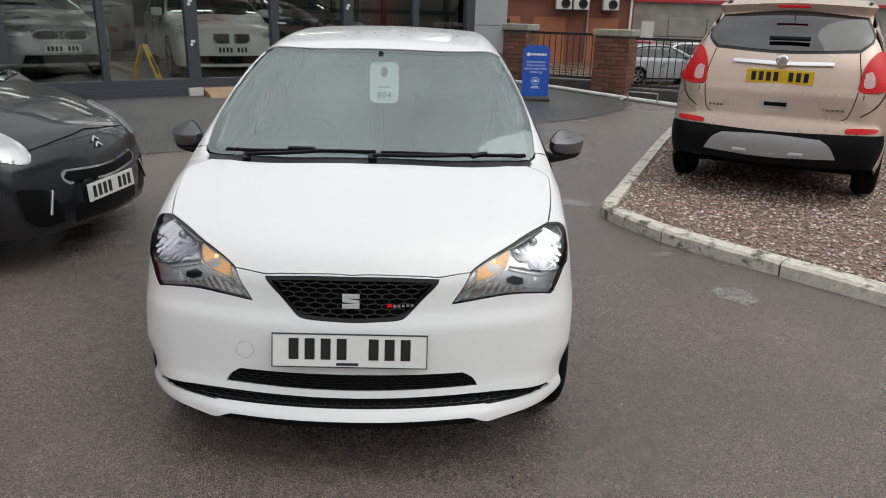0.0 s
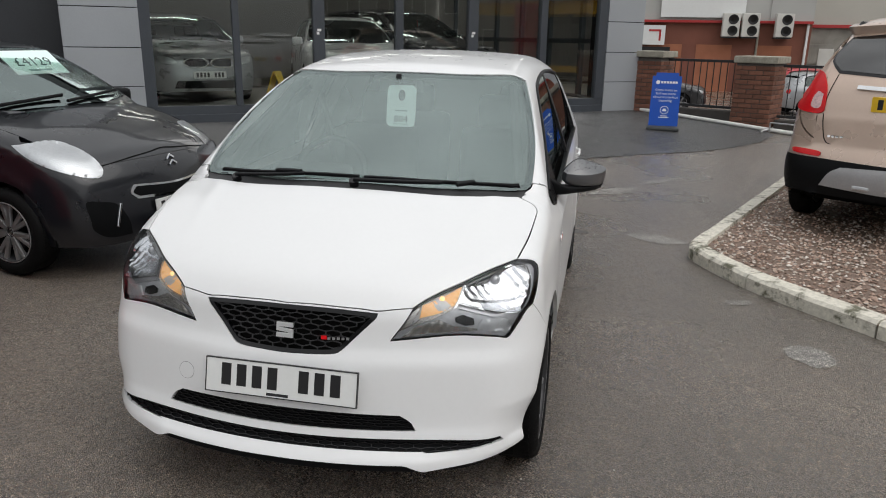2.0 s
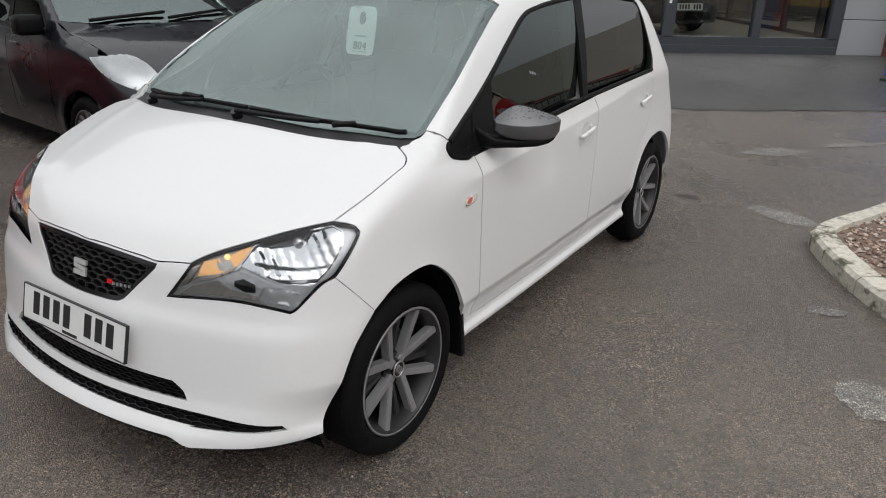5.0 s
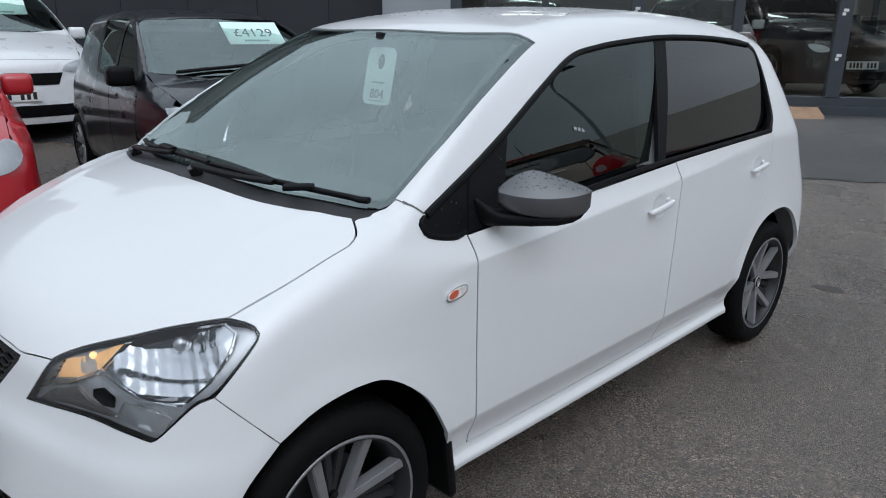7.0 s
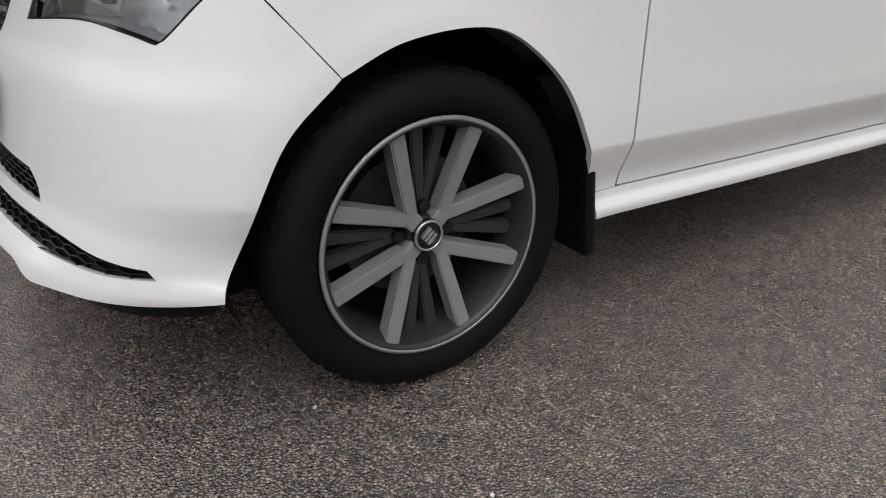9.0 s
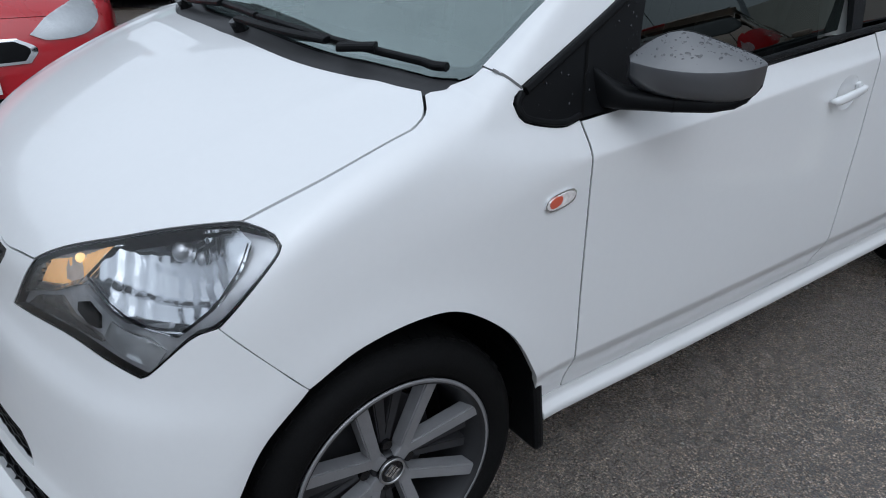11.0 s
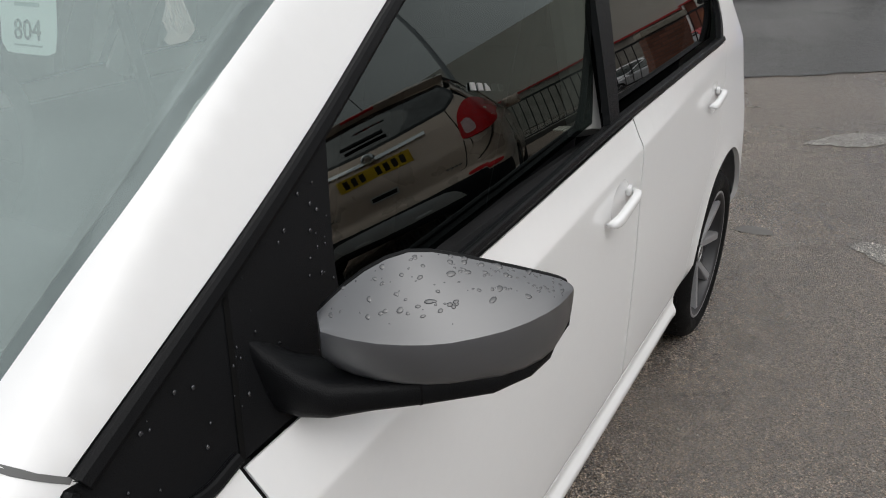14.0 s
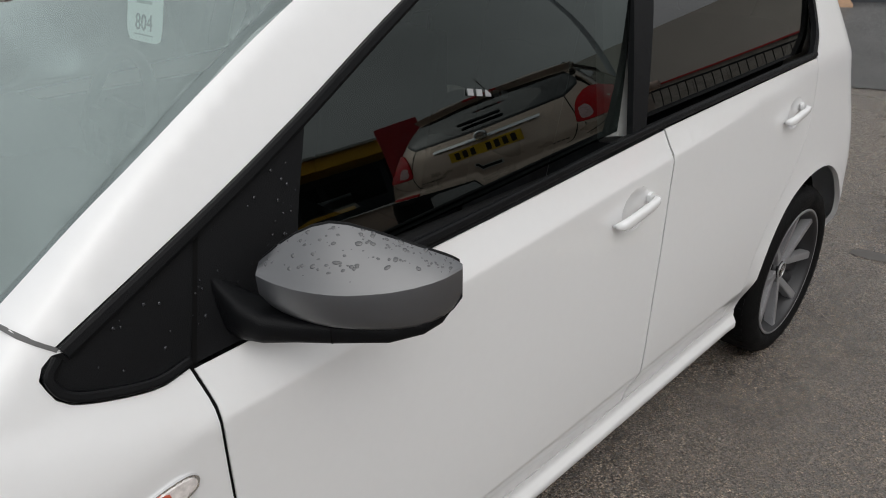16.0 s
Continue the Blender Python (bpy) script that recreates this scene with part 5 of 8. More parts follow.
        skin("handle_cup", H, "side", inset(cup, -0.0045), WHITE_PAINT, hn, step=0.008, offset=-0.0006, rim=0.0, mirror=s < 0, shape=lambda uv, p, cy=cy, cz=cz: -0.011 * np.clip(1 - ((uv[:, 0] - cy) / 0.05) ** 2 - ((uv[:, 1] - cz) / 0.04) ** 2, 0, 1) ** 0.8)
        lock = np.array([(y1 - 0.012 + 0.011 * a, z1 + 0.001 + 0.011 * b) for a, b in superellipse(1, 1, 16, 2.4)])
        skin("handle_end", H, "side", lock, WHITE_PAINT, hn, step=0.008, offset=0.007, rim=0.009, mirror=s < 0)
    # side repeater
    ring = np.array([(0.038 * a + 0.966, 0.0165 * b + 0.786 + 0.006 * a) for a, b in superellipse(1, 1, 28, 2.6)])
    rp = skin("side_repeater", H, "side", ring, CHROME, CAR, step=0.012, offset=0.004, rim=0.006, mirror=s < 0, label="clear side repeater with an amber bulb")
    skin("repeater_lens", H, "side", inset(ring, 0.004), mat("clear_repeater", (0.72, 0.68, 0.66), 0.18, coat=0.6, vary=0.25, scale=120), rp, step=0.008, offset=0.0055, rim=0.002, mirror=s < 0, shape=lambda uv, p: 0.001 * np.sin(uv[:, 0] * 900))
    skin("repeater_bulb", H, "side", ring[:, :] * (0.4, 0.6) + (0.966 * 0.6 - 0.014, 0.786 * 0.4), mat("repeater_amber", (0.62, 0.11, 0.06), 0.2, coat=1.0), rp, step=0.01, offset=0.0068, rim=0.002, mirror=s < 0)
    # split line of the corner panel
    ln = np.array([(1.034, 0.918), (1.040, 0.918), (1.098, 1.07), (1.092, 1.07)])
    skin("corner_panel_gap", H, "side", ln, DARK, CAR, step=0.05, offset=0.0003, rim=0.0, mirror=s < 0)
    # seam between wing and front pillar
    ln = np.array([(0.872, 1.015), (0.876, 1.018), (0.913, 0.988), (0.909, 0.985)])
    skin("pillar_seam", H, "side", ln, mat("seam_grey", (0.12, 0.12, 0.12), 0.8), CAR, step=0.02, offset=0.0006, rim=0.0, mirror=s < 0)


def bead(pts, view, radius, offset, name, material, parent, squash=0.7, side=1):
    """A bar that lies along the body over a line of points."""
    q = H.place(view, np.array(rounded(pts, 6)))
    n = H.normal(q)
    q = q + n * offset
    d = np.gradient(q, axis=0)
    d = d / np.linalg.norm(d, axis=1)[:, None]
    t = np.cross(d, n)
    rings = [[a + tt * radius * c + nn * radius * squash * sn for c, sn in superellipse(1, 1, 10, 3)] for a, tt, nn in zip(q, t, n)]
    v, f = loft(rings)
    bm = bmesh.new()
    vs = [bm.verts.new((x[0] * side, x[1], x[2])) for x in v]
    for k in f:
        bm.faces.new([vs[i] for i in k])
    bmesh.ops.recalc_face_normals(bm, faces=bm.faces)
    return part(name, bm, material, parent, smooth=False)


for blade, arm_, cap_ in (([(-0.6, 0.825), (-0.45, 0.78), (-0.22, 0.752), (0.03, 0.74)], [(-0.5, 0.745), (-0.4, 0.735), (-0.3, 0.732), (-0.2, 0.742)], (-0.5, 0.742)), ([(0.05, 0.738), (0.3, 0.755), (0.48, 0.79), (0.65, 0.838)], [(0.02, 0.7), (0.16, 0.71), (0.27, 0.727), (0.36, 0.75)], (0.02, 0.7))):
    wi = tagged(bead(blade, "top", 0.008, 0.016, "wiper", BLACK_PLASTIC, CAR, 0.9), "black windscreen wiper resting on the glass")
    bead(arm_, "top", 0.011, 0.02, "wiper_arm", BLACK_PLASTIC, wi, 0.6)
    bead([(blade[1][0] + 0.12, blade[1][1] - 0.012), (blade[2][0], blade[2][1] + 0.0)], "top", 0.013, 0.024, "wiper_bridge", BLACK_PLASTIC, wi, 0.6)
    q = H.place("top", [cap_])[0]
    bm = bmesh.new()
    tube(bm, (0, 0, -0.01), (0, 0, 0.02), 0.018, 14)
    part("pivot_cap", bm, GLOSS_BLACK, wi, m=pose(*q, 25))
# rubber seals along the window openings
for s in (1, -1):
    bead([(0.915, 0.982), (1.10, 1.064), (1.26, 1.14), (1.47, 1.245), (1.66, 1.329), (1.815, 1.356), (1.995, 1.372), (2.266, 1.385), (2.636, 1.379), (2.95, 1.352)], "side", 0.009, 0.002, "upper_seal", BLACK_PLASTIC, CAR, 0.8, s)
    bead([(1.034, 0.925), (0.985, 0.919), (0.912, 0.937), (0.894, 0.962), (0.908, 0.98)], "side", 0.006, 0.002, "corner_seal", BLACK_PLASTIC, CAR, 0.9, s)
    bead([(1.2, 0.939), (1.57, 0.956), (2.0, 0.978), (2.5, 0.993), (2.94, 1.005)], "side", 0.0075, 0.002, "waist_seal", BLACK_PLASTIC, CAR, 0.8, s)

# cabin
CLOTH = mat("dark_seat_cloth", (0.035, 0.036, 0.04), 0.9, vary=0.25, scale=30, bump=0.3, bump_scale=400)
PALE_CLOTH = mat("pale_seat_stripe", (0.25, 0.25, 0.25), 0.9, vary=0.1)
part("cabin_floor", boxed(-0.66, 0.66, 0.75, 3.1, 0.24, 0.3, 0.02), INTERIOR, CAR)
db = bmesh.new()
box(db, -0.63, 0.63, 0.86, 1.28, 0.62, 0.925, 0.05)
box(db, -0.56, -0.18, 1.12, 1.3, 0.86, 0.985, 0.045)
part("dashboard", db, INTERIOR, CAR, "charcoal dashboard", smooth=True)
sw = tagged(new("steering_wheel"), "black steering wheel")
sw.parent = CAR
sw.matrix_basis = pose(-0.36, 1.43, 0.9, 68)
sv, sf = lathe([(0.18 + 0.016 * math.cos(a), 0.016 * math.sin(a)) for a in np.linspace(0, 2 * math.pi, 10, endpoint=False)], 36)
part("rim", mesh_of("rim", [(y, z, x) for x, y, z in sv], sf, BLACK_PLASTIC, True), BLACK_PLASTIC, sw)
hub = bmesh.new()
box(hub, -0.07, 0.07, -0.06, 0.06, -0.03, 0.02, 0.02)
box(hub, -0.17, 0.17, -0.018, 0.018, -0.012, 0.006, 0.005)
box(hub, -0.018, 0.018, -0.17, 0.0, -0.012, 0.006, 0.005)
part("hub", hub, BLACK_PLASTIC, sw)
for x in (-0.36, 0.36):
    for y, w in ((1.78, 0.24), (2.62, 0.26)):
        st = tagged(new("seat"), "dark cloth seat with an integral headrest")
        st.parent = CAR
        st.matrix_basis = pose(x, y, 0)
        bm = bmesh.new()
        box(bm, -w, w, -0.3, 0.22, 0.34, 0.54, 0.06)
        part("cushion", bm, CLOTH, st, smooth=True)
        bm = bmesh.new()
        box(bm, -w + 0.01, w - 0.01, -0.07, 0.07, 0.5, 1.08, 0.06, pose(0, 0.32, 0, -12))
        part("backrest", bm, CLOTH, st, smooth=True)
        bm = bmesh.new()
        box(bm, -0.13, 0.13, -0.05, 0.05, 1.07, 1.27, 0.05, pose(0, 0.32, 0, -11))
        part("headrest", bm, CLOTH, st, smooth=True)
for s in (1, -1):
    bm = bmesh.new()
    a, b = Vector((s * 0.71, 2.03, 0.95)), Vector((s * 0.55, 2.19, 1.36))
    tube(bm, a, b, 0.035, 8)
    part("pillar_trim", bm, CABIN_LIGHT, CAR, "pale inner centre-pillar trim")
    bm = bmesh.new()
    tube(bm, (s * 0.64, 0.93, 1.0), (s * 0.53, 1.5, 1.35), 0.022, 8)
    part("front_pillar_trim", bm, INTERIOR, CAR)
    part("door_card", boxed(0.68, 0.72, 1.1, 2.95, 0.35, 0.92, 0.02, Matrix.Diagonal((s, 1, 1, 1))), INTERIOR, CAR)
    bm = bmesh.new()
    tube(bm, (s * 0.62, 2.0, 1.25), (s * 0.5, 2.0, 0.62), 0.02, 6)
    part("seat_belt", bm, INK, CAR)
hl = bmesh.new()
box(hl, -0.5, 0.5, 1.56, 3.05, 1.385, 1.395, 0.0)
part("headlining", hl, mat("headlining", (0.32, 0.31, 0.3), 0.9, vary=0.05), CAR)
rm = bmesh.new()
box(rm, -0.11, 0.11, -0.014, 0.014, -0.032, 0.032, 0.012)
box(rm, -0.012, 0.012, -0.06, 0.0, 0.0, 0.05, 0.006)
part("rear_view_mirror", rm, GLOSS_BLACK, CAR, m=pose(0.0, 1.46, 1.338, -8))

# hanging stock tag
TAG = mat("mint_card", (0.76, 0.93, 0.88), 0.55, vary=0.03)
tg = thing("stock_tag", "pale mint hanging stock tag with the number 804", "tag", pose(0.018, 1.375, 1.153, -13, 0, 3))
lp = np.array([(0.07 * a, 0.098 + 0.098 * b) for a, b in superellipse(1, 1, 40, 9)])
ho = np.array([(0.017 * a, 0.148 + 0.026 * b) for a, b in superellipse(1, 1, 20, 2)])
uv, tri = flat_mesh(restep(lp, 0.02), [ho], 0.05)
me = mesh_of("card", [(x, 0.0, z) for x, z in uv] + [(x, 0.001, z) for x, z in uv], [tuple(t) for t in tri] + [tuple(t[::-1] + len(uv)) for t in tri], TAG)
part("card", me, TAG, tg)
words("804", 0.046, tg, 0.0, 0.022, mat("tag_ink", (0.04, 0.09, 0.08), 0.6), pose(0, -0.001, 0))
part("small_print", boxed(-0.03, 0.03, -0.0012, 0.0, 0.073, 0.079), mat("tag_print", (0.25, 0.4, 0.37), 0.6), tg)
part("underline", boxed(-0.035, 0.035, -0.0012, 0.0, 0.012, 0.015), mat("tag_print", (0.25, 0.4, 0.37), 0.6), tg)
st = bmesh.new()
for k in range(5):
    box(st, 0.0 + k * 0.022, 0.014 + k * 0.022, -0.001, 0.001, 0.0, 0.011)
q = GLASS_LINE.place("side", [(1.64, 1.12)])[0]
part("window_sticker", st, SATIN, CAR, "small white and red sticker on the door glass", m=pose(q[0] + 0.003, q[1] - 0.05, q[2], 0, 12, 90) @ pose(0, 0, 0, -22))

# ---- other cars ----
def paint(name, colour, metal=0.0):
    return mat(name, colour, 0.3, metal=metal, coat=0.7, vary=0.04, scale=4, rough_vary=0.05)


def car_shape(L, hw, height, belt, fa, ra, r, nose_top, cowl_y, cowl_z, top_y, tail_top, bow=0.26, tumble=0.40, lift=0.16):
    H = height
    return Body(
        length=L, floor=lift, belt=belt, nose_axis=0.95, front_axle=fa, rear_axle=ra, axle_z=r, arch_r=r + 0.05, flare=0.01,
        side=[(0.1, hw - 0.1), (0.22, hw - 0.045), (0.3, hw - 0.02), (0.42, hw - 0.004), (0.6, hw), (belt - 0.14, hw - 0.01), (belt - 0.04, hw - 0.03), (belt, hw - 0.05), (H - 0.1, hw - 0.05 - tumble * (H - 0.1 - belt)), (H, hw - 0.12 - tumble * (H - 0.1 - belt))],
        plan=[(-0.1, 0.9), (0.3, 0.945), (0.7, 0.98), (1.2, 1.0), (L * 0.65, 1.0), (L - 0.5, 0.98), (L, 0.93)],
        nose=[(0.12, 0.08), (0.22, 0.01), (0.35, 0.0), (0.5, 0.015), (nose_top - 0.12, 0.045), (nose_top, 0.1), (nose_top + 0.15, 0.2), (nose_top + 0.35, 0.5)], nose_bow=bow, nose_bow4=0.0,
        hood=[(0.0, nose_top - 0.14), (0.05, nose_top - 0.05), (0.12, nose_top + 0.01), (0.25, nose_top + 0.5 * (cowl_z - nose_top) * 0.6), (cowl_y * 0.6, cowl_z - 0.07), (cowl_y, cowl_z), (cowl_y + 0.4, cowl_z + 0.01), (L, belt + 0.02)], hood_crown=0.06,
        tail=[(0.12, L - 0.1), (0.3, L - 0.01), (0.5, L), (0.7, L - 0.03), (belt, L - 0.1), (H - 0.12, tail_top), (H + 0.1, tail_top - 0.2)], tail_bow=0.16,
        screen=[(cowl_z - 0.1, cowl_y - 0.13), (cowl_z, cowl_y), (cowl_z + 0.5 * (H - 0.07 - cowl_z), cowl_y + 0.5 * (top_y - cowl_y) - 0.03), (H - 0.07, top_y), (H + 0.1, top_y + 0.3)], screen_bow=0.17, screen_slope=0.55,
        roof=[(cowl_y, H - 0.35), (top_y, H - 0.065), (top_y + 0.3, H - 0.025), ((top_y + tail_top) / 2, H), (tail_top - 0.3, H - 0.02), (tail_top, H - 0.06), (L, H - 0.2)], roof_crown=0.1,
        k_corner=0.2, k_hood=0.06, k_tail=0.16, k_rail=0.1, k_screen=0.04)


def nz(B, x, z):
    return B.nose_uv(x, float(B.t_nose.at(z)) + B.nose_bow * x * x, z)


def arch(B, yc, n=14, grow=0.045):
    r = B.axle_z + grow
    a0 = math.asin(min(1, (B.axle_z - 0.24) / r))
    return [(yc + r * math.cos(a), B.axle_z + r * math.sin(a)) for a in np.linspace(math.pi + a0, -a0, n)]


def make_car(name, label, shape, coat_paint, m, lamps=(), amber=(), grilles=(), chromes=(), tails=(), rims="five", step=0.07, windows=None, front_plate=0.5, rear_plate=None, group="", mirrors=True, tint=None, rims_r=None, lamp_mat=None, lamps_uv=(), tail_low=0.26):
    B = shape
    hw = float(B.t_side.at(0.6))
    ob = thing(name, label, "car", m, group)
    H = max(q[1] for q in B.roof)
    cowl = B.screen[1]
    top_y = B.screen[3][1]
    tail_top = B.tail[5][1]
    # bonnet edge: where the nose turns over
    xs = np.linspace(0, hw * 0.8, 9)
    edge = np.c_[xs, B.nose_bow * xs**2 + 0.1]
    side_y = np.linspace(edge[-1, 1] + 0.05, cowl[1] + 0.16, 8)
    hood_side = np.c_[np.linspace(hw * 0.81, hw * 0.89, 8), side_y]
    half = np.vstack([edge, hood_side])
    rear = np.array([(hw * 0.8, cowl[1] + 0.1), (hw * 0.45, cowl[1] + 0.01), (0.0, cowl[1] - 0.02)])
    right = np.vstack([half, rear[:-1]])
    hood = np.vstack([right, rear[-1:], right[::-1][:-1] * (-1, 1)])
    skin("bonnet", B, "top", hood, coat_paint, ob, step=step, gap=0.002, rim=0.02)
    e3 = B.place("top", half)
    # nose
    u0 = 0.85 * math.atan2(hw * 0.97, B.nose_axis - 0.52)
    zt = np.array([B.nose_uv(*q) for q in e3 if B.nose_uv(*q)[0] < u0])
    low = B.floor + 0.05
    end_z = float(zt[-1, 1])
    nose_r = np.vstack([zt, [(u0, end_z + 0.01)], [(u0, z) for z in np.linspace(end_z - 0.03, 0.3, 8)], [(u0 * 0.96, low)]])
    nose = np.vstack([nose_r, nose_r[::-1][:-1] * (-1, 1) if nose_r[0, 0] == 0 else nose_r[::-1] * (-1, 1)])
    skin("front_bumper", B, "nose", nose, coat_paint, ob, step=step, rim=0.0)
    corner = B.place("nose", np.array([(u0, z) for z in np.linspace(0.3, end_z + 0.01, 9)]))[:, 1:]
    # sides
    hs = e3[len(edge):, 1:]
    hs = hs[hs[:, 0] > corner[-1, 0] + 0.02]
    belt = B.belt
    L = B.length
    tail_x = hw * 0.72
    tz = np.linspace(H - 0.2, tail_low, 16)
    t3 = B.place("tail", np.c_[np.full(16, tail_x), tz])[:, 1:]
    fa, ra = arch(B, B.front_axle), arch(B, B.rear_axle)
    win = np.array(windows) if windows is not None else loop_of([(cowl[1] + 0.22, belt + 0.03), (L * 0.5, belt + 0.05), (L - 0.62, belt + 0.08)], [(L - 0.62, belt + 0.08), (L - 0.62, H - 0.2), (L - 0.8, H - 0.13)], [(L - 0.8, H - 0.13), ((top_y + tail_top) / 2, H - 0.095), (top_y + 0.25, H - 0.11)], [(top_y + 0.25, H - 0.11), (cowl[1] + 0.22, belt + 0.03)])
    # screen edge and roof rail
    s_y = np.linspace(cowl[1] + 0.13, top_y + 0.06, 8)
    s_x = np.linspace(hw * 0.88, hw * 0.70, 8)
    scr_r = np.vstack([np.array([(0.0, cowl[1] - 0.0), (hw * 0.5, cowl[1] + 0.03)]), np.c_[s_x, s_y], np.array([(hw * 0.45, top_y + 0.015), (0.0, top_y)])])
    scr = np.vstack([scr_r, scr_r[::-1][1:-1] * (-1, 1)])
    skin("windscreen", B, "top", scr, SCREEN_GLASS, ob, step=step, offset=-0.003, rim=0.0).visible_shadow = False
    r_y = np.linspace(top_y + 0.06, tail_top - 0.05, 8)
    r_x = np.r_[hw * 0.70, np.full(6, hw * 0.685), hw * 0.62]
    roof_r = np.vstack([np.array([(0.0, top_y), (hw * 0.45, top_y + 0.015)]), np.c_[r_x, r_y], np.array([(hw * 0.4, tail_top - 0.02), (0, tail_top)])])
    roof = np.vstack([roof_r, roof_r[::-1][1:-1] * (-1, 1)])
    skin("roof_panel", B, "top", roof, coat_paint, ob, step=step, rim=0.01)
    up = np.vstack([B.place("top", np.c_[s_x, s_y])[:, 1:], B.place("top", np.c_[r_x, r_y])[1:, 1:]])
    sill = 0.24
    outline = np.vstack([corner, hs, up, t3, np.array(ra)[::-1], [(B.rear_axle - 0.42, sill), (B.front_axle + 0.42, sill)], np.array(fa)[::-1], [(corner[0, 0] + 0.01, 0.27)]])
    for flip in (False, True):
        bs = skin("body_side", B, "side", outline, coat_paint, ob, holes=[win], step=step, rim=0.015, mirror=flip)
        skin("side_window", B, "side", inset(restep(win, 0.06), -0.01), tint or SIDE_GLASS, bs, step=step, offset=-0.006, rim=0.0, mirror=flip)
        mid = (win[:, 0].min() + win[:, 0].max()) / 2
        pillar = np.array([(mid - 0.02, win[:, 1].min() - 0.02), (mid + 0.05, win[:, 1].min() - 0.02), (mid + 0.09, H - 0.1), (mid + 0.02, H - 0.1)])
        skin("door_pillar", B, "side", pillar, GLOSS_BLACK, bs, step=step, offset=-0.002, rim=0.0, mirror=flip)
        # door gaps
        for y0, y1 in ((cowl[1] + 0.2, cowl[1] + 0.24), (mid + 0.02, mid - 0.02)):
            gp = np.array([(y0 - 0.003, belt), (y0 + 0.003, belt), (y1 + 0.003, 0.33), (y1 - 0.003, 0.33)])
            skin("door_gap", B, "side", gp, DARK, bs, step=0.1, offset=0.001, rim=0.0, mirror=flip)
        hd = boxed(-0.012, 0.012, -0.08, 0.08, -0.012, 0.012, 0.008)
        q = B.place("side", [(mid - 0.14, belt - 0.09)])[0]
        part("door_handle", hd, coat_paint, bs, m=pose(q[0] * (-1 if flip else 1), q[1], q[2]))
        tr = inset(restep(win, 0.05), -0.03)
        skin("window_trim", B, "side", tr, BLACK_PLASTIC, bs, holes=[win], step=step, offset=0.001, rim=0.0, mirror=flip)
        if mirrors:
            q = B.place("side", [(cowl[1] + 0.33, belt + 0.06)])[0]
            bm = bmesh.new()
            box(bm, 0.02, 0.2, -0.06, 0.08, -0.06, 0.075, 0.035)
            box(bm, -0.06, 0.05, -0.03, 0.03, -0.055, -0.02, 0.01)
            part("door_mirror", bm, BLACK_PLASTIC if mirrors == "black" else coat_paint, ob, smooth=True, m=pose(q[0] * (-1 if flip else 1), q[1], q[2]) @ Matrix.Diagonal((-1 if flip else 1, 1, 1, 1)))
        for pts in [[nz(B, *p) for p in o] for o in lamps] + [list(o) for o in lamps_uv]:
            lp = np.array(rounded(pts + [pts[0]], 6))[:-1]
            hl = skin("headlamp", B, "nose", lp, CLEAR_LENS, ob, step=step * 0.5, offset=0.008, rim=0.0, mirror=flip, label="clear glass headlamp")
            skin("reflector", B, "nose", lp, lamp_mat or LAMP_PALE, hl, step=0.02, offset=0.004, rim=0.004, mirror=flip, shape=lambda uv, p: 0.003 * np.sin(uv[:, 0] * 130) * np.sin(uv[:, 1] * 150))
        for pts in amber:
            lp = np.array(rounded([nz(B, *p) for p in pts] + [nz(B, *pts[0])], 6))[:-1]
            skin("fog_recess", B, "nose", lp, BLACK_PLASTIC, ob, step=step * 0.5, offset=0.003, rim=0.003, mirror=flip)
        for pts in tails:
            lp = np.array(rounded(list(pts) + [pts[0]], 6))[:-1]
            skin("tail_lamp", B, "tail", lp, RED_LENS, ob, step=0.04, offset=0.012, rim=0.02, mirror=flip, label="red tail lamp")
        for y in (B.front_axle, B.rear_axle):
            wheel(ob, (hw - 0.105) * (-1 if flip else 1), y, B.axle_z, B.axle_z, rims_r or B.axle_z * 0.68, 0.19, -1 if flip else 1, style=rims, turn=17 if y > 1.5 else 40)
            vv, ff = arc_sheet([(B.axle_z + 0.06, hw - 0.06), (B.axle_z + 0.07, hw - 0.2), (B.axle_z + 0.06, hw - 0.36), (0.05, hw - 0.36)], -15, 195, 26)
            part("wheel_arch_liner", mesh_of("wheel_arch_liner", vv, ff, DARK, True), DARK, ob, m=pose(0, y, B.axle_z) @ Matrix.Diagonal((-1 if flip else 1, 1, 1, 1)))
    for pts, material, off in grilles:
        lp = loop_of(*[[nz(B, x, z) for x, z in c] for c in pts])
        skin("grille", B, "nose", lp, material, ob, step=step * 0.5, offset=off, rim=0.01)
    # tail
    tl = np.vstack([[(tail_x, z) for z in tz], [(-tail_x, z) for z in tz[::-1]]])
    skin("tailgate", B, "tail", tl, coat_paint, ob, step=step, rim=0.0)
    if front_plate:
        q = B.place("nose", [(0.0, front_plate)])[0]
        pl = part("number_plate", boxed(-0.26, 0.26, -0.006, 0.006, -0.0555, 0.0555, 0.002), PLATE_WHITE, ob, "white number plate with plain bars", m=pose(0, q[1] - 0.012, front_plate, -4))
        bars(pl, -0.23, 0.23, -0.037, 0.037, pose(0, -0.006, 0))
    if rear_plate:
        q = B.place("tail", [(0.0, rear_plate)])[0]
        pl = part("number_plate", boxed(-0.26, 0.26, -0.006, 0.006, -0.0555, 0.0555, 0.002), PLATE_YELLOW, ob, "yellow number plate with plain bars", m=pose(0, q[1] + 0.012, rear_plate, 6, 0, 180))
        bars(pl, -0.23, 0.23, -0.037, 0.037, pose(0, -0.006, 0))
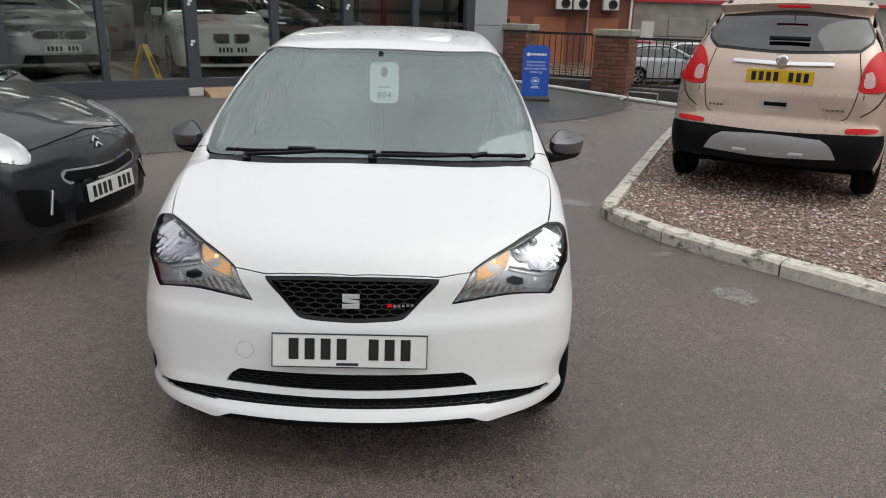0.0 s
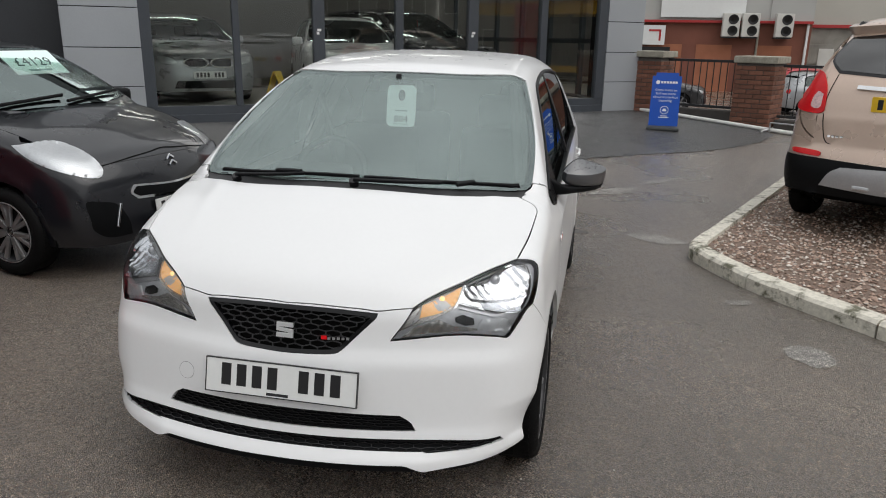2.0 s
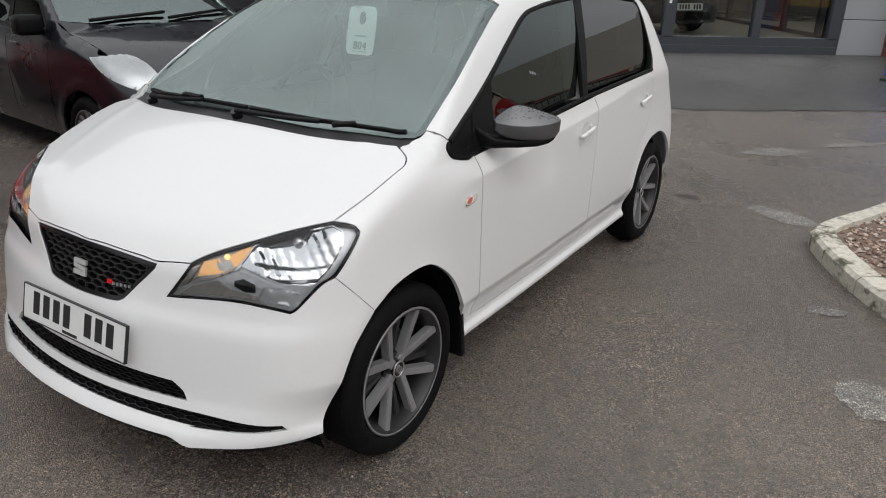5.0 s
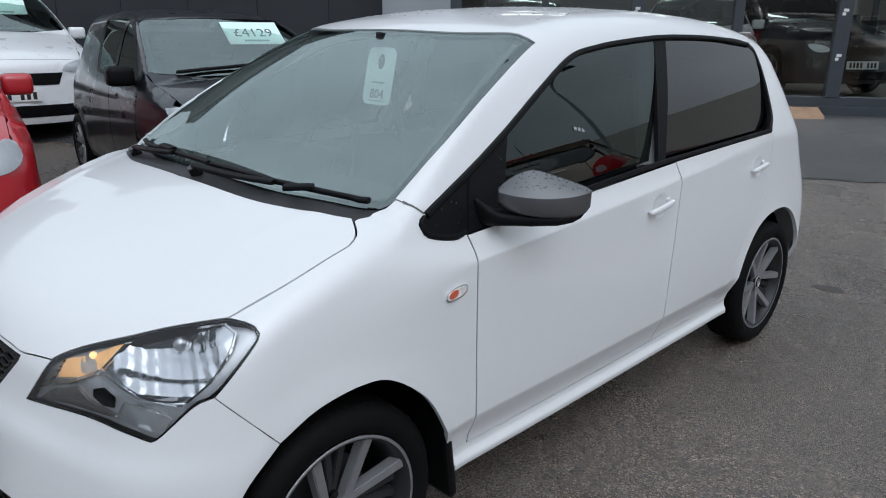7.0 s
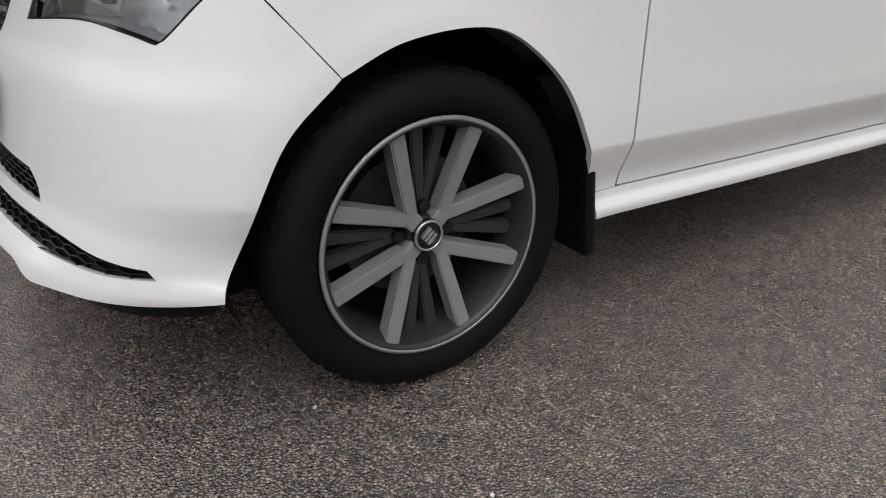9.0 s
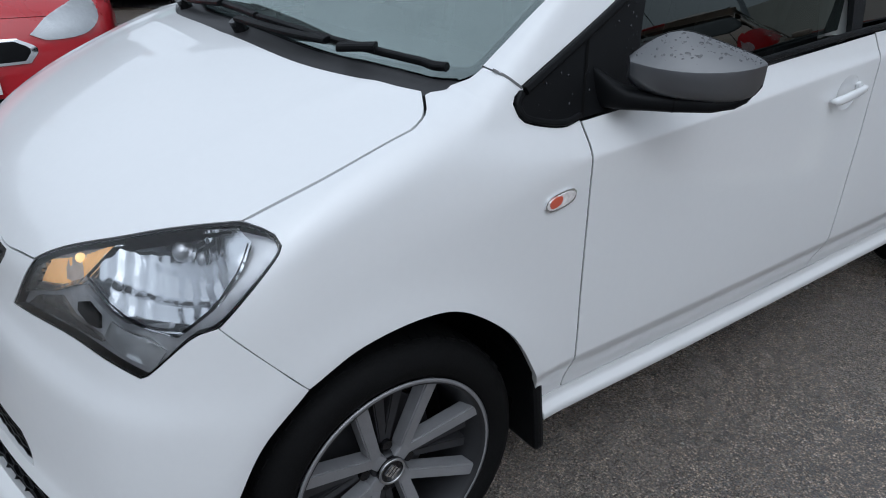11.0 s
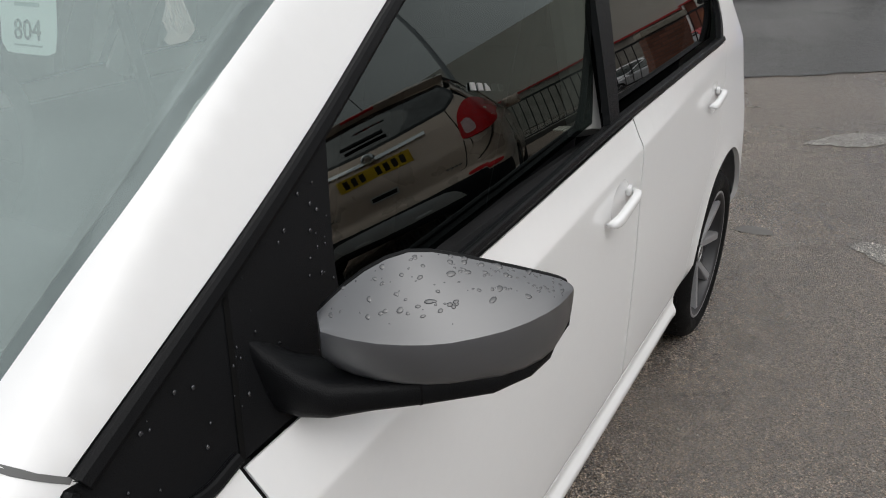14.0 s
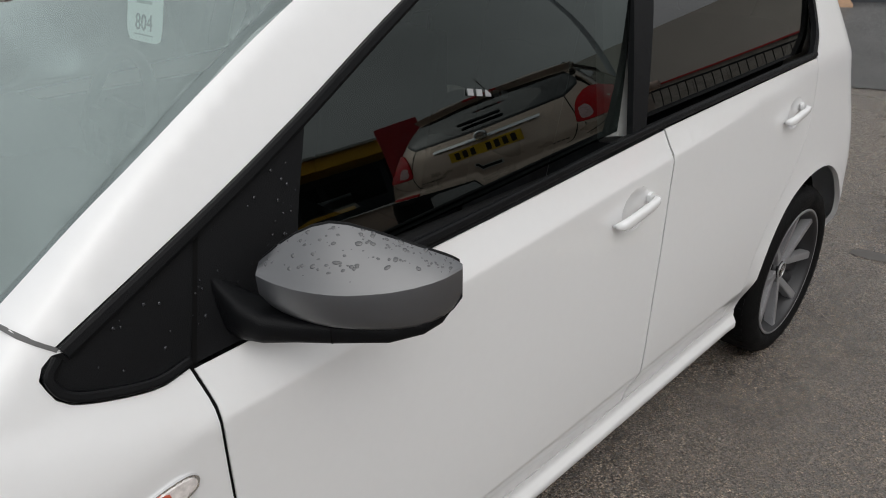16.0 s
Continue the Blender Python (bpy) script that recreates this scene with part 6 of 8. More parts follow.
    # dark cabin
    part("cabin_floor", boxed(-hw + 0.14, hw - 0.14, 0.5, L - 0.4, B.floor + 0.02, 0.3, 0.03), DARK, ob)
    part("engine_bay", boxed(-hw + 0.32, hw - 0.32, 0.32, cowl[1] - 0.1, 0.3, nose_low(B), 0.03), DARK, ob)
    part("dashboard", boxed(-hw + 0.17, hw - 0.17, cowl[1] + 0.12, cowl[1] + 0.55, belt - 0.3, belt - 0.03, 0.05), INTERIOR, ob)
    for x in (-0.37, 0.37):
        for y in (cowl[1] + 1.15, cowl[1] + 1.95):
            if y < L - 0.7:
                part("seat", seat_mesh(belt), INTERIOR, ob, m=pose(x, y, 0))
    return ob


def nose_low(B):
    return B.hood[1][1] - 0.12


def seat_mesh(belt):
    bm = bmesh.new()
    box(bm, -0.24, 0.24, -0.3, 0.22, 0.3, 0.52, 0.06)
    box(bm, -0.23, 0.23, -0.07, 0.07, 0.5, belt + 0.12, 0.06, pose(0, 0.26, 0, -14))
    box(bm, -0.12, 0.12, -0.05, 0.05, belt + 0.14, belt + 0.32, 0.045, pose(0, 0.25, 0, -12))
    return bm


def standing(x, y, heading, z=None, back=0.0):
    """The pose of a car whose nose (or, with back, a point that far behind it) is at x, y and which points along heading."""
    h = radians(heading)
    x, y = x + back * math.cos(h), y + back * math.sin(h)
    return pose(x, y, float(rise(x, y)) if z is None else z, 0, 0, heading + 90)


GREY_PAINT = paint("dark_grey_metallic", (0.008, 0.009, 0.0125), 0.15)
RED_PAINT = paint("red_car_paint", (0.42, 0.012, 0.02))
BRONZE_PAINT = paint("bronze_metallic", (0.56, 0.43, 0.35), 0.35)
PLAIN_WHITE = paint("plain_white_paint", (0.76, 0.77, 0.78))
SILVER_PAINT = paint("silver_metallic", (0.36, 0.37, 0.38), 0.5)
BLACK_PAINT = paint("black_car_paint", (0.012, 0.012, 0.014))
CITY = car_shape(3.44, 0.815, 1.465, 0.93, 0.70, 3.04, 0.285, 0.74, 0.92, 1.0, 1.62, 3.2)
CITY_WIN = loop_of([(1.2, 0.955), (1.9, 0.975), (2.32, 1.0)], [(2.32, 1.0), (2.42, 1.2), (2.44, 1.36)], [(2.44, 1.36), (2.1, 1.385), (1.83, 1.36), (1.55, 1.24), (1.2, 0.955)])
c1 = make_car("grey_city_car", "dark metallic grey city car with a sale card inside", CITY, GREY_PAINT, standing(-1.86, 2.46, -7.0), windows=CITY_WIN,
              lamps_uv=[[(0.96, 0.835), (0.758, 0.851), (0.62, 0.815), (0.53, 0.755), (0.492, 0.684), (0.529, 0.637), (0.675, 0.679), (0.837, 0.752)]],
              amber=[[(0.43, 0.26), (0.45, 0.36), (0.51, 0.465), (0.6, 0.495), (0.69, 0.5), (0.685, 0.4), (0.67, 0.32), (0.58, 0.265)]],
              grilles=[([[(-0.36, 0.475), (0, 0.455), (0.36, 0.475)], [(0.36, 0.475), (0.405, 0.52), (0.37, 0.567)], [(0.37, 0.567), (0, 0.541), (-0.37, 0.567)], [(-0.37, 0.567), (-0.405, 0.52), (-0.36, 0.475)]], CHROME, 0.006),
                       ([[(-0.345, 0.49), (0, 0.47), (0.345, 0.49)], [(0.345, 0.49), (0.385, 0.52), (0.355, 0.553)], [(0.355, 0.553), (0, 0.528), (-0.355, 0.553)], [(-0.355, 0.553), (-0.385, 0.52), (-0.345, 0.49)]], BLACK_PLASTIC, 0.009),
                       ([[(-0.34, 0.24), (0, 0.23), (0.34, 0.24)], [(0.34, 0.24), (0.35, 0.3), (0.31, 0.345)], [(0.31, 0.345), (-0.31, 0.345)], [(-0.31, 0.345), (-0.35, 0.3), (-0.34, 0.24)]], BLACK_PLASTIC, 0.004)],
              rims="cover", step=0.05, front_plate=0.398, mirrors="black", rims_r=0.195)
# two small chevrons, fog-lamp blades, bonnet line and wipers of the city car
for z0 in (0.655, 0.69):
    bm = bmesh.new()
    for sx in (-1, 1):
        box(bm, -0.002, 0.046, -0.006, 0.006, -0.006, 0.006, 0.002, Matrix.Diagonal((sx, 1, 1, 1)) @ pose(0, 0, 0, 0, 38))
    bmesh.ops.recalc_face_normals(bm, faces=bm.faces)
    q = CITY.place("nose", [(0.0, z0)])[0]
    part("front_badge", bm, CHROME, c1, "chrome chevron badge", m=pose(0, q[1] - 0.004, z0 + 0.02, -20))
line = loop_of([nz(CITY, -0.52, 0.70), nz(CITY, -0.3, 0.725), nz(CITY, -0.12, 0.74), nz(CITY, 0, 0.75), nz(CITY, 0.12, 0.74), nz(CITY, 0.3, 0.725), nz(CITY, 0.52, 0.70)], [nz(CITY, 0.52, 0.70), nz(CITY, 0.52, 0.705)], [nz(CITY, 0.52, 0.705), nz(CITY, 0.3, 0.731), nz(CITY, 0.12, 0.746), nz(CITY, 0, 0.756), nz(CITY, -0.12, 0.746), nz(CITY, -0.3, 0.731), nz(CITY, -0.52, 0.705)], [nz(CITY, -0.52, 0.705), nz(CITY, -0.52, 0.70)])
skin("bonnet_gap", CITY, "nose", line, DARK, c1, step=0.03, offset=0.0015, rim=0.0)
for sx in (-1, 1):
    q = CITY.place("nose", [nz(CITY, 0.52 * sx, 0.4)])[0]
    part("fog_blade", boxed(-0.008, 0.008, -0.008, 0.008, -0.075, 0.075, 0.004), CHROME, c1, m=pose(q[0], q[1] - 0.012, q[2], -4, -22 * sx))
for x0, x1 in ((-0.55, 0.02), (0.02, 0.6)):
    wb = bmesh.new()
    a3, b3 = (CITY.place("top", [(x0, 0.93 + 0.17 * x0 * x0)])[0], CITY.place("top", [(x1, 0.98 + 0.17 * x1 * x1)])[0])
    tube(wb, a3 + (0, 0, 0.025), b3 + (0, 0, 0.03), 0.012, 8)
    part("wiper", wb, BLACK_PLASTIC, c1)
red = make_car("red_hatchback", "red hatchback parked beside the white car", car_shape(3.9, 0.85, 1.5, 0.95, 0.8, 3.3, 0.3, 0.78, 1.0, 1.02, 1.75, 3.6), RED_PAINT, standing(-2.15, 0.1, -8.0),
               lamps=[[(0.42, 0.68), (0.5, 0.65), (0.66, 0.66), (0.76, 0.72), (0.77, 0.80), (0.68, 0.80), (0.52, 0.75)]],
               grilles=[([[(-0.4, 0.56), (0.4, 0.56)], [(0.4, 0.56), (0.44, 0.62), (0.36, 0.67)], [(0.36, 0.67), (0, 0.68), (-0.36, 0.67)], [(-0.36, 0.67), (-0.44, 0.62), (-0.4, 0.56)]], CHROME, 0.006),
                        ([[(-0.38, 0.572), (0.38, 0.572)], [(0.38, 0.572), (0.41, 0.62), (0.35, 0.658)], [(0.35, 0.658), (0, 0.667), (-0.35, 0.658)], [(-0.35, 0.658), (-0.41, 0.62), (-0.38, 0.572)]], BLACK_PLASTIC, 0.01),
                        ([[(-0.6, 0.28), (0.6, 0.28)], [(0.6, 0.28), (0.55, 0.42)], [(0.55, 0.42), (-0.55, 0.42)], [(-0.55, 0.42), (-0.6, 0.28)]], BLACK_PLASTIC, 0.004)])
white_suv = make_car("white_crossover", "white crossover with a sale card, parked behind the grey city car", car_shape(4.2, 0.88, 1.6, 1.03, 0.88, 3.45, 0.33, 0.88, 1.08, 1.12, 1.85, 3.85), PLAIN_WHITE, standing(-6.35, 1.9, -9.0),
                     lamps=[[(0.5, 0.74), (0.6, 0.72), (0.75, 0.76), (0.82, 0.84), (0.7, 0.84), (0.55, 0.8)]],
                     grilles=[([[(-0.45, 0.6), (0.45, 0.6)], [(0.45, 0.6), (0.5, 0.72)], [(0.5, 0.72), (-0.5, 0.72)], [(-0.5, 0.72), (-0.45, 0.6)]], BLACK_PLASTIC, 0.004), ([[(-0.75, 0.28), (0.75, 0.28)], [(0.75, 0.28), (0.72, 0.4)], [(0.72, 0.4), (-0.72, 0.4)], [(-0.72, 0.4), (-0.75, 0.28)]], BLACK_PLASTIC, 0.004)])


def price_card(parent, text, x, y, z, m):
    """A pale card with a price, leaning against the inside of a windscreen."""
    cd = thing("price_card", "pale mint price card propped inside the windscreen", "price card", m @ pose(x, y, z, -52))
    part("card", boxed(-0.23, 0.23, -0.003, 0.003, 0.0, 0.26, 0.0), TAG, cd)
    if text:
        words(text, 0.13, cd, 0.0, 0.09, mat("tag_ink", (0.04, 0.09, 0.08), 0.6), pose(0, -0.0035, 0))
    part("small_print", boxed(-0.1, 0.1, -0.0045, -0.003, 0.03, 0.05), mat("tag_print", (0.25, 0.4, 0.37), 0.6), cd)
    return cd


price_card(c1, "£4129", 0.22, 1.33, 1.2, c1.matrix_basis)
price_card(white_suv, "", 0.2, 1.5, 1.3, white_suv.matrix_basis)

# ---- the bronze crossover on the gravel ----
CROSS = car_shape(4.275, 0.885, 1.64, 1.06, 0.9, 3.455, 0.335, 0.92, 1.1, 1.12, 1.85, 3.78, lift=0.2)
CROSS.tail = [(0.2, 4.2), (0.32, 4.26), (0.5, 4.285), (0.62, 4.26), (0.7, 4.225), (0.9, 4.215), (1.1, 4.17), (1.3, 4.03), (1.52, 3.8), (1.75, 3.55)]
CROSS.tail_bow = 0.2
CROSS.retable()
cross = make_car("bronze_crossover", "bronze metallic compact crossover parked tail-first on the gravel bed", CROSS, BRONZE_PAINT, standing(3.12, 3.95, 61.0, 0.1, 4.215), tails=[], rims="five", front_plate=0.5, rear_plate=1.037, step=0.06, tint=PRIVACY_GLASS, tail_low=0.36)
for flip in (False, True):
    tl = np.array(rounded([(0.595, 1.06), (0.612, 1.145), (0.65, 1.215), (0.69, 1.25), (0.76, 1.24), (0.81, 1.13), (0.83, 1.0), (0.79, 0.955), (0.71, 0.94), (0.60, 0.95), (0.595, 1.06)], 6))[:-1]
    t = skin("tail_lamp", CROSS, "tail", tl, RED_LENS, cross, step=0.035, offset=0.014, rim=0.03, mirror=flip, label="large red tail lamp")
    cl = np.array(rounded([(0.618, 1.085), (0.66, 1.1), (0.69, 1.05), (0.69, 0.985), (0.625, 0.985), (0.618, 1.085)], 6))[:-1]
    skin("reversing_lens", CROSS, "tail", cl, mat("pale_red_lens", (0.62, 0.42, 0.42), 0.25, vary=0.25, scale=60), t, step=0.02, offset=0.017, rim=0.004, mirror=flip)
    fl = np.array(rounded([(0.56, 0.612), (0.66, 0.615), (0.77, 0.625), (0.775, 0.655), (0.66, 0.655), (0.56, 0.645), (0.56, 0.612)], 5))[:-1]
    skin("rear_reflector", CROSS, "tail", fl, RED_LENS, cross, step=0.03, offset=0.012, rim=0.01, mirror=flip)
RW = loop_of([(-0.55, 1.264), (0, 1.24), (0.55, 1.264)], [(0.55, 1.264), (0.63, 1.355), (0.56, 1.5)], [(0.56, 1.5), (0, 1.545), (-0.56, 1.5)], [(-0.56, 1.5), (-0.63, 1.355), (-0.55, 1.264)])
skin("rear_screen", CROSS, "tail", RW, glass("rear_screen_glass", (0.05, 0.06, 0.06), 2.0), cross, step=0.05, offset=0.006, rim=0.004)
skin("rear_screen_backing", CROSS, "tail", inset(restep(RW, 0.05), -0.02), GLOSS_BLACK, cross, step=0.05, offset=0.003, rim=0.003)
sp = loop_of([(-0.6, 1.54), (0, 1.565), (0.6, 1.54)], [(0.6, 1.54), (0.56, 1.6)], [(0.56, 1.6), (0, 1.625), (-0.56, 1.6)], [(-0.56, 1.6), (-0.6, 1.54)])
skin("roof_spoiler", CROSS, "tail", sp, BRONZE_PAINT, cross, step=0.05, offset=0.07, rim=0.09)
part("high_brake_lamp", boxed(-0.13, 0.13, -0.01, 0.01, -0.012, 0.012, 0.006), RED_LENS, cross, m=pose(0, 3.845, 1.598))
BL = loop_of([(-0.8, 0.33), (0, 0.32), (0.8, 0.33)], [(0.8, 0.33), (0.84, 0.5), (0.83, 0.605)], [(0.83, 0.605), (0.5, 0.6), (0, 0.59), (-0.5, 0.6), (-0.83, 0.605)], [(-0.83, 0.605), (-0.84, 0.5), (-0.8, 0.33)])
skin("rear_bumper", CROSS, "tail", BL, BLACK_PLASTIC, cross, step=0.05, offset=0.012, rim=0.02, label="black plastic rear bumper")
SK = loop_of([(-0.52, 0.4), (0, 0.38), (0.52, 0.4)], [(0.52, 0.4), (0.46, 0.5), (0.38, 0.55)], [(0.38, 0.55), (0, 0.565), (-0.38, 0.55)], [(-0.38, 0.55), (-0.46, 0.5), (-0.52, 0.4)])
skin("skid_plate", CROSS, "tail", SK, mat("grey_skid_plate", (0.38, 0.38, 0.39), 0.45, metal=0.4, vary=0.08), cross, step=0.04, offset=0.02, rim=0.02, label="grey skid plate")
for x in (-0.22, 0.0, 0.22):
    part("skid_rib", boxed(-0.06, 0.06, -0.012, 0.012, -0.016, 0.016, 0.008), SATIN, cross, m=pose(x, 4.285, 0.415, 8))
CS = loop_of([(-0.385, 1.132), (0, 1.122), (0.385, 1.132)], [(0.385, 1.132), (0.385, 1.157)], [(0.385, 1.157), (0, 1.149), (-0.385, 1.157)], [(-0.385, 1.157), (-0.385, 1.132)])
skin("chrome_strip", CROSS, "tail", CS, CHROME, cross, step=0.03, offset=0.022, rim=0.018)
v, f = lathe([(0.0, 0.012), (0.036, 0.012), (0.046, 0.008), (0.048, -0.004), (0.0, -0.004)], 28)
part("rear_badge", mesh_of("rear_badge", v, f, CHROME, True), CHROME, cross, "round chrome badge", m=pose(0, 4.205, 1.165, 0, 0, 90))
gap = loop_of([(-0.56, 1.24), (-0.6, 1.0), (-0.56, 0.75), (-0.48, 0.7)], [(-0.48, 0.7), (0, 0.69), (0.48, 0.7)], [(0.48, 0.7), (0.56, 0.75), (0.6, 1.0), (0.56, 1.24)], [(0.56, 1.24), (0.553, 1.24)], [(0.553, 1.24), (0.593, 1.0), (0.553, 0.755), (0.477, 0.707)], [(0.477, 0.707), (0, 0.697), (-0.477, 0.707)], [(-0.477, 0.707), (-0.553, 0.755), (-0.593, 1.0), (-0.553, 1.24)], [(-0.553, 1.24), (-0.56, 1.24)])
skin("tailgate_gap", CROSS, "tail", gap, DARK, cross, step=0.05, offset=0.0015, rim=0.0)
RC = loop_of([(-0.1, 0.785), (0.1, 0.785)], [(0.1, 0.785), (0.1, 0.842)], [(0.1, 0.842), (-0.1, 0.842)], [(-0.1, 0.842), (-0.1, 0.785)])
skin("boot_handle", CROSS, "tail", RC, SATIN, cross, step=0.03, offset=0.006, rim=0.006)
skin("boot_handle_recess", CROSS, "tail", inset(restep(RC, 0.03), 0.012), DARK, cross, step=0.03, offset=0.008, rim=0.0)
for x0, x1, z in ((-0.52, -0.3, 0.79), (0.36, 0.54, 0.775)):
    bm = bmesh.new()
    n = 6
    for i in range(n):
        a = x0 + (x1 - x0) * i / n
        box(bm, a, a + (x1 - x0) / n * 0.7, -0.003, 0.003, -0.008, 0.008)
    q = CROSS.place("tail", [((x0 + x1) / 2, z)])[0]
    part("model_badge", bm, CHROME, cross, m=pose(0, q[1] + 0.004, z, 4))
wp = bmesh.new()
box(wp, -0.16, 0.16, -0.012, 0.012, -0.016, 0.016, 0.008)
part("rear_wiper", wp, BLACK_PLASTIC, cross, m=pose(-0.02, 4.045, 1.34, 35))
ex = bmesh.new()
tube(ex, (0, 0, 0), (0, 0.14, 0.0), 0.035, 18, cap=False)
part("exhaust_tip", ex, CHROME, cross, m=pose(0.6, 4.1, 0.3) @ Matrix.Diagonal((1.3, 1, 0.8, 1)))
for s in (-1, 1):
    rb = bmesh.new()
    tube(rb, (s * 0.58, 2.0, 1.63), (s * 0.57, 3.5, 1.63), 0.018, 10)
    tube(rb, (s * 0.58, 2.0, 1.63), (s * 0.58, 1.9, 1.58), 0.018, 10)
    tube(rb, (s * 0.57, 3.5, 1.63), (s * 0.56, 3.62, 1.57), 0.018, 10)
    part("roof_rail", rb, BLACK_PLASTIC, cross)
ae = bmesh.new()
tube(ae, (0, 3.55, 1.61), (0, 3.75, 1.82), 0.004, 6)
part("aerial", ae, BLACK_PLASTIC, cross)

# ---- kerb and gravel bed ----
def worn(name, top, grime, scale, share, rough=0.75):
    """Paint worn through in patches to what lies beneath."""
    m = mat(name, top, rough, vary=0.25, scale=scale * 3, bump=0.8, bump_scale=45)
    t = m.node_tree
    b = t.nodes["Principled BSDF"]
    src = b.inputs["Base Color"].links[0].from_socket
    tc, n, r, mx = (t.nodes.new("ShaderNode" + k) for k in ("TexCoord", "TexNoise", "MapRange", "Mix"))
    n.inputs["Scale"].default_value, n.inputs["Detail"].default_value, n.inputs["Roughness"].default_value = scale, 8.0, 0.7
    r.inputs["From Min"].default_value, r.inputs["From Max"].default_value = share - 0.04, share + 0.06
    mx.data_type = "RGBA"
    mx.inputs["B"].default_value = (*grime, 1)
    t.links.new(tc.outputs["Object"], n.inputs["Vector"])
    t.links.new(n.outputs["Fac"], r.inputs["Value"])
    t.links.new(r.outputs[0], mx.inputs["Factor"])
    t.links.new(src, mx.inputs["A"])
    t.links.new(mx.outputs["Result"], b.inputs["Base Color"])
    return m


KERB_PAINT = worn("worn_white_kerb", (0.62, 0.59, 0.51), (0.13, 0.125, 0.085), 7.0, 0.56)
GRAVEL = mat("gravel_stones", (0.19, 0.135, 0.105), 0.7, vary=0.5, scale=60, bump=0.8, bump_scale=120)
KERB_LINE = rounded([(4.9, 10.05), (3.9, 8.45), (3.05, 6.75), (2.35, 5.2), (1.84, 4.05), (1.665, 3.62), (1.72, 3.35), (2.02, 2.8), (2.52, 2.2), (2.93, 1.72), (3.5, 1.1), (4.3, 0.3), (5.4, -0.8)], 30)


def walk_line(pts, step):
    """Even steps along a line of points."""
    p = np.array(pts)
    d = np.r_[0, np.cumsum(np.linalg.norm(np.diff(p, axis=0), axis=1))]
    t = np.arange(0, d[-1], step)
    return np.c_[np.interp(t, d, p[:, 0]), np.interp(t, d, p[:, 1])]


kerb = thing("kerb", "chipped kerb of stones with worn white paint and moss", "kerb", kind="structure")
kp = walk_line(KERB_LINE, 0.1)
rnd = random.Random(4)
i = 0
while i < len(kp) - 10:
    j = i + 9
    near_tip = 2.3 > np.linalg.norm(kp[i] - (1.9, 3.4))
    j = i + (4 if np.linalg.norm(kp[i] - (1.7, 3.5)) < 0.5 else 9)
    seg = kp[i : j + 1]
    bm = bmesh.new()
    rings = []
    w, h = 0.125, 0.1
    for k, q in enumerate(seg):
        d = seg[min(k + 1, len(seg) - 1)] - seg[max(k - 1, 0)]
        d = d / np.linalg.norm(d)
        n = np.array((-d[1], d[0]))
        z = float(rise(*q))
        along = 0.006 if k == 0 else (-0.006 if k == len(seg) - 1 else 0)
        c = q + d * along
        jit = rnd.uniform(-0.004, 0.004)
        prof = [(0, -0.03), (0, h - 0.02 + jit), (0.02, h + jit), (w, h + 0.004), (w, -0.03)]
        rings.append([bm.verts.new((*(c + n * o), z + zz)) for o, zz in prof])
    for a, b in zip(rings, rings[1:]):
        for k in range(4):
            bm.faces.new((a[k], b[k], b[k + 1], a[k + 1]))
    bm.faces.new(rings[0])
    bm.faces.new(rings[-1][::-1])
    bmesh.ops.recalc_face_normals(bm, faces=bm.faces)
    part("kerb_stone", bm, KERB_PAINT, kerb)
    i = j
bed_edge = np.array([q for q in KERB_LINE])
far = [(8.5, -2.0), (12.0, 1.0), (12.0, 8.0), (7.5, 10.5)]
loop = restep(np.vstack([bed_edge, np.array(far)]), 0.4)
uv, tri = flat_mesh(loop, [], 0.35)
z = rise(uv[:, 0], uv[:, 1]) + 0.075
tagged(new("gravel_bed", mesh_of("gravel_bed", np.c_[uv, z], [t if np.cross(uv[t[1]] - uv[t[0]], uv[t[2]] - uv[t[0]]) > 0 else t[::-1] for t in tri], GRAVEL, True)), "raised bed of wet reddish-brown gravel", "gravel bed", kind="structure")


def pebble_field(name, label, count, inside, region, size, lift, material, seed):
    """Many low-sided stones in one mesh."""
    r = np.random.RandomState(seed)
    base = np.array([(1, 0, 0), (0.3, 0.95, 0), (-0.8, 0.6, 0), (-0.8, -0.6, 0), (0.3, -0.95, 0), (0.1, 0.05, 0.75), (0.0, 0.0, -0.6)])
    fs = [(0, 1, 5), (1, 2, 5), (2, 3, 5), (3, 4, 5), (4, 0, 5), (1, 0, 6), (2, 1, 6), (3, 2, 6), (4, 3, 6), (0, 4, 6)]
    p = np.c_[r.uniform(region[0], region[1], count * 3), r.uniform(region[2], region[3], count * 3)]
    p = p[inside(p)][:count]
    v, f = [], []
    for k, q in enumerate(p):
        a, s = r.uniform(0, 6.3), size * r.uniform(0.6, 1.5)
        c, sn = math.cos(a), math.sin(a)
        b = base * (s, s * r.uniform(0.6, 0.95), s * r.uniform(0.5, 0.9)) + r.normal(0, s * 0.12, base.shape)
        x = b[:, 0] * c - b[:, 1] * sn + q[0]
        y = b[:, 0] * sn + b[:, 1] * c + q[1]
        zz = b[:, 2] + lift + float(rise(*q)) + s * 0.1
        v += list(zip(x, y, zz))
        f += [tuple(i + 7 * k for i in t) for t in fs]
    return tagged(new(name, mesh_of(name, v, f, material)), label, "gravel", kind="stuff")


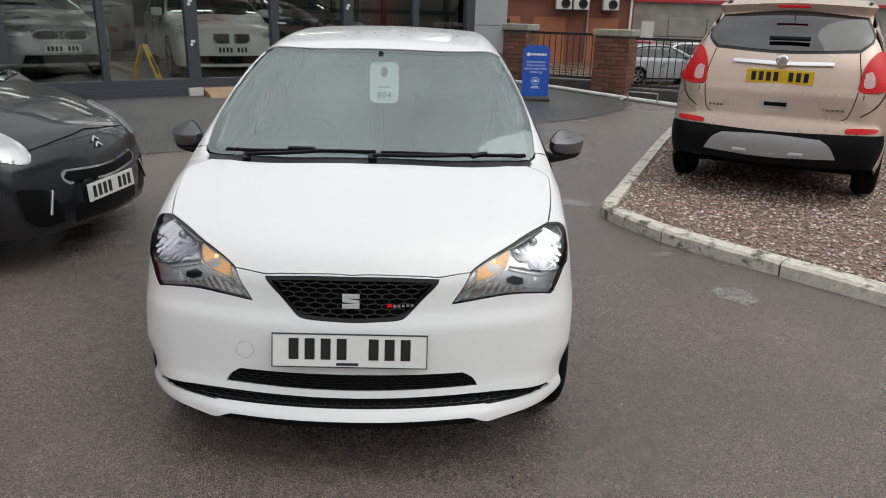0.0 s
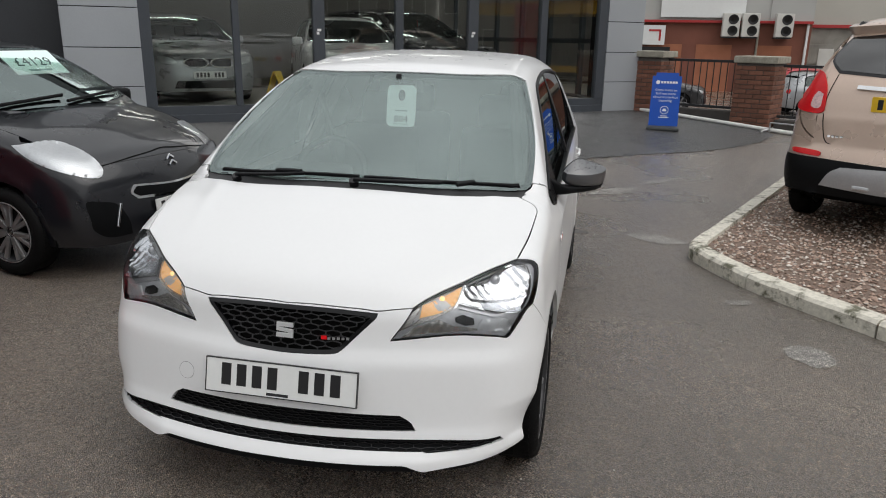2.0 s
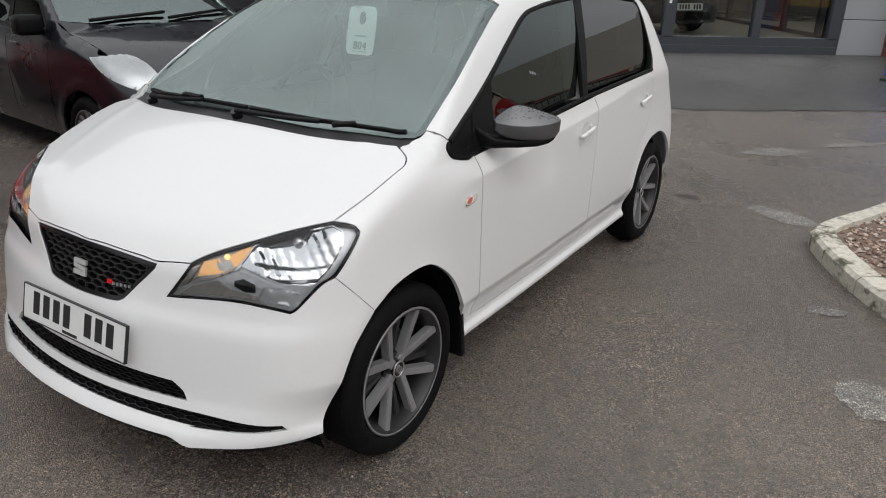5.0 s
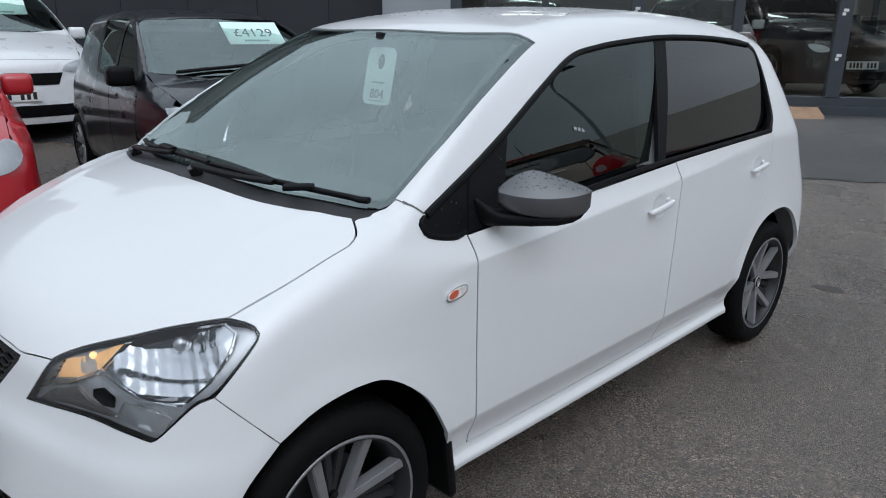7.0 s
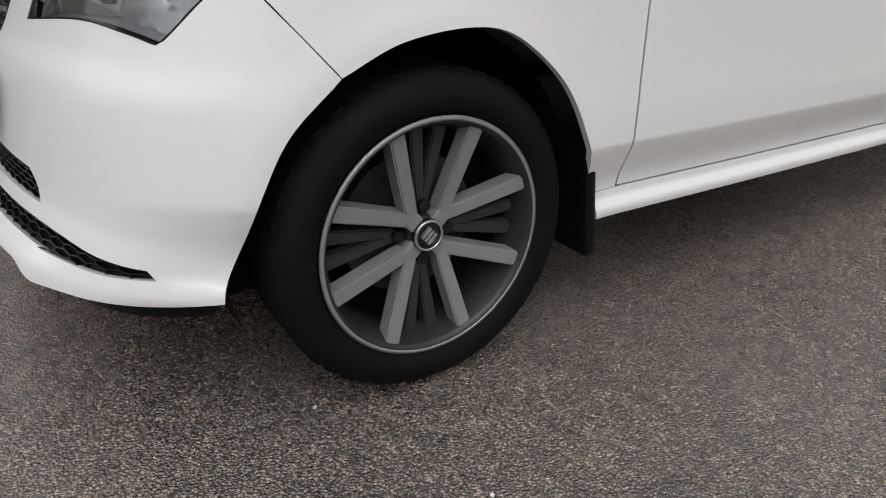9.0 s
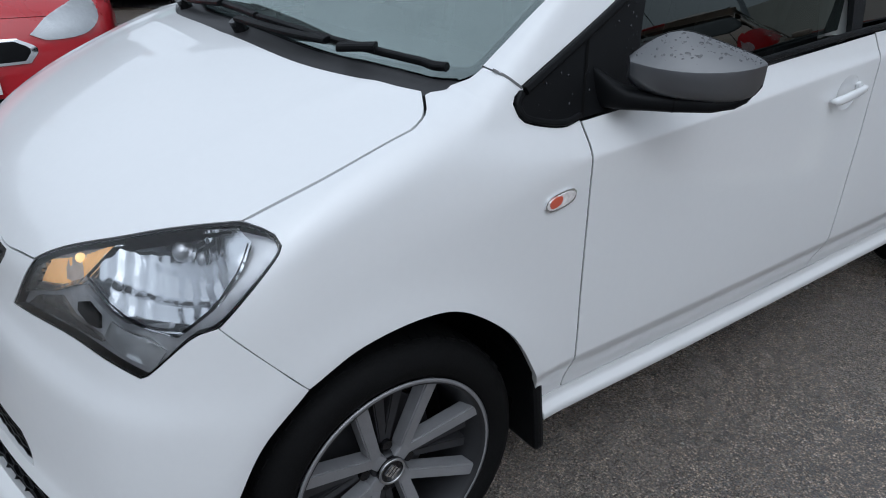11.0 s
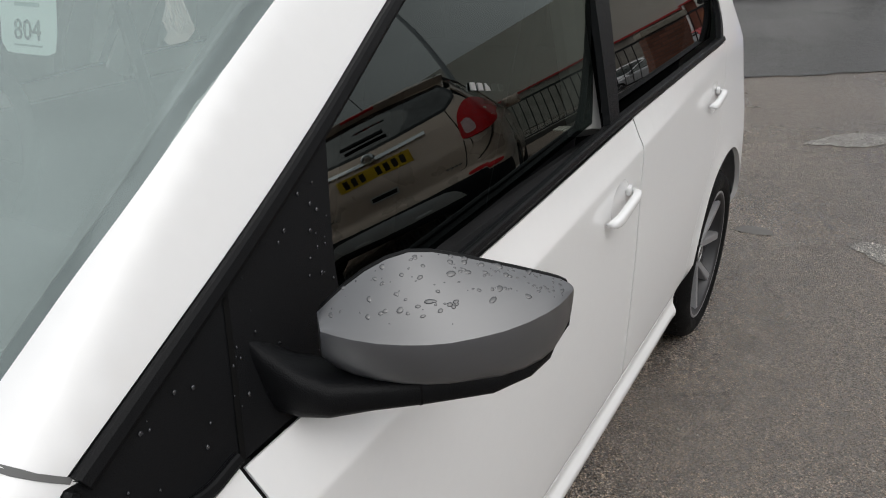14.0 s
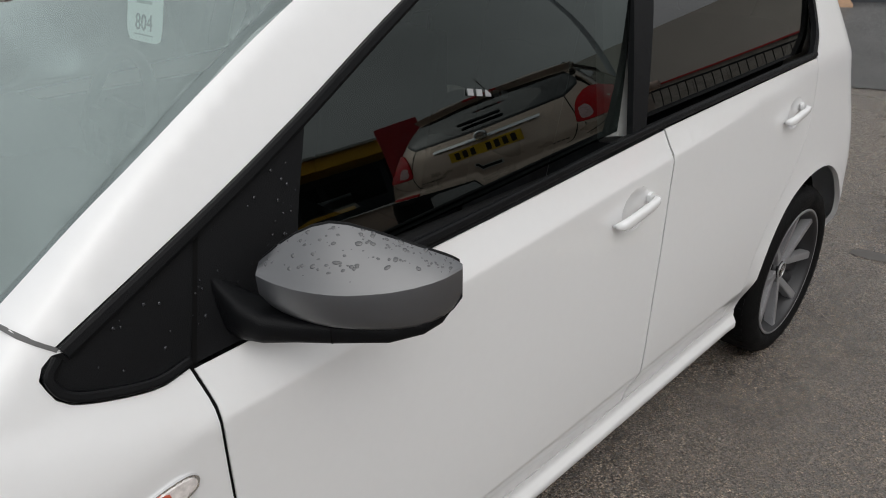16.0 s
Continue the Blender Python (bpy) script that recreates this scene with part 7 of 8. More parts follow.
def island_mat(name, ramp, rough):
    m = bpy.data.materials.new(name)
    m.use_nodes = True
    t = m.node_tree
    g = t.nodes.new("ShaderNodeNewGeometry")
    cr = t.nodes.new("ShaderNodeValToRGB")
    while len(cr.color_ramp.elements) < len(ramp):
        cr.color_ramp.elements.new(0.5)
    for e, (p, c) in zip(cr.color_ramp.elements, ramp):
        e.position, e.color = p, (*c, 1)
    t.links.new(g.outputs["Random Per Island"], cr.inputs[0])
    t.links.new(cr.outputs[0], t.nodes["Principled BSDF"].inputs["Base Color"])
    t.nodes["Principled BSDF"].inputs["Roughness"].default_value = rough
    return m


PEBBLES = island_mat("mixed_pebbles", [(0.0, (0.11, 0.07, 0.05)), (0.3, (0.3, 0.19, 0.14)), (0.6, (0.47, 0.345, 0.27)), (0.85, (0.4, 0.36, 0.31)), (1.0, (0.78, 0.72, 0.66))], 0.45)
near_bed = inset(restep(np.vstack([bed_edge, np.array(far)]), 0.3), 0.02)
bed_area = 0.5 * np.sum(near_bed[:, 0] * np.roll(near_bed[:, 1], -1) - np.roll(near_bed[:, 0], -1) * near_bed[:, 1])
pebble_field("gravel", "loose wet reddish and grey gravel stones", 36000, lambda p: within_loop(p, near_bed) & far_from(p, near_bed, 0.1), (1.6, 7.0, -0.5, 8.0), 0.0125, 0.08, PEBBLES, 7)
GRIT = island_mat("pale_grit", [(0.0, (0.2, 0.19, 0.17)), (0.7, (0.4, 0.38, 0.35)), (1.0, (0.75, 0.73, 0.7))], 0.7)
pebble_field("grit", "scattered pale grit on the asphalt", 500, lambda p: ~within_loop(p, near_bed), (-4, 5, -3, 8), 0.004, 0.0, GRIT, 3)


# ---- dark tarmac apron and stains ----
def sheet(name, label, loop, material, lift, step=0.4, category="pavement"):
    loop = np.asarray(loop, float)
    uv, tri = flat_mesh(loop, [], step)
    z = rise(uv[:, 0], uv[:, 1]) + lift
    f = [t if np.cross(uv[t[1]] - uv[t[0]], uv[t[2]] - uv[t[0]]) > 0 else t[::-1] for t in tri]
    return tagged(new(name, mesh_of(name, np.c_[uv, z], f, material, True)), label, category, kind="structure")


rr = random.Random(9)
ragged = []
line = walk_line(rounded([(-14.0, -3.2), (-6.0, 2.42), (-2.7, 4.77), (-0.26, 6.33), (0.32, 6.68), (1.5, 7.6), (2.1, 8.02), (2.7, 8.6), (3.2, 9.3), (3.6, 10.2)], 12), 0.12)
for q in line:
    ragged.append((q[0] + rr.uniform(-0.02, 0.02), q[1] + rr.uniform(-0.02, 0.02)))
sheet("tarmac_apron", "newer dark tarmac apron with a ragged edge before the showroom", ragged + [(3.2, 11.2), (1.55, 12.0), (-5.2, 7.1), (-12.0, 2.2)], TARMAC, 0.006)
STAIN = asphalt("pale_worn_asphalt", (0.5, 0.47, 0.43), (0.3, 0.55))
PUDDLE = mat("shallow_puddle", (0.06, 0.054, 0.05), 0.3, spec=0.5, vary=0.2, scale=3)


def blot(cx, cy, rx, ry, turn, seed, n=26):
    r = random.Random(seed)
    k = [r.uniform(0.55, 1.2) for _ in range(n)]
    k = [(k[i - 1] + k[i] + k[(i + 1) % n]) / 3 for i in range(n)]
    c, s = math.cos(turn), math.sin(turn)
    return [(cx + (rx * k[i] * math.cos(a) * c - ry * k[i] * math.sin(a) * s), cy + (rx * k[i] * math.cos(a) * s + ry * k[i] * math.sin(a) * c)) for i, a in ((i, 2 * math.pi * i / n) for i in range(n))]


for i, (cx, cy, rx, ry, tn) in enumerate([(1.43, 3.95, 0.26, 0.12, -0.3), (1.12, 5.5, 0.4, 0.11, 0.7), (1.62, 6.15, 0.34, 0.07, 0.8), (1.85, 2.6, 0.1, 0.06, 0.3), (2.1, 1.85, 0.12, 0.16, 0.3)]):
    sheet("asphalt_stain", "pale worn stain on the asphalt", blot(cx, cy, rx, ry, tn, i + 20), STAIN, 0.003, 0.15)
for i, (cx, cy, rx, ry, tn) in enumerate([(0.83, 3.95, 0.09, 0.05, 0.2)]):
    sheet("puddle", "small shallow puddle on the asphalt", blot(cx, cy, rx, ry, tn, i + 40), PUDDLE, 0.003, 0.1)

# ---- showroom ----
A0, DU, DN = Vector((-5.15, 6.97, 0.0)), Vector((0.8078, 0.5895, 0.0)), Vector((0.5895, -0.8078, 0.0))
FAC = Matrix(((DU.x, DN.x, 0, A0.x), (DU.y, DN.y, 0, A0.y), (0, 0, 1, 0), (0, 0, 0, 1)))  # x along the front, y outwards
FLIP = FAC @ Matrix.Diagonal((1, -1, 1, 1))
PANEL = mat("light_grey_cladding", (0.36, 0.38, 0.4), 0.38, metal=0.25, vary=0.05, scale=2, rough_vary=0.08)
FRAME_GREY = mat("anthracite_frame", (0.045, 0.052, 0.062), 0.4, vary=0.12, scale=6)
PANE = glass("showroom_glass", (0.9, 0.93, 0.91), 1.55)
DARK_WALL = mat("dark_grey_cladding", (0.03, 0.033, 0.038), 0.4, vary=0.15, scale=2)
FLOOR_TILE = mat("showroom_floor", (0.42, 0.4, 0.36), 0.3, vary=0.1, scale=3)
INNER_WALL = mat("showroom_inner_wall", (0.16, 0.15, 0.14), 0.7, vary=0.15, scale=1)
WOOD = mat("bare_timber", (0.32, 0.2, 0.12), 0.7, vary=0.3, scale=9, bump=0.4, bump_scale=90)


def fbox(u0, u1, o0, o1, z0, z1, bevel=0.0):
    """A box in the showroom's own directions: along its front, outwards, up."""
    return boxed(u0, u1, o0, o1, z0, z1, bevel, FAC)


shop = thing("showroom", "glazed car showroom with grey cladding panels and dark frames", "building", kind="structure")
Z0 = 0.3
for u0, u1 in ((-0.93, 0.0), (7.5, 8.26)):
    part("pier_core", fbox(u0 + 0.02, u1 - 0.02, -0.5, -0.02, Z0, 5.0), DARK, shop)
    zz = 0.35
    while zz < 4.8:
        z1 = min(zz + 0.508, 0.86) if zz < 0.5 else zz + 0.508
        part("cladding_panel", fbox(u0, u1, -0.02, 0.02, zz + 0.006, z1 - 0.006, 0.003), PANEL, shop)
        part("cladding_return", fbox(u1 - 0.015 if u0 > 0 else u0 - 0.005, u1 + 0.005 if u0 > 0 else u0 + 0.015, -0.5, -0.022, zz + 0.006, z1 - 0.006), PANEL, shop)
        zz = z1
part("dark_bay", fbox(-8.0, -0.95, -0.9, -0.7, Z0, 5.0), DARK_WALL, shop, "dark grey clad wall bay")
for u in np.arange(-7.4, -1.0, 1.1):
    part("dark_panel", fbox(u, u + 1.09, -0.7, -0.68, Z0 + 0.1, 5.0, 0.004), DARK_WALL, shop)
part("plinth", fbox(0.0, 7.5, -0.14, 0.02, 0.3, 0.465, 0.004), FRAME_GREY, shop)
part("bottom_rail", fbox(0.0, 7.5, -0.1, 0.0, 0.465, 0.585, 0.004), FRAME_GREY, shop)
for u, w in ((0.07, 0.15), (1.25, 0.09), (2.43, 0.17), (3.68, 0.12), (4.93, 0.17), (6.23, 0.12), (7.41, 0.17)):
    part("mullion", fbox(u - w / 2, u + w / 2, -0.1, 0.012, 0.58, 5.0, 0.004), FRAME_GREY, shop)
part("transom", fbox(0.0, 7.5, -0.09, 0.008, 2.75, 2.85, 0.003), FRAME_GREY, shop)
us = [0.145, 1.205, 1.295, 2.345, 2.515, 3.62, 3.74, 4.845, 5.015, 6.17, 6.29, 7.325]
for a, b in zip(us[::2], us[1::2]):
    part("pane", fbox(a, b, -0.056, -0.05, 0.585, 5.0), PANE, shop, "large clear shop pane").visible_shadow = False
part("interior_floor", fbox(-0.9, 8.2, -9.0, -0.14, 0.3, 0.45), FLOOR_TILE, shop)
part("interior_back_wall", fbox(-0.9, 8.2, -9.2, -9.0, 0.3, 5.0), INNER_WALL, shop)
part("interior_side_wall", fbox(-0.95, -0.8, -9.0, -0.5, 0.3, 5.0), INNER_WALL, shop)
part("interior_ceiling", fbox(-0.9, 8.2, -9.0, -0.1, 4.4, 4.5), mat("showroom_ceiling", (0.3, 0.29, 0.28), 0.8, vary=0.05), shop)
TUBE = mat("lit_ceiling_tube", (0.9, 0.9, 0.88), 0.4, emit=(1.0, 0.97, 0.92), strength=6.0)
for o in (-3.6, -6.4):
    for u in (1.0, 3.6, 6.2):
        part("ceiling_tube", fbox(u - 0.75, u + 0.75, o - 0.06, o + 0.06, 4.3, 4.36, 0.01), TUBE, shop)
part("roof_slab", fbox(-8.0, 8.3, -9.2, 0.05, 5.0, 5.35), DARK_WALL, shop)
# glazed right flank of the showroom
for k in range(7):
    o = -0.5 - k * 1.2
    part("flank_mullion", fbox(8.12, 8.22, o - 0.09, o, 0.45, 5.0), FRAME_GREY, shop)
    part("flank_pane", fbox(8.165, 8.17, o - 1.2, o - 0.09, 0.45, 5.0), PANE, shop).visible_shadow = False
for zz in (0.42, 1.5, 2.75):
    part("flank_rail", fbox(8.12, 8.22, -9.0, -0.5, zz, zz + 0.09), FRAME_GREY, shop)
# handles and small white stickers
for u in (2.43, 4.93):
    for zz in (1.08, 1.62):
        part("sticker", fbox(u - 0.03, u + 0.03, 0.0125, 0.0135, zz, zz + 0.035), PLATE_WHITE, shop)
        part("sticker", fbox(u - 0.04, u, 0.0125, 0.0135, zz - 0.045, zz - 0.008), PLATE_WHITE, shop)
dh = bmesh.new()
box(dh, 3.7, 3.84, 0.03, 0.05, 1.34, 1.365, 0.006, FAC)
box(dh, 3.7, 3.72, 0.01, 0.05, 1.34, 1.365, 0.004, FAC)
part("door_lever", dh, SATIN, shop)
part("step_block", fbox(2.3, 2.5, 0.022, 0.1, 0.35, 0.46, 0.006), mat("pale_block", (0.5, 0.48, 0.45), 0.8, vary=0.2), shop)
board = thing("timber_ramp", "weathered timber board laid as a doorstep ramp", "ramp")
rb = bmesh.new()
pts = [(2.52, 0.02, 0.33), (4.78, 0.02, 0.33), (4.78, 0.34, 0.33), (2.52, 0.34, 0.33), (2.52, 0.02, 0.455), (4.78, 0.02, 0.455), (4.78, 0.3, 0.37), (2.52, 0.3, 0.37)]
vv = [rb.verts.new(FAC @ Vector(p)) for p in pts]
for q in ((0, 1, 2, 3), (4, 7, 6, 5), (0, 4, 5, 1), (1, 5, 6, 2), (2, 6, 7, 3), (3, 7, 4, 0)):
    rb.faces.new([vv[k] for k in q])
bmesh.ops.recalc_face_normals(rb, faces=rb.faces)
part("plank", rb, WOOD, board)
# yellow wet-floor sign inside
YELLOW = mat("yellow_plastic", (0.75, 0.5, 0.02), 0.4, vary=0.08)
wf = thing("wet_floor_sign", "yellow folding wet-floor sign behind the glass", "sign")
for s in (-1, 1):
    part("board", boxed(-0.15, 0.15, -0.008, 0.008, 0.0, 0.62, 0.01, FAC @ pose(1.86, -0.38, 0.45, 0, 0, -62) @ pose(0, 0.21 * s, 0, s * 18.5)), YELLOW, wf)
    part("symbol", boxed(-0.06, 0.06, -0.002, 0.002, 0.2, 0.44, 0.0, FAC @ pose(1.86, -0.38, 0.45, 0, 0, -62) @ pose(0, 0.21 * s, 0, s * 18.5) @ pose(0, 0.0095 * s, 0)), INK, wf)

# ---- pavement sign ----
BLUE = mat("blue_sign", (0.006, 0.08, 0.46), 0.4, coat=0.1, vary=0.05)
SIGN_WHITE = mat("sign_white", (0.8, 0.82, 0.85), 0.5)
sg = thing("pavement_sign", "blue swing pavement sign with white lettering on a dark base", "sign", pose(1.86, 9.78, float(rise(1.86, 9.78)), 0, 0, -4))
bm = bmesh.new()
box(bm, -0.215, 0.215, -0.012, 0.012, 0.06, 0.86)
bmesh.ops.bevel(bm, geom=[e for e in bm.edges if abs(e.verts[0].co.y - e.verts[1].co.y) > 0.01 and e.verts[0].co.z > 0.5], offset=0.05, segments=5, affect="EDGES")
part("panel", bm, BLUE, sg, m=pose(0, 0, 0, -6))
part("base", boxed(-0.24, 0.24, -0.17, 0.17, 0.0, 0.05, 0.02), mat("sign_base", (0.05, 0.055, 0.055), 0.6, vary=0.2), sg)


TILTM = pose(0, 0, 0, -6) @ pose(0, -0.0135, 0)
for k, t in enumerate(("Come inside to", "find out more", "about worry-free", "motoring")):
    words(t, 0.052, sg, 0.0, 0.585 - k * 0.053, SIGN_WHITE, TILTM)
mk = bmesh.new()
tube(mk, (-0.13, 0.001, 0.715), (-0.13, -0.001, 0.715), 0.03, 20)
for k in range(6):
    box(mk, -0.085 + k * 0.042, -0.053 + k * 0.042, -0.001, 0.001, 0.7, 0.733)
part("maker_mark", mk, SIGN_WHITE, sg, m=TILTM)
ic = bmesh.new()
for k in range(24):
    a, b = 2 * math.pi * k / 24, 2 * math.pi * (k + 1) / 24
    q = [ic.verts.new((r * math.cos(t), 0, 0.3 + r * math.sin(t))) for r, t in ((0.055, a), (0.055, b), (0.063, b), (0.063, a))]
    ic.faces.new(q)
box(ic, -0.03, 0.03, -0.001, 0.001, 0.282, 0.303)
box(ic, -0.022, 0.022, -0.001, 0.001, 0.303, 0.322)
part("car_symbol", ic, SIGN_WHITE, sg, m=TILTM)
sl = bmesh.new()
for zz, w in ((0.205, 0.05), (0.183, 0.075)):
    box(sl, -w, w, -0.0008, 0.0008, zz, zz + 0.011)
part("small_print", sl, SIGN_WHITE, sg, m=TILTM)

# ---- boundary wall, railings ----
BRICK = mat("red_brown_brick", (0.17, 0.072, 0.045), 0.8, vary=0.35, scale=18, bump=0.5, bump_scale=140, piece=0.3)
MORTAR = mat("brick_mortar", (0.09, 0.08, 0.072), 0.9, vary=0.2, scale=20)
COPING = mat("mossy_coping", (0.3, 0.28, 0.23), 0.85, vary=0.4, scale=9, bump=0.5, bump_scale=60)
RAILING = mat("black_railing", (0.015, 0.016, 0.018), 0.45, vary=0.2, scale=20)
CONCRETE = mat("stained_concrete", (0.27, 0.255, 0.225), 0.85, vary=0.4, scale=1.6, bump=0.3, bump_scale=30)
brick_me = {}


def pier(x, y, turn, w, top):
    """A brick pier with recessed joints and a worn coping stone."""
    z0 = float(rise(x, y)) - 0.02
    p = thing("brick_pier", "red-brown brick gate pier with a mossy coping stone", "pier", pose(x, y, z0, 0, 0, turn), "brick piers")
    h = top - z0 - 0.11
    part("mortar_core", boxed(-w / 2 + 0.012, w / 2 - 0.012, -w / 2 + 0.012, w / 2 - 0.012, 0, h), MORTAR, p)
    part("coping", boxed(-w / 2 - 0.035, w / 2 + 0.035, -w / 2 - 0.035, w / 2 + 0.035, h, h + 0.11, 0.018), COPING, p)
    n = int(h / 0.075)
    for r in range(n):
        for side in range(4):
            if side == 2:
                continue
            c = -w / 2 + (0.0 if r % 2 else 0.1125) * 0
            cuts = [-w / 2]
            q = -w / 2 + (0.215 if (r + side) % 2 else 0.1025)
            while q < w / 2 - 0.06:
                cuts.append(q)
                q += 0.225
            cuts.append(w / 2)
            for a, b in zip(cuts, cuts[1:]):
                L = round(b - a - 0.01, 3)
                if L < 0.04:
                    continue
                key = ("brick", L)
                if key not in brick_me:
                    bm = bmesh.new()
                    box(bm, -L / 2, L / 2, -0.05, 0.05, -0.0325, 0.0325)
                    bmesh.ops.bevel(bm, geom=[e for e in bm.edges if e.verts[0].co.y < 0 and e.verts[1].co.y < 0], offset=0.005, segments=1, affect="EDGES")
                    me = bpy.data.meshes.new("brick")
                    bm.to_mesh(me)
                    bm.free()
                    me.materials.append(BRICK)
                    brick_me[key] = me
                part("brick", brick_me[key], BRICK, p, m=pose(0, 0, r * 0.075 + 0.04, 0, 0, 90 * side) @ pose((a + b) / 2, -w / 2 + 0.05 + rnd.uniform(-0.003, 0.003), 0))
    return p


FD = Vector((0.883, -0.469, 0))
FT = -28.0
pier(1.76, 11.95, FT, 0.56, 1.40)
pier(3.42, 11.05, FT, 0.62, 1.36)
pier(7.6, 8.9, FT, 0.62, 1.3)


def railing(a, b, top, low):
    a, b = Vector((*a, 0)), Vector((*b, 0))
    d = (b - a).normalized()
    r = thing("railing", "black steel railing with upright bars on a low kerb wall", "railing", group="railings")
    for zz in (top, low):
        bm = bmesh.new()
        n = Vector((-d.y, d.x, 0)) * 0.02
        q = Matrix(((d.x, -d.y, 0, a.x), (d.y, d.x, 0, a.y), (0, 0, 1, 0), (0, 0, 0, 1)))
        box(bm, 0, (b - a).length, -0.02, 0.02, zz - 0.022, zz + 0.022, 0.003, q)
        part("rail", bm, RAILING, r)
    bm = bmesh.new()
    tube(bm, (0, 0, low), (0, 0, top), 0.0085, 8)
    me = bpy.data.meshes.new("upright")
    bm.to_mesh(me)
    bm.free()
    me.materials.append(RAILING)
    n = int((b - a).length / 0.115)
    for k in range(1, n):
        q = a + (b - a) * k / n
        part("upright", me, RAILING, r, m=pose(q.x, q.y, 0))
    w = bmesh.new()
    q = Matrix(((d.x, -d.y, 0, a.x), (d.y, d.x, 0, a.y), (0, 0, 1, 0), (0, 0, 0, 1)))
    box(w, 0, (b - a).length, -0.12, 0.12, -0.6, low - 0.05, 0.01, q)
    part("low_wall", w, mat("dark_kerb_wall", (0.06, 0.055, 0.05), 0.8, vary=0.3, scale=6), r)
    return r


railing((2.02, 11.8), (3.14, 11.2), 1.26, 0.5)
railing((3.72, 10.88), (7.3, 9.05), 1.22, 0.42)
wp = thing("white_pipe", "white plastic pipe lying along the yard edge", "pipe")
bm = bmesh.new()
for a, b in zip([(1.6, 11.75), (2.45, 11.15), (3.55, 10.3)], [(2.45, 11.15), (3.55, 10.3), (4.35, 9.75)]):
    tube(bm, (*a, float(rise(*a)) + 0.035), (*b, float(rise(*b)) + 0.035), 0.032, 12)
part("pipe_run", bm, mat("white_plastic_pipe", (0.7, 0.7, 0.67), 0.5, vary=0.15, scale=8), wp)
br = thing("pipe_bracket", "grey steel hoop bracket over the pipe", "bracket")
bm = bmesh.new()
zb = float(rise(3.7, 10.15))
tube(bm, (3.5, 10.22, zb), (3.5, 10.22, zb + 0.17), 0.012)
tube(bm, (3.5, 10.22, zb + 0.17), (3.92, 9.92, zb + 0.17), 0.012)
tube(bm, (3.92, 9.92, zb + 0.17), (3.92, 9.92, zb), 0.012)
tube(bm, (3.36, 10.2, zb + 0.02), (3.5, 10.32, zb + 0.06), 0.03)
part("hoop", bm, SATIN, br)

# ---- beyond the boundary ----
wall_y = 38.0
BRICKWALL = mat("far_red_brick", (0.2, 0.075, 0.05), 0.85, vary=0.22, scale=1.2, bump=0.3, bump_scale=20)
GREY_SHEET = mat("pale_sheet_cladding", (0.42, 0.42, 0.4), 0.6, vary=0.08, scale=0.8)
ORANGE_BRICK = mat("orange_infill_brick", (0.34, 0.13, 0.07), 0.85, vary=0.18, scale=2)
RED_TRIM = mat("red_fascia", (0.4, 0.03, 0.03), 0.5, vary=0.1)
unit = thing("brick_unit", "red brick industrial unit with pale sheet cladding above", "building", kind="structure")
part("wall", boxed(-12, 10.6, wall_y, wall_y + 0.4, -1.2, 2.5), BRICKWALL, unit)
part("upper_cladding", boxed(-12, 10.6, wall_y - 0.15, wall_y + 0.4, 2.62, 8.0), GREY_SHEET, unit)
for k in range(12):
    part("cladding_rib", boxed(-9 + k * 1.6, -8.94 + k * 1.6, wall_y - 0.2, wall_y - 0.15, 2.62, 8.0), GREY_SHEET, unit)
part("fascia", boxed(-12, 10.6, wall_y - 0.25, wall_y, 2.5, 2.62), RED_TRIM, unit)
for x0, x1 in ((2.9, 4.6), (5.3, 7.0), (8.2, 9.8)):
    part("infill_panel", boxed(x0, x1, wall_y - 0.03, wall_y, -0.9, 1.45), ORANGE_BRICK, unit)
part("drainpipe", boxed(10.35, 10.47, wall_y - 0.14, wall_y - 0.02, -1.0, 2.5, 0.03), PLATE_WHITE, unit)
part("drainpipe", boxed(8.1, 8.2, wall_y - 0.14, wall_y - 0.02, -1.0, 6.5, 0.03), COPING, unit)
part("sign_board", boxed(2.3, 3.7, wall_y - 0.3, wall_y - 0.25, 1.4, 2.35), PLATE_WHITE, unit, "white board with a red mark")
part("sign_mark", boxed(2.9, 3.5, wall_y - 0.31, wall_y - 0.3, 2.05, 2.15), RED_TRIM, unit)
part("sign_mark", boxed(3.4, 3.5, wall_y - 0.31, wall_y - 0.3, 1.6, 2.1), RED_TRIM, unit)
part("name_board", boxed(2.2, 4.0, wall_y - 0.3, wall_y - 0.25, 1.0, 1.3), INK, unit)
part("roller_signs", boxed(3.4, 7.4, wall_y - 0.32, wall_y - 0.26, 2.75, 4.6), PLATE_WHITE, unit, "pale advertising board")
AC_WHITE = mat("off_white_casing", (0.6, 0.59, 0.55), 0.5, vary=0.1, scale=3)
for x0 in (6.35, 7.25, 8.8):
    ac = thing("air_conditioner", "off-white outdoor air-conditioning unit with two fans", "air conditioner", group="air conditioners on the brick wall")
    part("casing", boxed(x0, x0 + 0.8, wall_y - 0.75, wall_y - 0.35, 1.85, 2.95, 0.03), AC_WHITE, ac)
    for zz in (2.13, 2.66):
        v, f = lathe([(0.0, 0.0), (0.2, 0.0), (0.23, 0.02), (0.24, -0.02), (0.0, -0.02)], 24)
        part("fan_grille", mesh_of("fan_grille", v, f, INK, True), INK, ac, m=pose(x0 + 0.48, wall_y - 0.76, zz, 0, 0, -90))
    part("wall_bracket", boxed(x0 + 0.05, x0 + 0.75, wall_y - 0.7, wall_y, 1.78, 1.85), RAILING, ac)
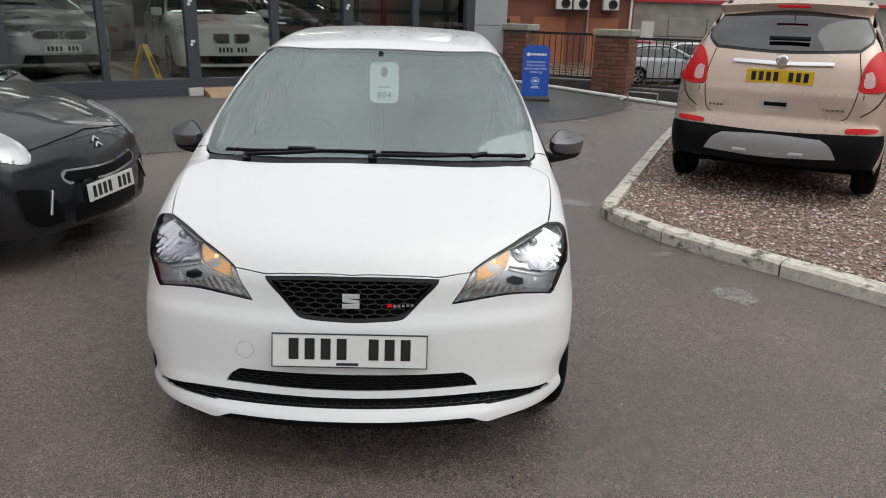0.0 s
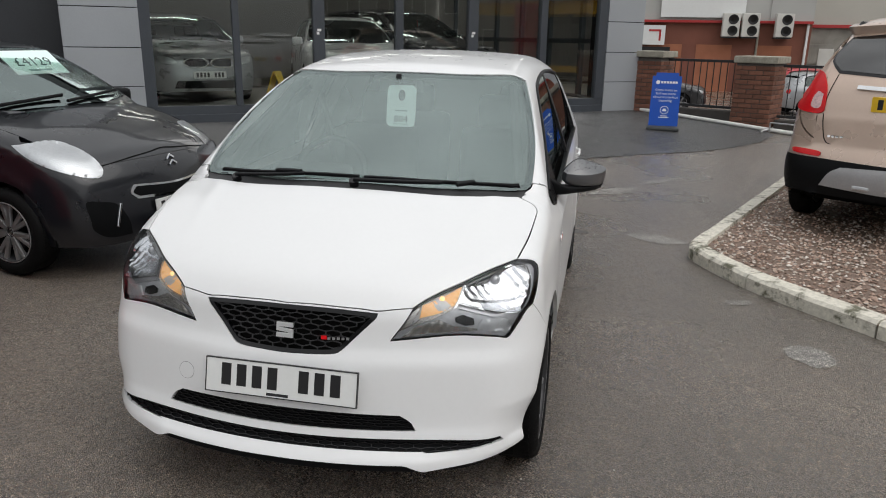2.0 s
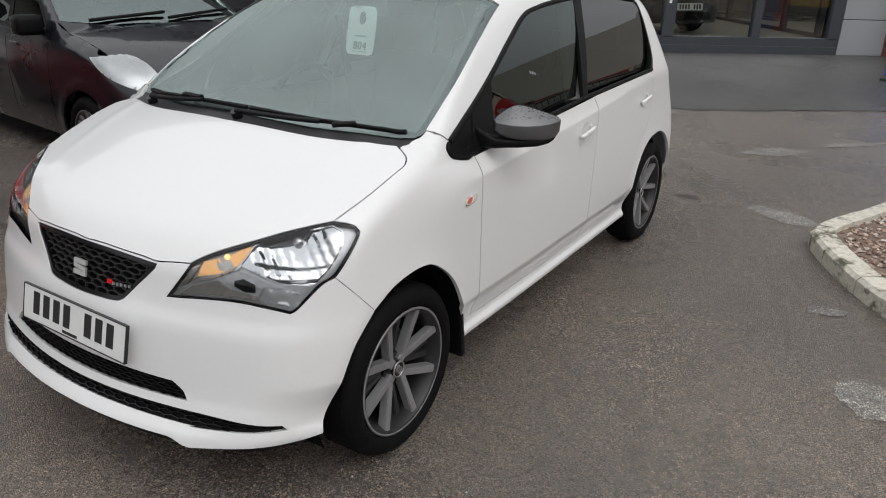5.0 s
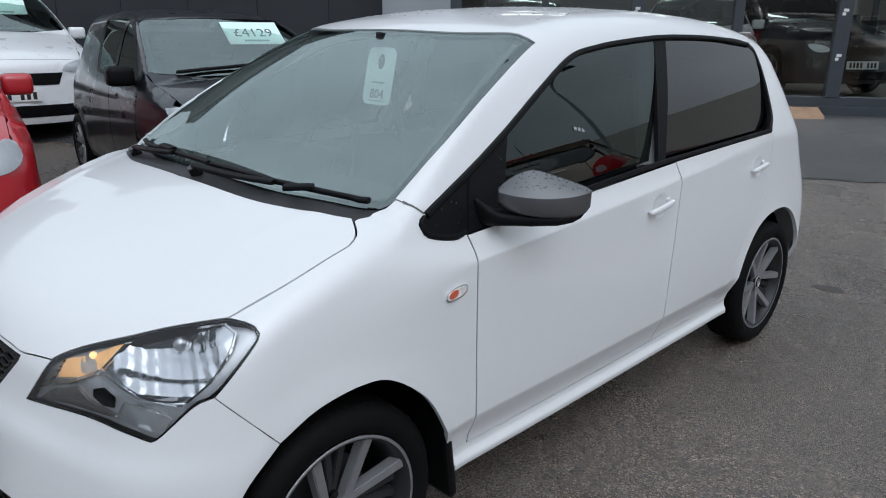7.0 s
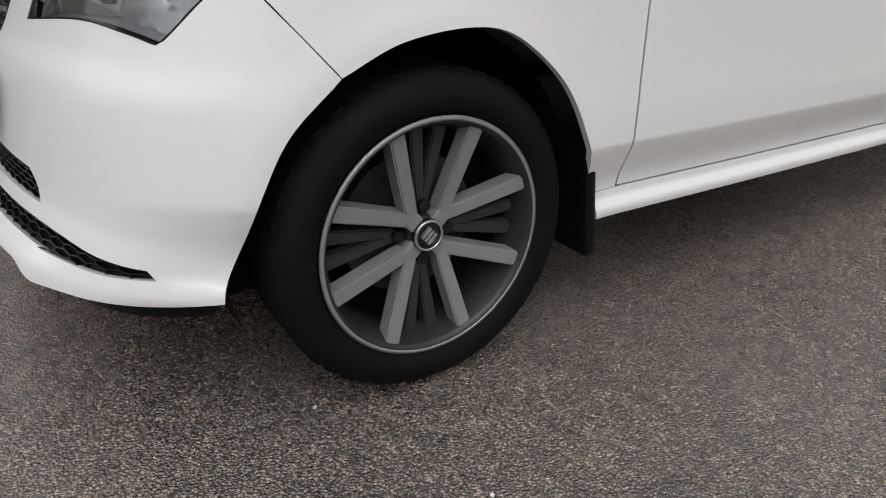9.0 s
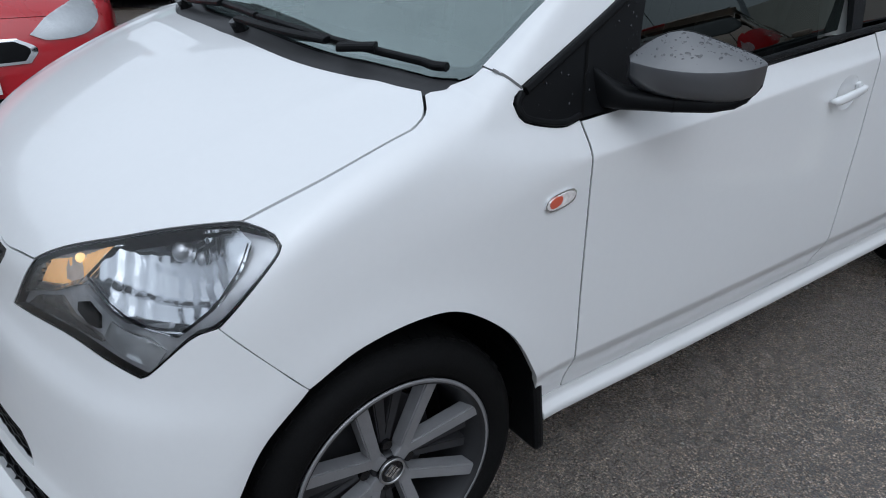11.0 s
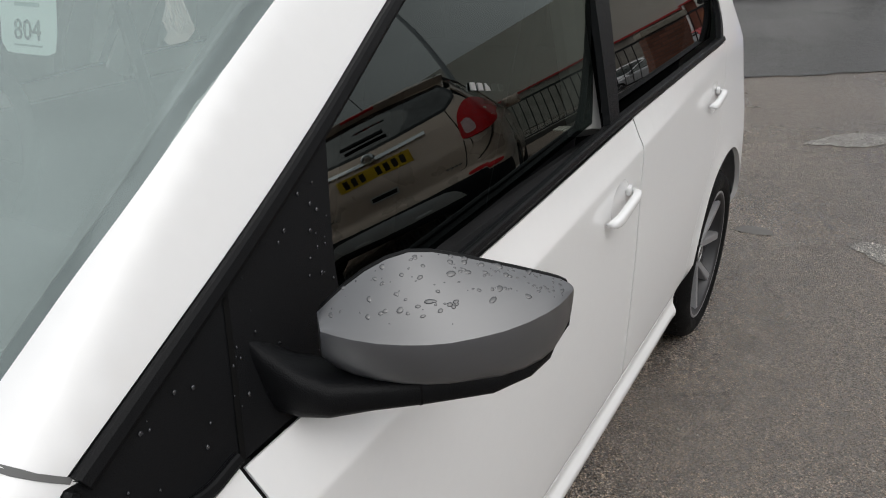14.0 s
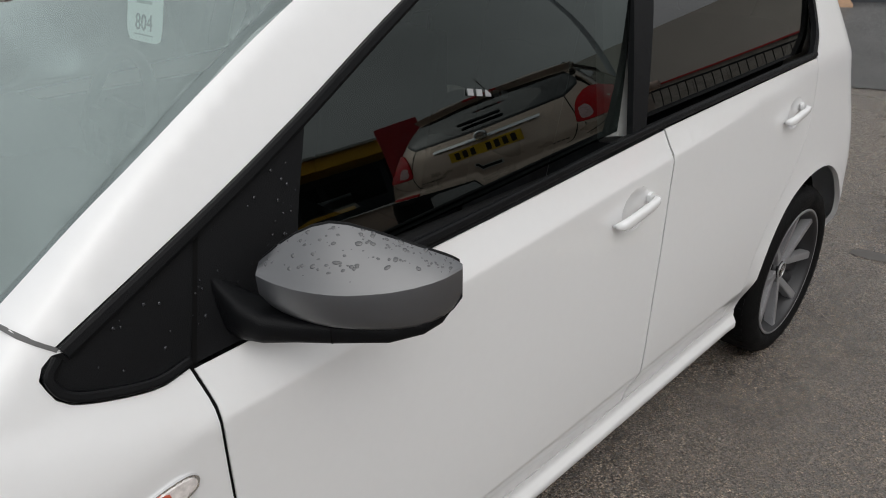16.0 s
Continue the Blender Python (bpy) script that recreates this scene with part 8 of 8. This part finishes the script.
unit2 = thing("concrete_unit", "weathered concrete panel building with a pale upper storey", "building", kind="structure")
part("wall", boxed(10.6, 34, wall_y + 1.0, wall_y + 1.4, -1.2, 2.35), CONCRETE, unit2)
for k in range(9):
    part("wall_panel", boxed(10.7 + k * 2.1, 12.75 + k * 2.1, wall_y + 0.94, wall_y + 1.0, -0.9, 0.55, 0.02), CONCRETE, unit2)
    part("wall_panel", boxed(10.7 + k * 2.1, 12.75 + k * 2.1, wall_y + 0.94, wall_y + 1.0, 0.6, 1.55, 0.02), CONCRETE, unit2)
part("fascia", boxed(10.6, 34, wall_y + 0.8, wall_y + 1.0, 2.35, 2.5), RED_TRIM, unit2)
part("upper_cladding", boxed(10.6, 34, wall_y + 0.9, wall_y + 1.4, 2.5, 8.0), mat("cream_sheet_cladding", (0.47, 0.45, 0.4), 0.6, vary=0.1, scale=0.7), unit2)
part("door", boxed(11.3, 12.0, wall_y + 0.9, wall_y + 0.94, -0.9, 1.35), AC_WHITE, unit2)

# ---- cars beyond the railings, in the showroom, and behind the camera ----
HATCH = car_shape(4.1, 0.87, 1.47, 0.95, 0.85, 3.4, 0.31, 0.8, 1.1, 1.0, 1.9, 3.7)
SUV = car_shape(4.4, 0.91, 1.65, 1.05, 0.9, 3.55, 0.35, 0.92, 1.15, 1.12, 1.95, 4.0)
HL = [[(0.48, 0.66), (0.6, 0.64), (0.72, 0.67), (0.78, 0.75), (0.66, 0.75), (0.52, 0.71)]]
HG = [([[(-0.36, 0.6), (0.36, 0.6)], [(0.36, 0.6), (0.38, 0.72)], [(0.38, 0.72), (-0.38, 0.72)], [(-0.38, 0.72), (-0.36, 0.6)]], BLACK_PLASTIC, 0.005), ([[(-0.55, 0.26), (0.55, 0.26)], [(0.55, 0.26), (0.5, 0.38)], [(0.5, 0.38), (-0.5, 0.38)], [(-0.5, 0.38), (-0.55, 0.26)]], BLACK_PLASTIC, 0.005)]
TL = [[(0.5, 0.85), (0.62, 0.9), (0.7, 0.86), (0.7, 0.76), (0.55, 0.76)]]


def plain_car(name, label, shape, coat_paint, m, group=""):
    return make_car(name, label, shape, coat_paint, m, lamps=HL, grilles=HG, tails=TL, step=0.11, front_plate=0.47, rear_plate=0.8, group=group)


base = plain_car("silver_hatchback", "silver hatchback parked in the lower yard", HATCH, SILVER_PAINT, pose(11.0, 27.0, -0.85, 0, 0, 100), "cars in the lower yard")


def again(src, name, label, coat_paint, m, group):
    """The same shape of car again, in another paint."""
    ob = copy_thing(src, m)
    ob.name = name
    tagged(ob, label, "car", group)
    for o in ob.children_recursive:
        if o.type == "MESH" and o.data.materials and o.data.materials[0] in PAINTS:
            o.material_slots[0].link = "OBJECT"
            o.material_slots[0].material = coat_paint
    return ob


PAINTS = {SILVER_PAINT, PLAIN_WHITE, BLACK_PAINT, RED_PAINT, GREY_PAINT, BRONZE_PAINT}
again(base, "black_hatchback", "black hatchback parked in the lower yard", BLACK_PAINT, pose(4.6, 26.5, -0.85, 0, 0, 82), "cars in the lower yard")
again(base, "red_hatchback", "red hatchback parked in the lower yard", RED_PAINT, pose(11.6, 31.0, -0.85, 0, 0, 92), "cars in the lower yard")
again(base, "white_hatchback", "white hatchback parked in the lower yard", PLAIN_WHITE, pose(8.2, 29.5, -0.85, 0, 0, 264), "cars in the lower yard")


def inside(u, o, turn):
    p = FAC @ Vector((u, o, 0.45))
    return pose(p.x, p.y, p.z, 0, 0, math.degrees(math.atan2(DU.y, DU.x)) + turn)


wsh = again(base, "white_hatchback", "white hatchback with twin black grilles on show behind the glass", PLAIN_WHITE, inside(3.35, -0.9, -8), "cars in the showroom")
for o in [c for c in wsh.children if c.name.startswith("grille")][:1]:
    bpy.data.objects.remove(o)
for sx in (-1, 1):
    q = HATCH.place("nose", [nz(HATCH, 0.16 * sx, 0.64)])[0]
    gb = bmesh.new()
    box(gb, -0.125, 0.125, -0.012, 0.02, -0.075, 0.075, 0.04)
    kid = part("kidney_grille", gb, GLOSS_BLACK, wsh, smooth=True, m=pose(q[0], q[1], q[2], -8, 0, 8 * sx))
    vv, ff = lathe([(0.1 + 0.006 * math.cos(a), 0.006 * math.sin(a)) for a in np.linspace(0, 2 * math.pi, 8, endpoint=False)], 28)
    part("grille_ring", mesh_of("grille_ring", [(y * 1.2, x - 0.012, z * 0.72) for x, y, z in vv], ff, CHROME, True), CHROME, kid)
show = again(base, "silver_hatchback", "silver hatchback with twin chrome grille rings on show behind the glass", SILVER_PAINT, inside(1.05, -1.7, 8), "cars in the showroom")
for sx in (-1, 1):
    vv, ff = lathe([(0.1 + 0.008 * math.cos(a), 0.008 * math.sin(a)) for a in np.linspace(0, 2 * math.pi, 8, endpoint=False)], 28)
    part("grille_ring", mesh_of("grille_ring", [(y * 1.9, x, z * 0.75) for x, y, z in vv], ff, CHROME, True), CHROME, show, m=pose(sx * 0.21, -0.005, 0.66))
suv = plain_car("grey_crossover", "dark grey crossover on show behind the glass", SUV, GREY_PAINT, inside(5.75, -1.4, 20), "cars in the showroom")
# behind the camera, seen only as reflections in glass
for name, label, src, coat_paint, x, y in (("white_hatchback", "white hatchback parked across the yard", base, PLAIN_WHITE, 8.9, -4.4), ("silver_hatchback", "silver hatchback parked across the yard", base, SILVER_PAINT, 7.1, -6.3), ("black_hatchback", "black hatchback parked across the yard", base, BLACK_PAINT, 5.3, -8.2), ("white_crossover", "white crossover parked across the yard", suv, PLAIN_WHITE, 13.2, -7.6), ("silver_crossover", "silver crossover parked across the yard", suv, SILVER_PAINT, 11.4, -9.6), ("white_crossover", "white crossover parked across the yard", suv, PLAIN_WHITE, 10.2, -12.4)):
    again(src, name, label, coat_paint, pose(x, y, 0, 0, 0, 47), "cars across the yard")

# a red pylon, a yellow-edged canopy and a lamp post across the gravel, seen as reflections in the door glass
PYLON_RED = mat("pylon_red", (0.4, 0.012, 0.02), 0.35, vary=0.06, scale=3)
CANOPY_YELLOW = mat("canopy_yellow", (0.75, 0.42, 0.02), 0.5, vary=0.06)
py = thing("pylon_sign", "tall red dealer pylon sign without lettering", "sign", pose(7.7, 6.9, 0, 0, 0, 35))
part("slab", boxed(-0.2, 0.2, -0.32, 0.32, 0.05, 2.5, 0.02), PYLON_RED, py)
part("footing", boxed(-0.4, 0.4, -0.5, 0.5, 0.0, 0.06, 0.01), CONCRETE, py)
cn = thing("canopy", "long yellow-edged forecourt canopy on grey posts before a dark kiosk", "canopy", pose(12.2, 7.6, 0, 0, 0, 12), kind="structure")
part("fascia", boxed(-1.3, 1.3, -4.2, 3.0, 2.35, 2.75, 0.02), CANOPY_YELLOW, cn)
part("canopy_roof", boxed(-1.5, 1.5, -4.4, 3.2, 2.75, 2.82), GREY_SHEET, cn)
part("kiosk", boxed(1.4, 3.6, -4.2, 3.0, 0.0, 2.6), FRAME_GREY, cn, "dark kiosk")
for y in (-3.2, -1.6, 0.0, 1.6):
    part("kiosk_pane", boxed(1.36, 1.4, y - 0.7, y + 0.7, 0.8, 2.1), GLOSS_BLACK, cn)
for x in (-1.0, 1.0):
    for y in (-3.6, -0.6, 2.4):
        part("post", boxed(x - 0.06, x + 0.06, y - 0.06, y + 0.06, 0.0, 2.35), RAILING, cn)
part("barrier", boxed(-1.4, -1.32, -3.6, 0.4, 0.55, 0.75, 0.01), CANOPY_YELLOW, cn)
lp = thing("street_lamp", "grey street lamp on a tapered column", "street lamp", pose(8.2, 13.0, 0))
bm = bmesh.new()
tube(bm, (0, 0, 0), (0, 0, 6.0), 0.08, 12, 0.05)
part("column", bm, PANEL, lp)
bm = bmesh.new()
for k in range(8):
    a, b = k * 0.2, (k + 1) * 0.2
    tube(bm, (-0.9 + 0.9 * math.cos(a), 0, 6.0 + 0.9 * math.sin(a)), (-0.9 + 0.9 * math.cos(b), 0, 6.0 + 0.9 * math.sin(b)), 0.045, 8)
part("arm", bm, PANEL, lp)
part("lantern", boxed(-1.35, -0.85, -0.1, 0.1, 6.84, 6.96, 0.03), FRAME_GREY, lp)


# low terraces out of view, added to block the low sky in reflections
RENDER = mat("grey_render", (0.16, 0.155, 0.145), 0.85, vary=0.2, scale=0.8)
SLATE = mat("dark_roof_slate", (0.05, 0.05, 0.055), 0.6, vary=0.25, scale=2)


def terrace(x, y, turn, n, wide=6.0):
    """An added row of two-storey brick houses; its front looks along its own -y."""
    ob = thing("terrace", "row of grey rendered houses with slate roofs, added to block the low sky", "building", pose(x, y, 0, 0, 0, turn), kind="structure")
    half = n * wide / 2
    part("wall", boxed(-half, half, 0.0, 7.0, 0.0, 5.0), RENDER, ob)
    v = [(-half, -0.3, 5.0), (half, -0.3, 5.0), (half, 7.3, 5.0), (-half, 7.3, 5.0), (-half, 3.5, 7.6), (half, 3.5, 7.6)]
    part("roof", mesh_of("roof", v, [(0, 1, 5, 4), (2, 3, 4, 5), (1, 2, 5), (3, 0, 4), (3, 2, 1, 0)], SLATE), SLATE, ob)
    for k in range(n):
        c = -half + (k + 0.5) * wide
        for dx in (-1.6, 1.6):
            for z in (0.9, 3.2):
                wd = part("window", boxed(c + dx - 0.6, c + dx + 0.6, -0.04, 0.02, z, z + 1.3), PLATE_WHITE, ob)
                part("pane", boxed(c + dx - 0.52, c + dx + 0.52, -0.05, -0.04, z + 0.08, z + 1.22), GLOSS_BLACK, wd)
        part("door", boxed(c - 0.45, c + 0.45, -0.05, 0.02, 0.0, 2.1), FRAME_GREY, ob)
        part("chimney", boxed(c + 2.4, c + 3.0, 3.1, 3.9, 6.8, 8.4), BRICKWALL, ob)
    return ob


terrace(-2.0, -34.0, 180, 7)
terrace(36.0, -4.0, -90, 7)
terrace(-22.0, -9.0, 90, 4)
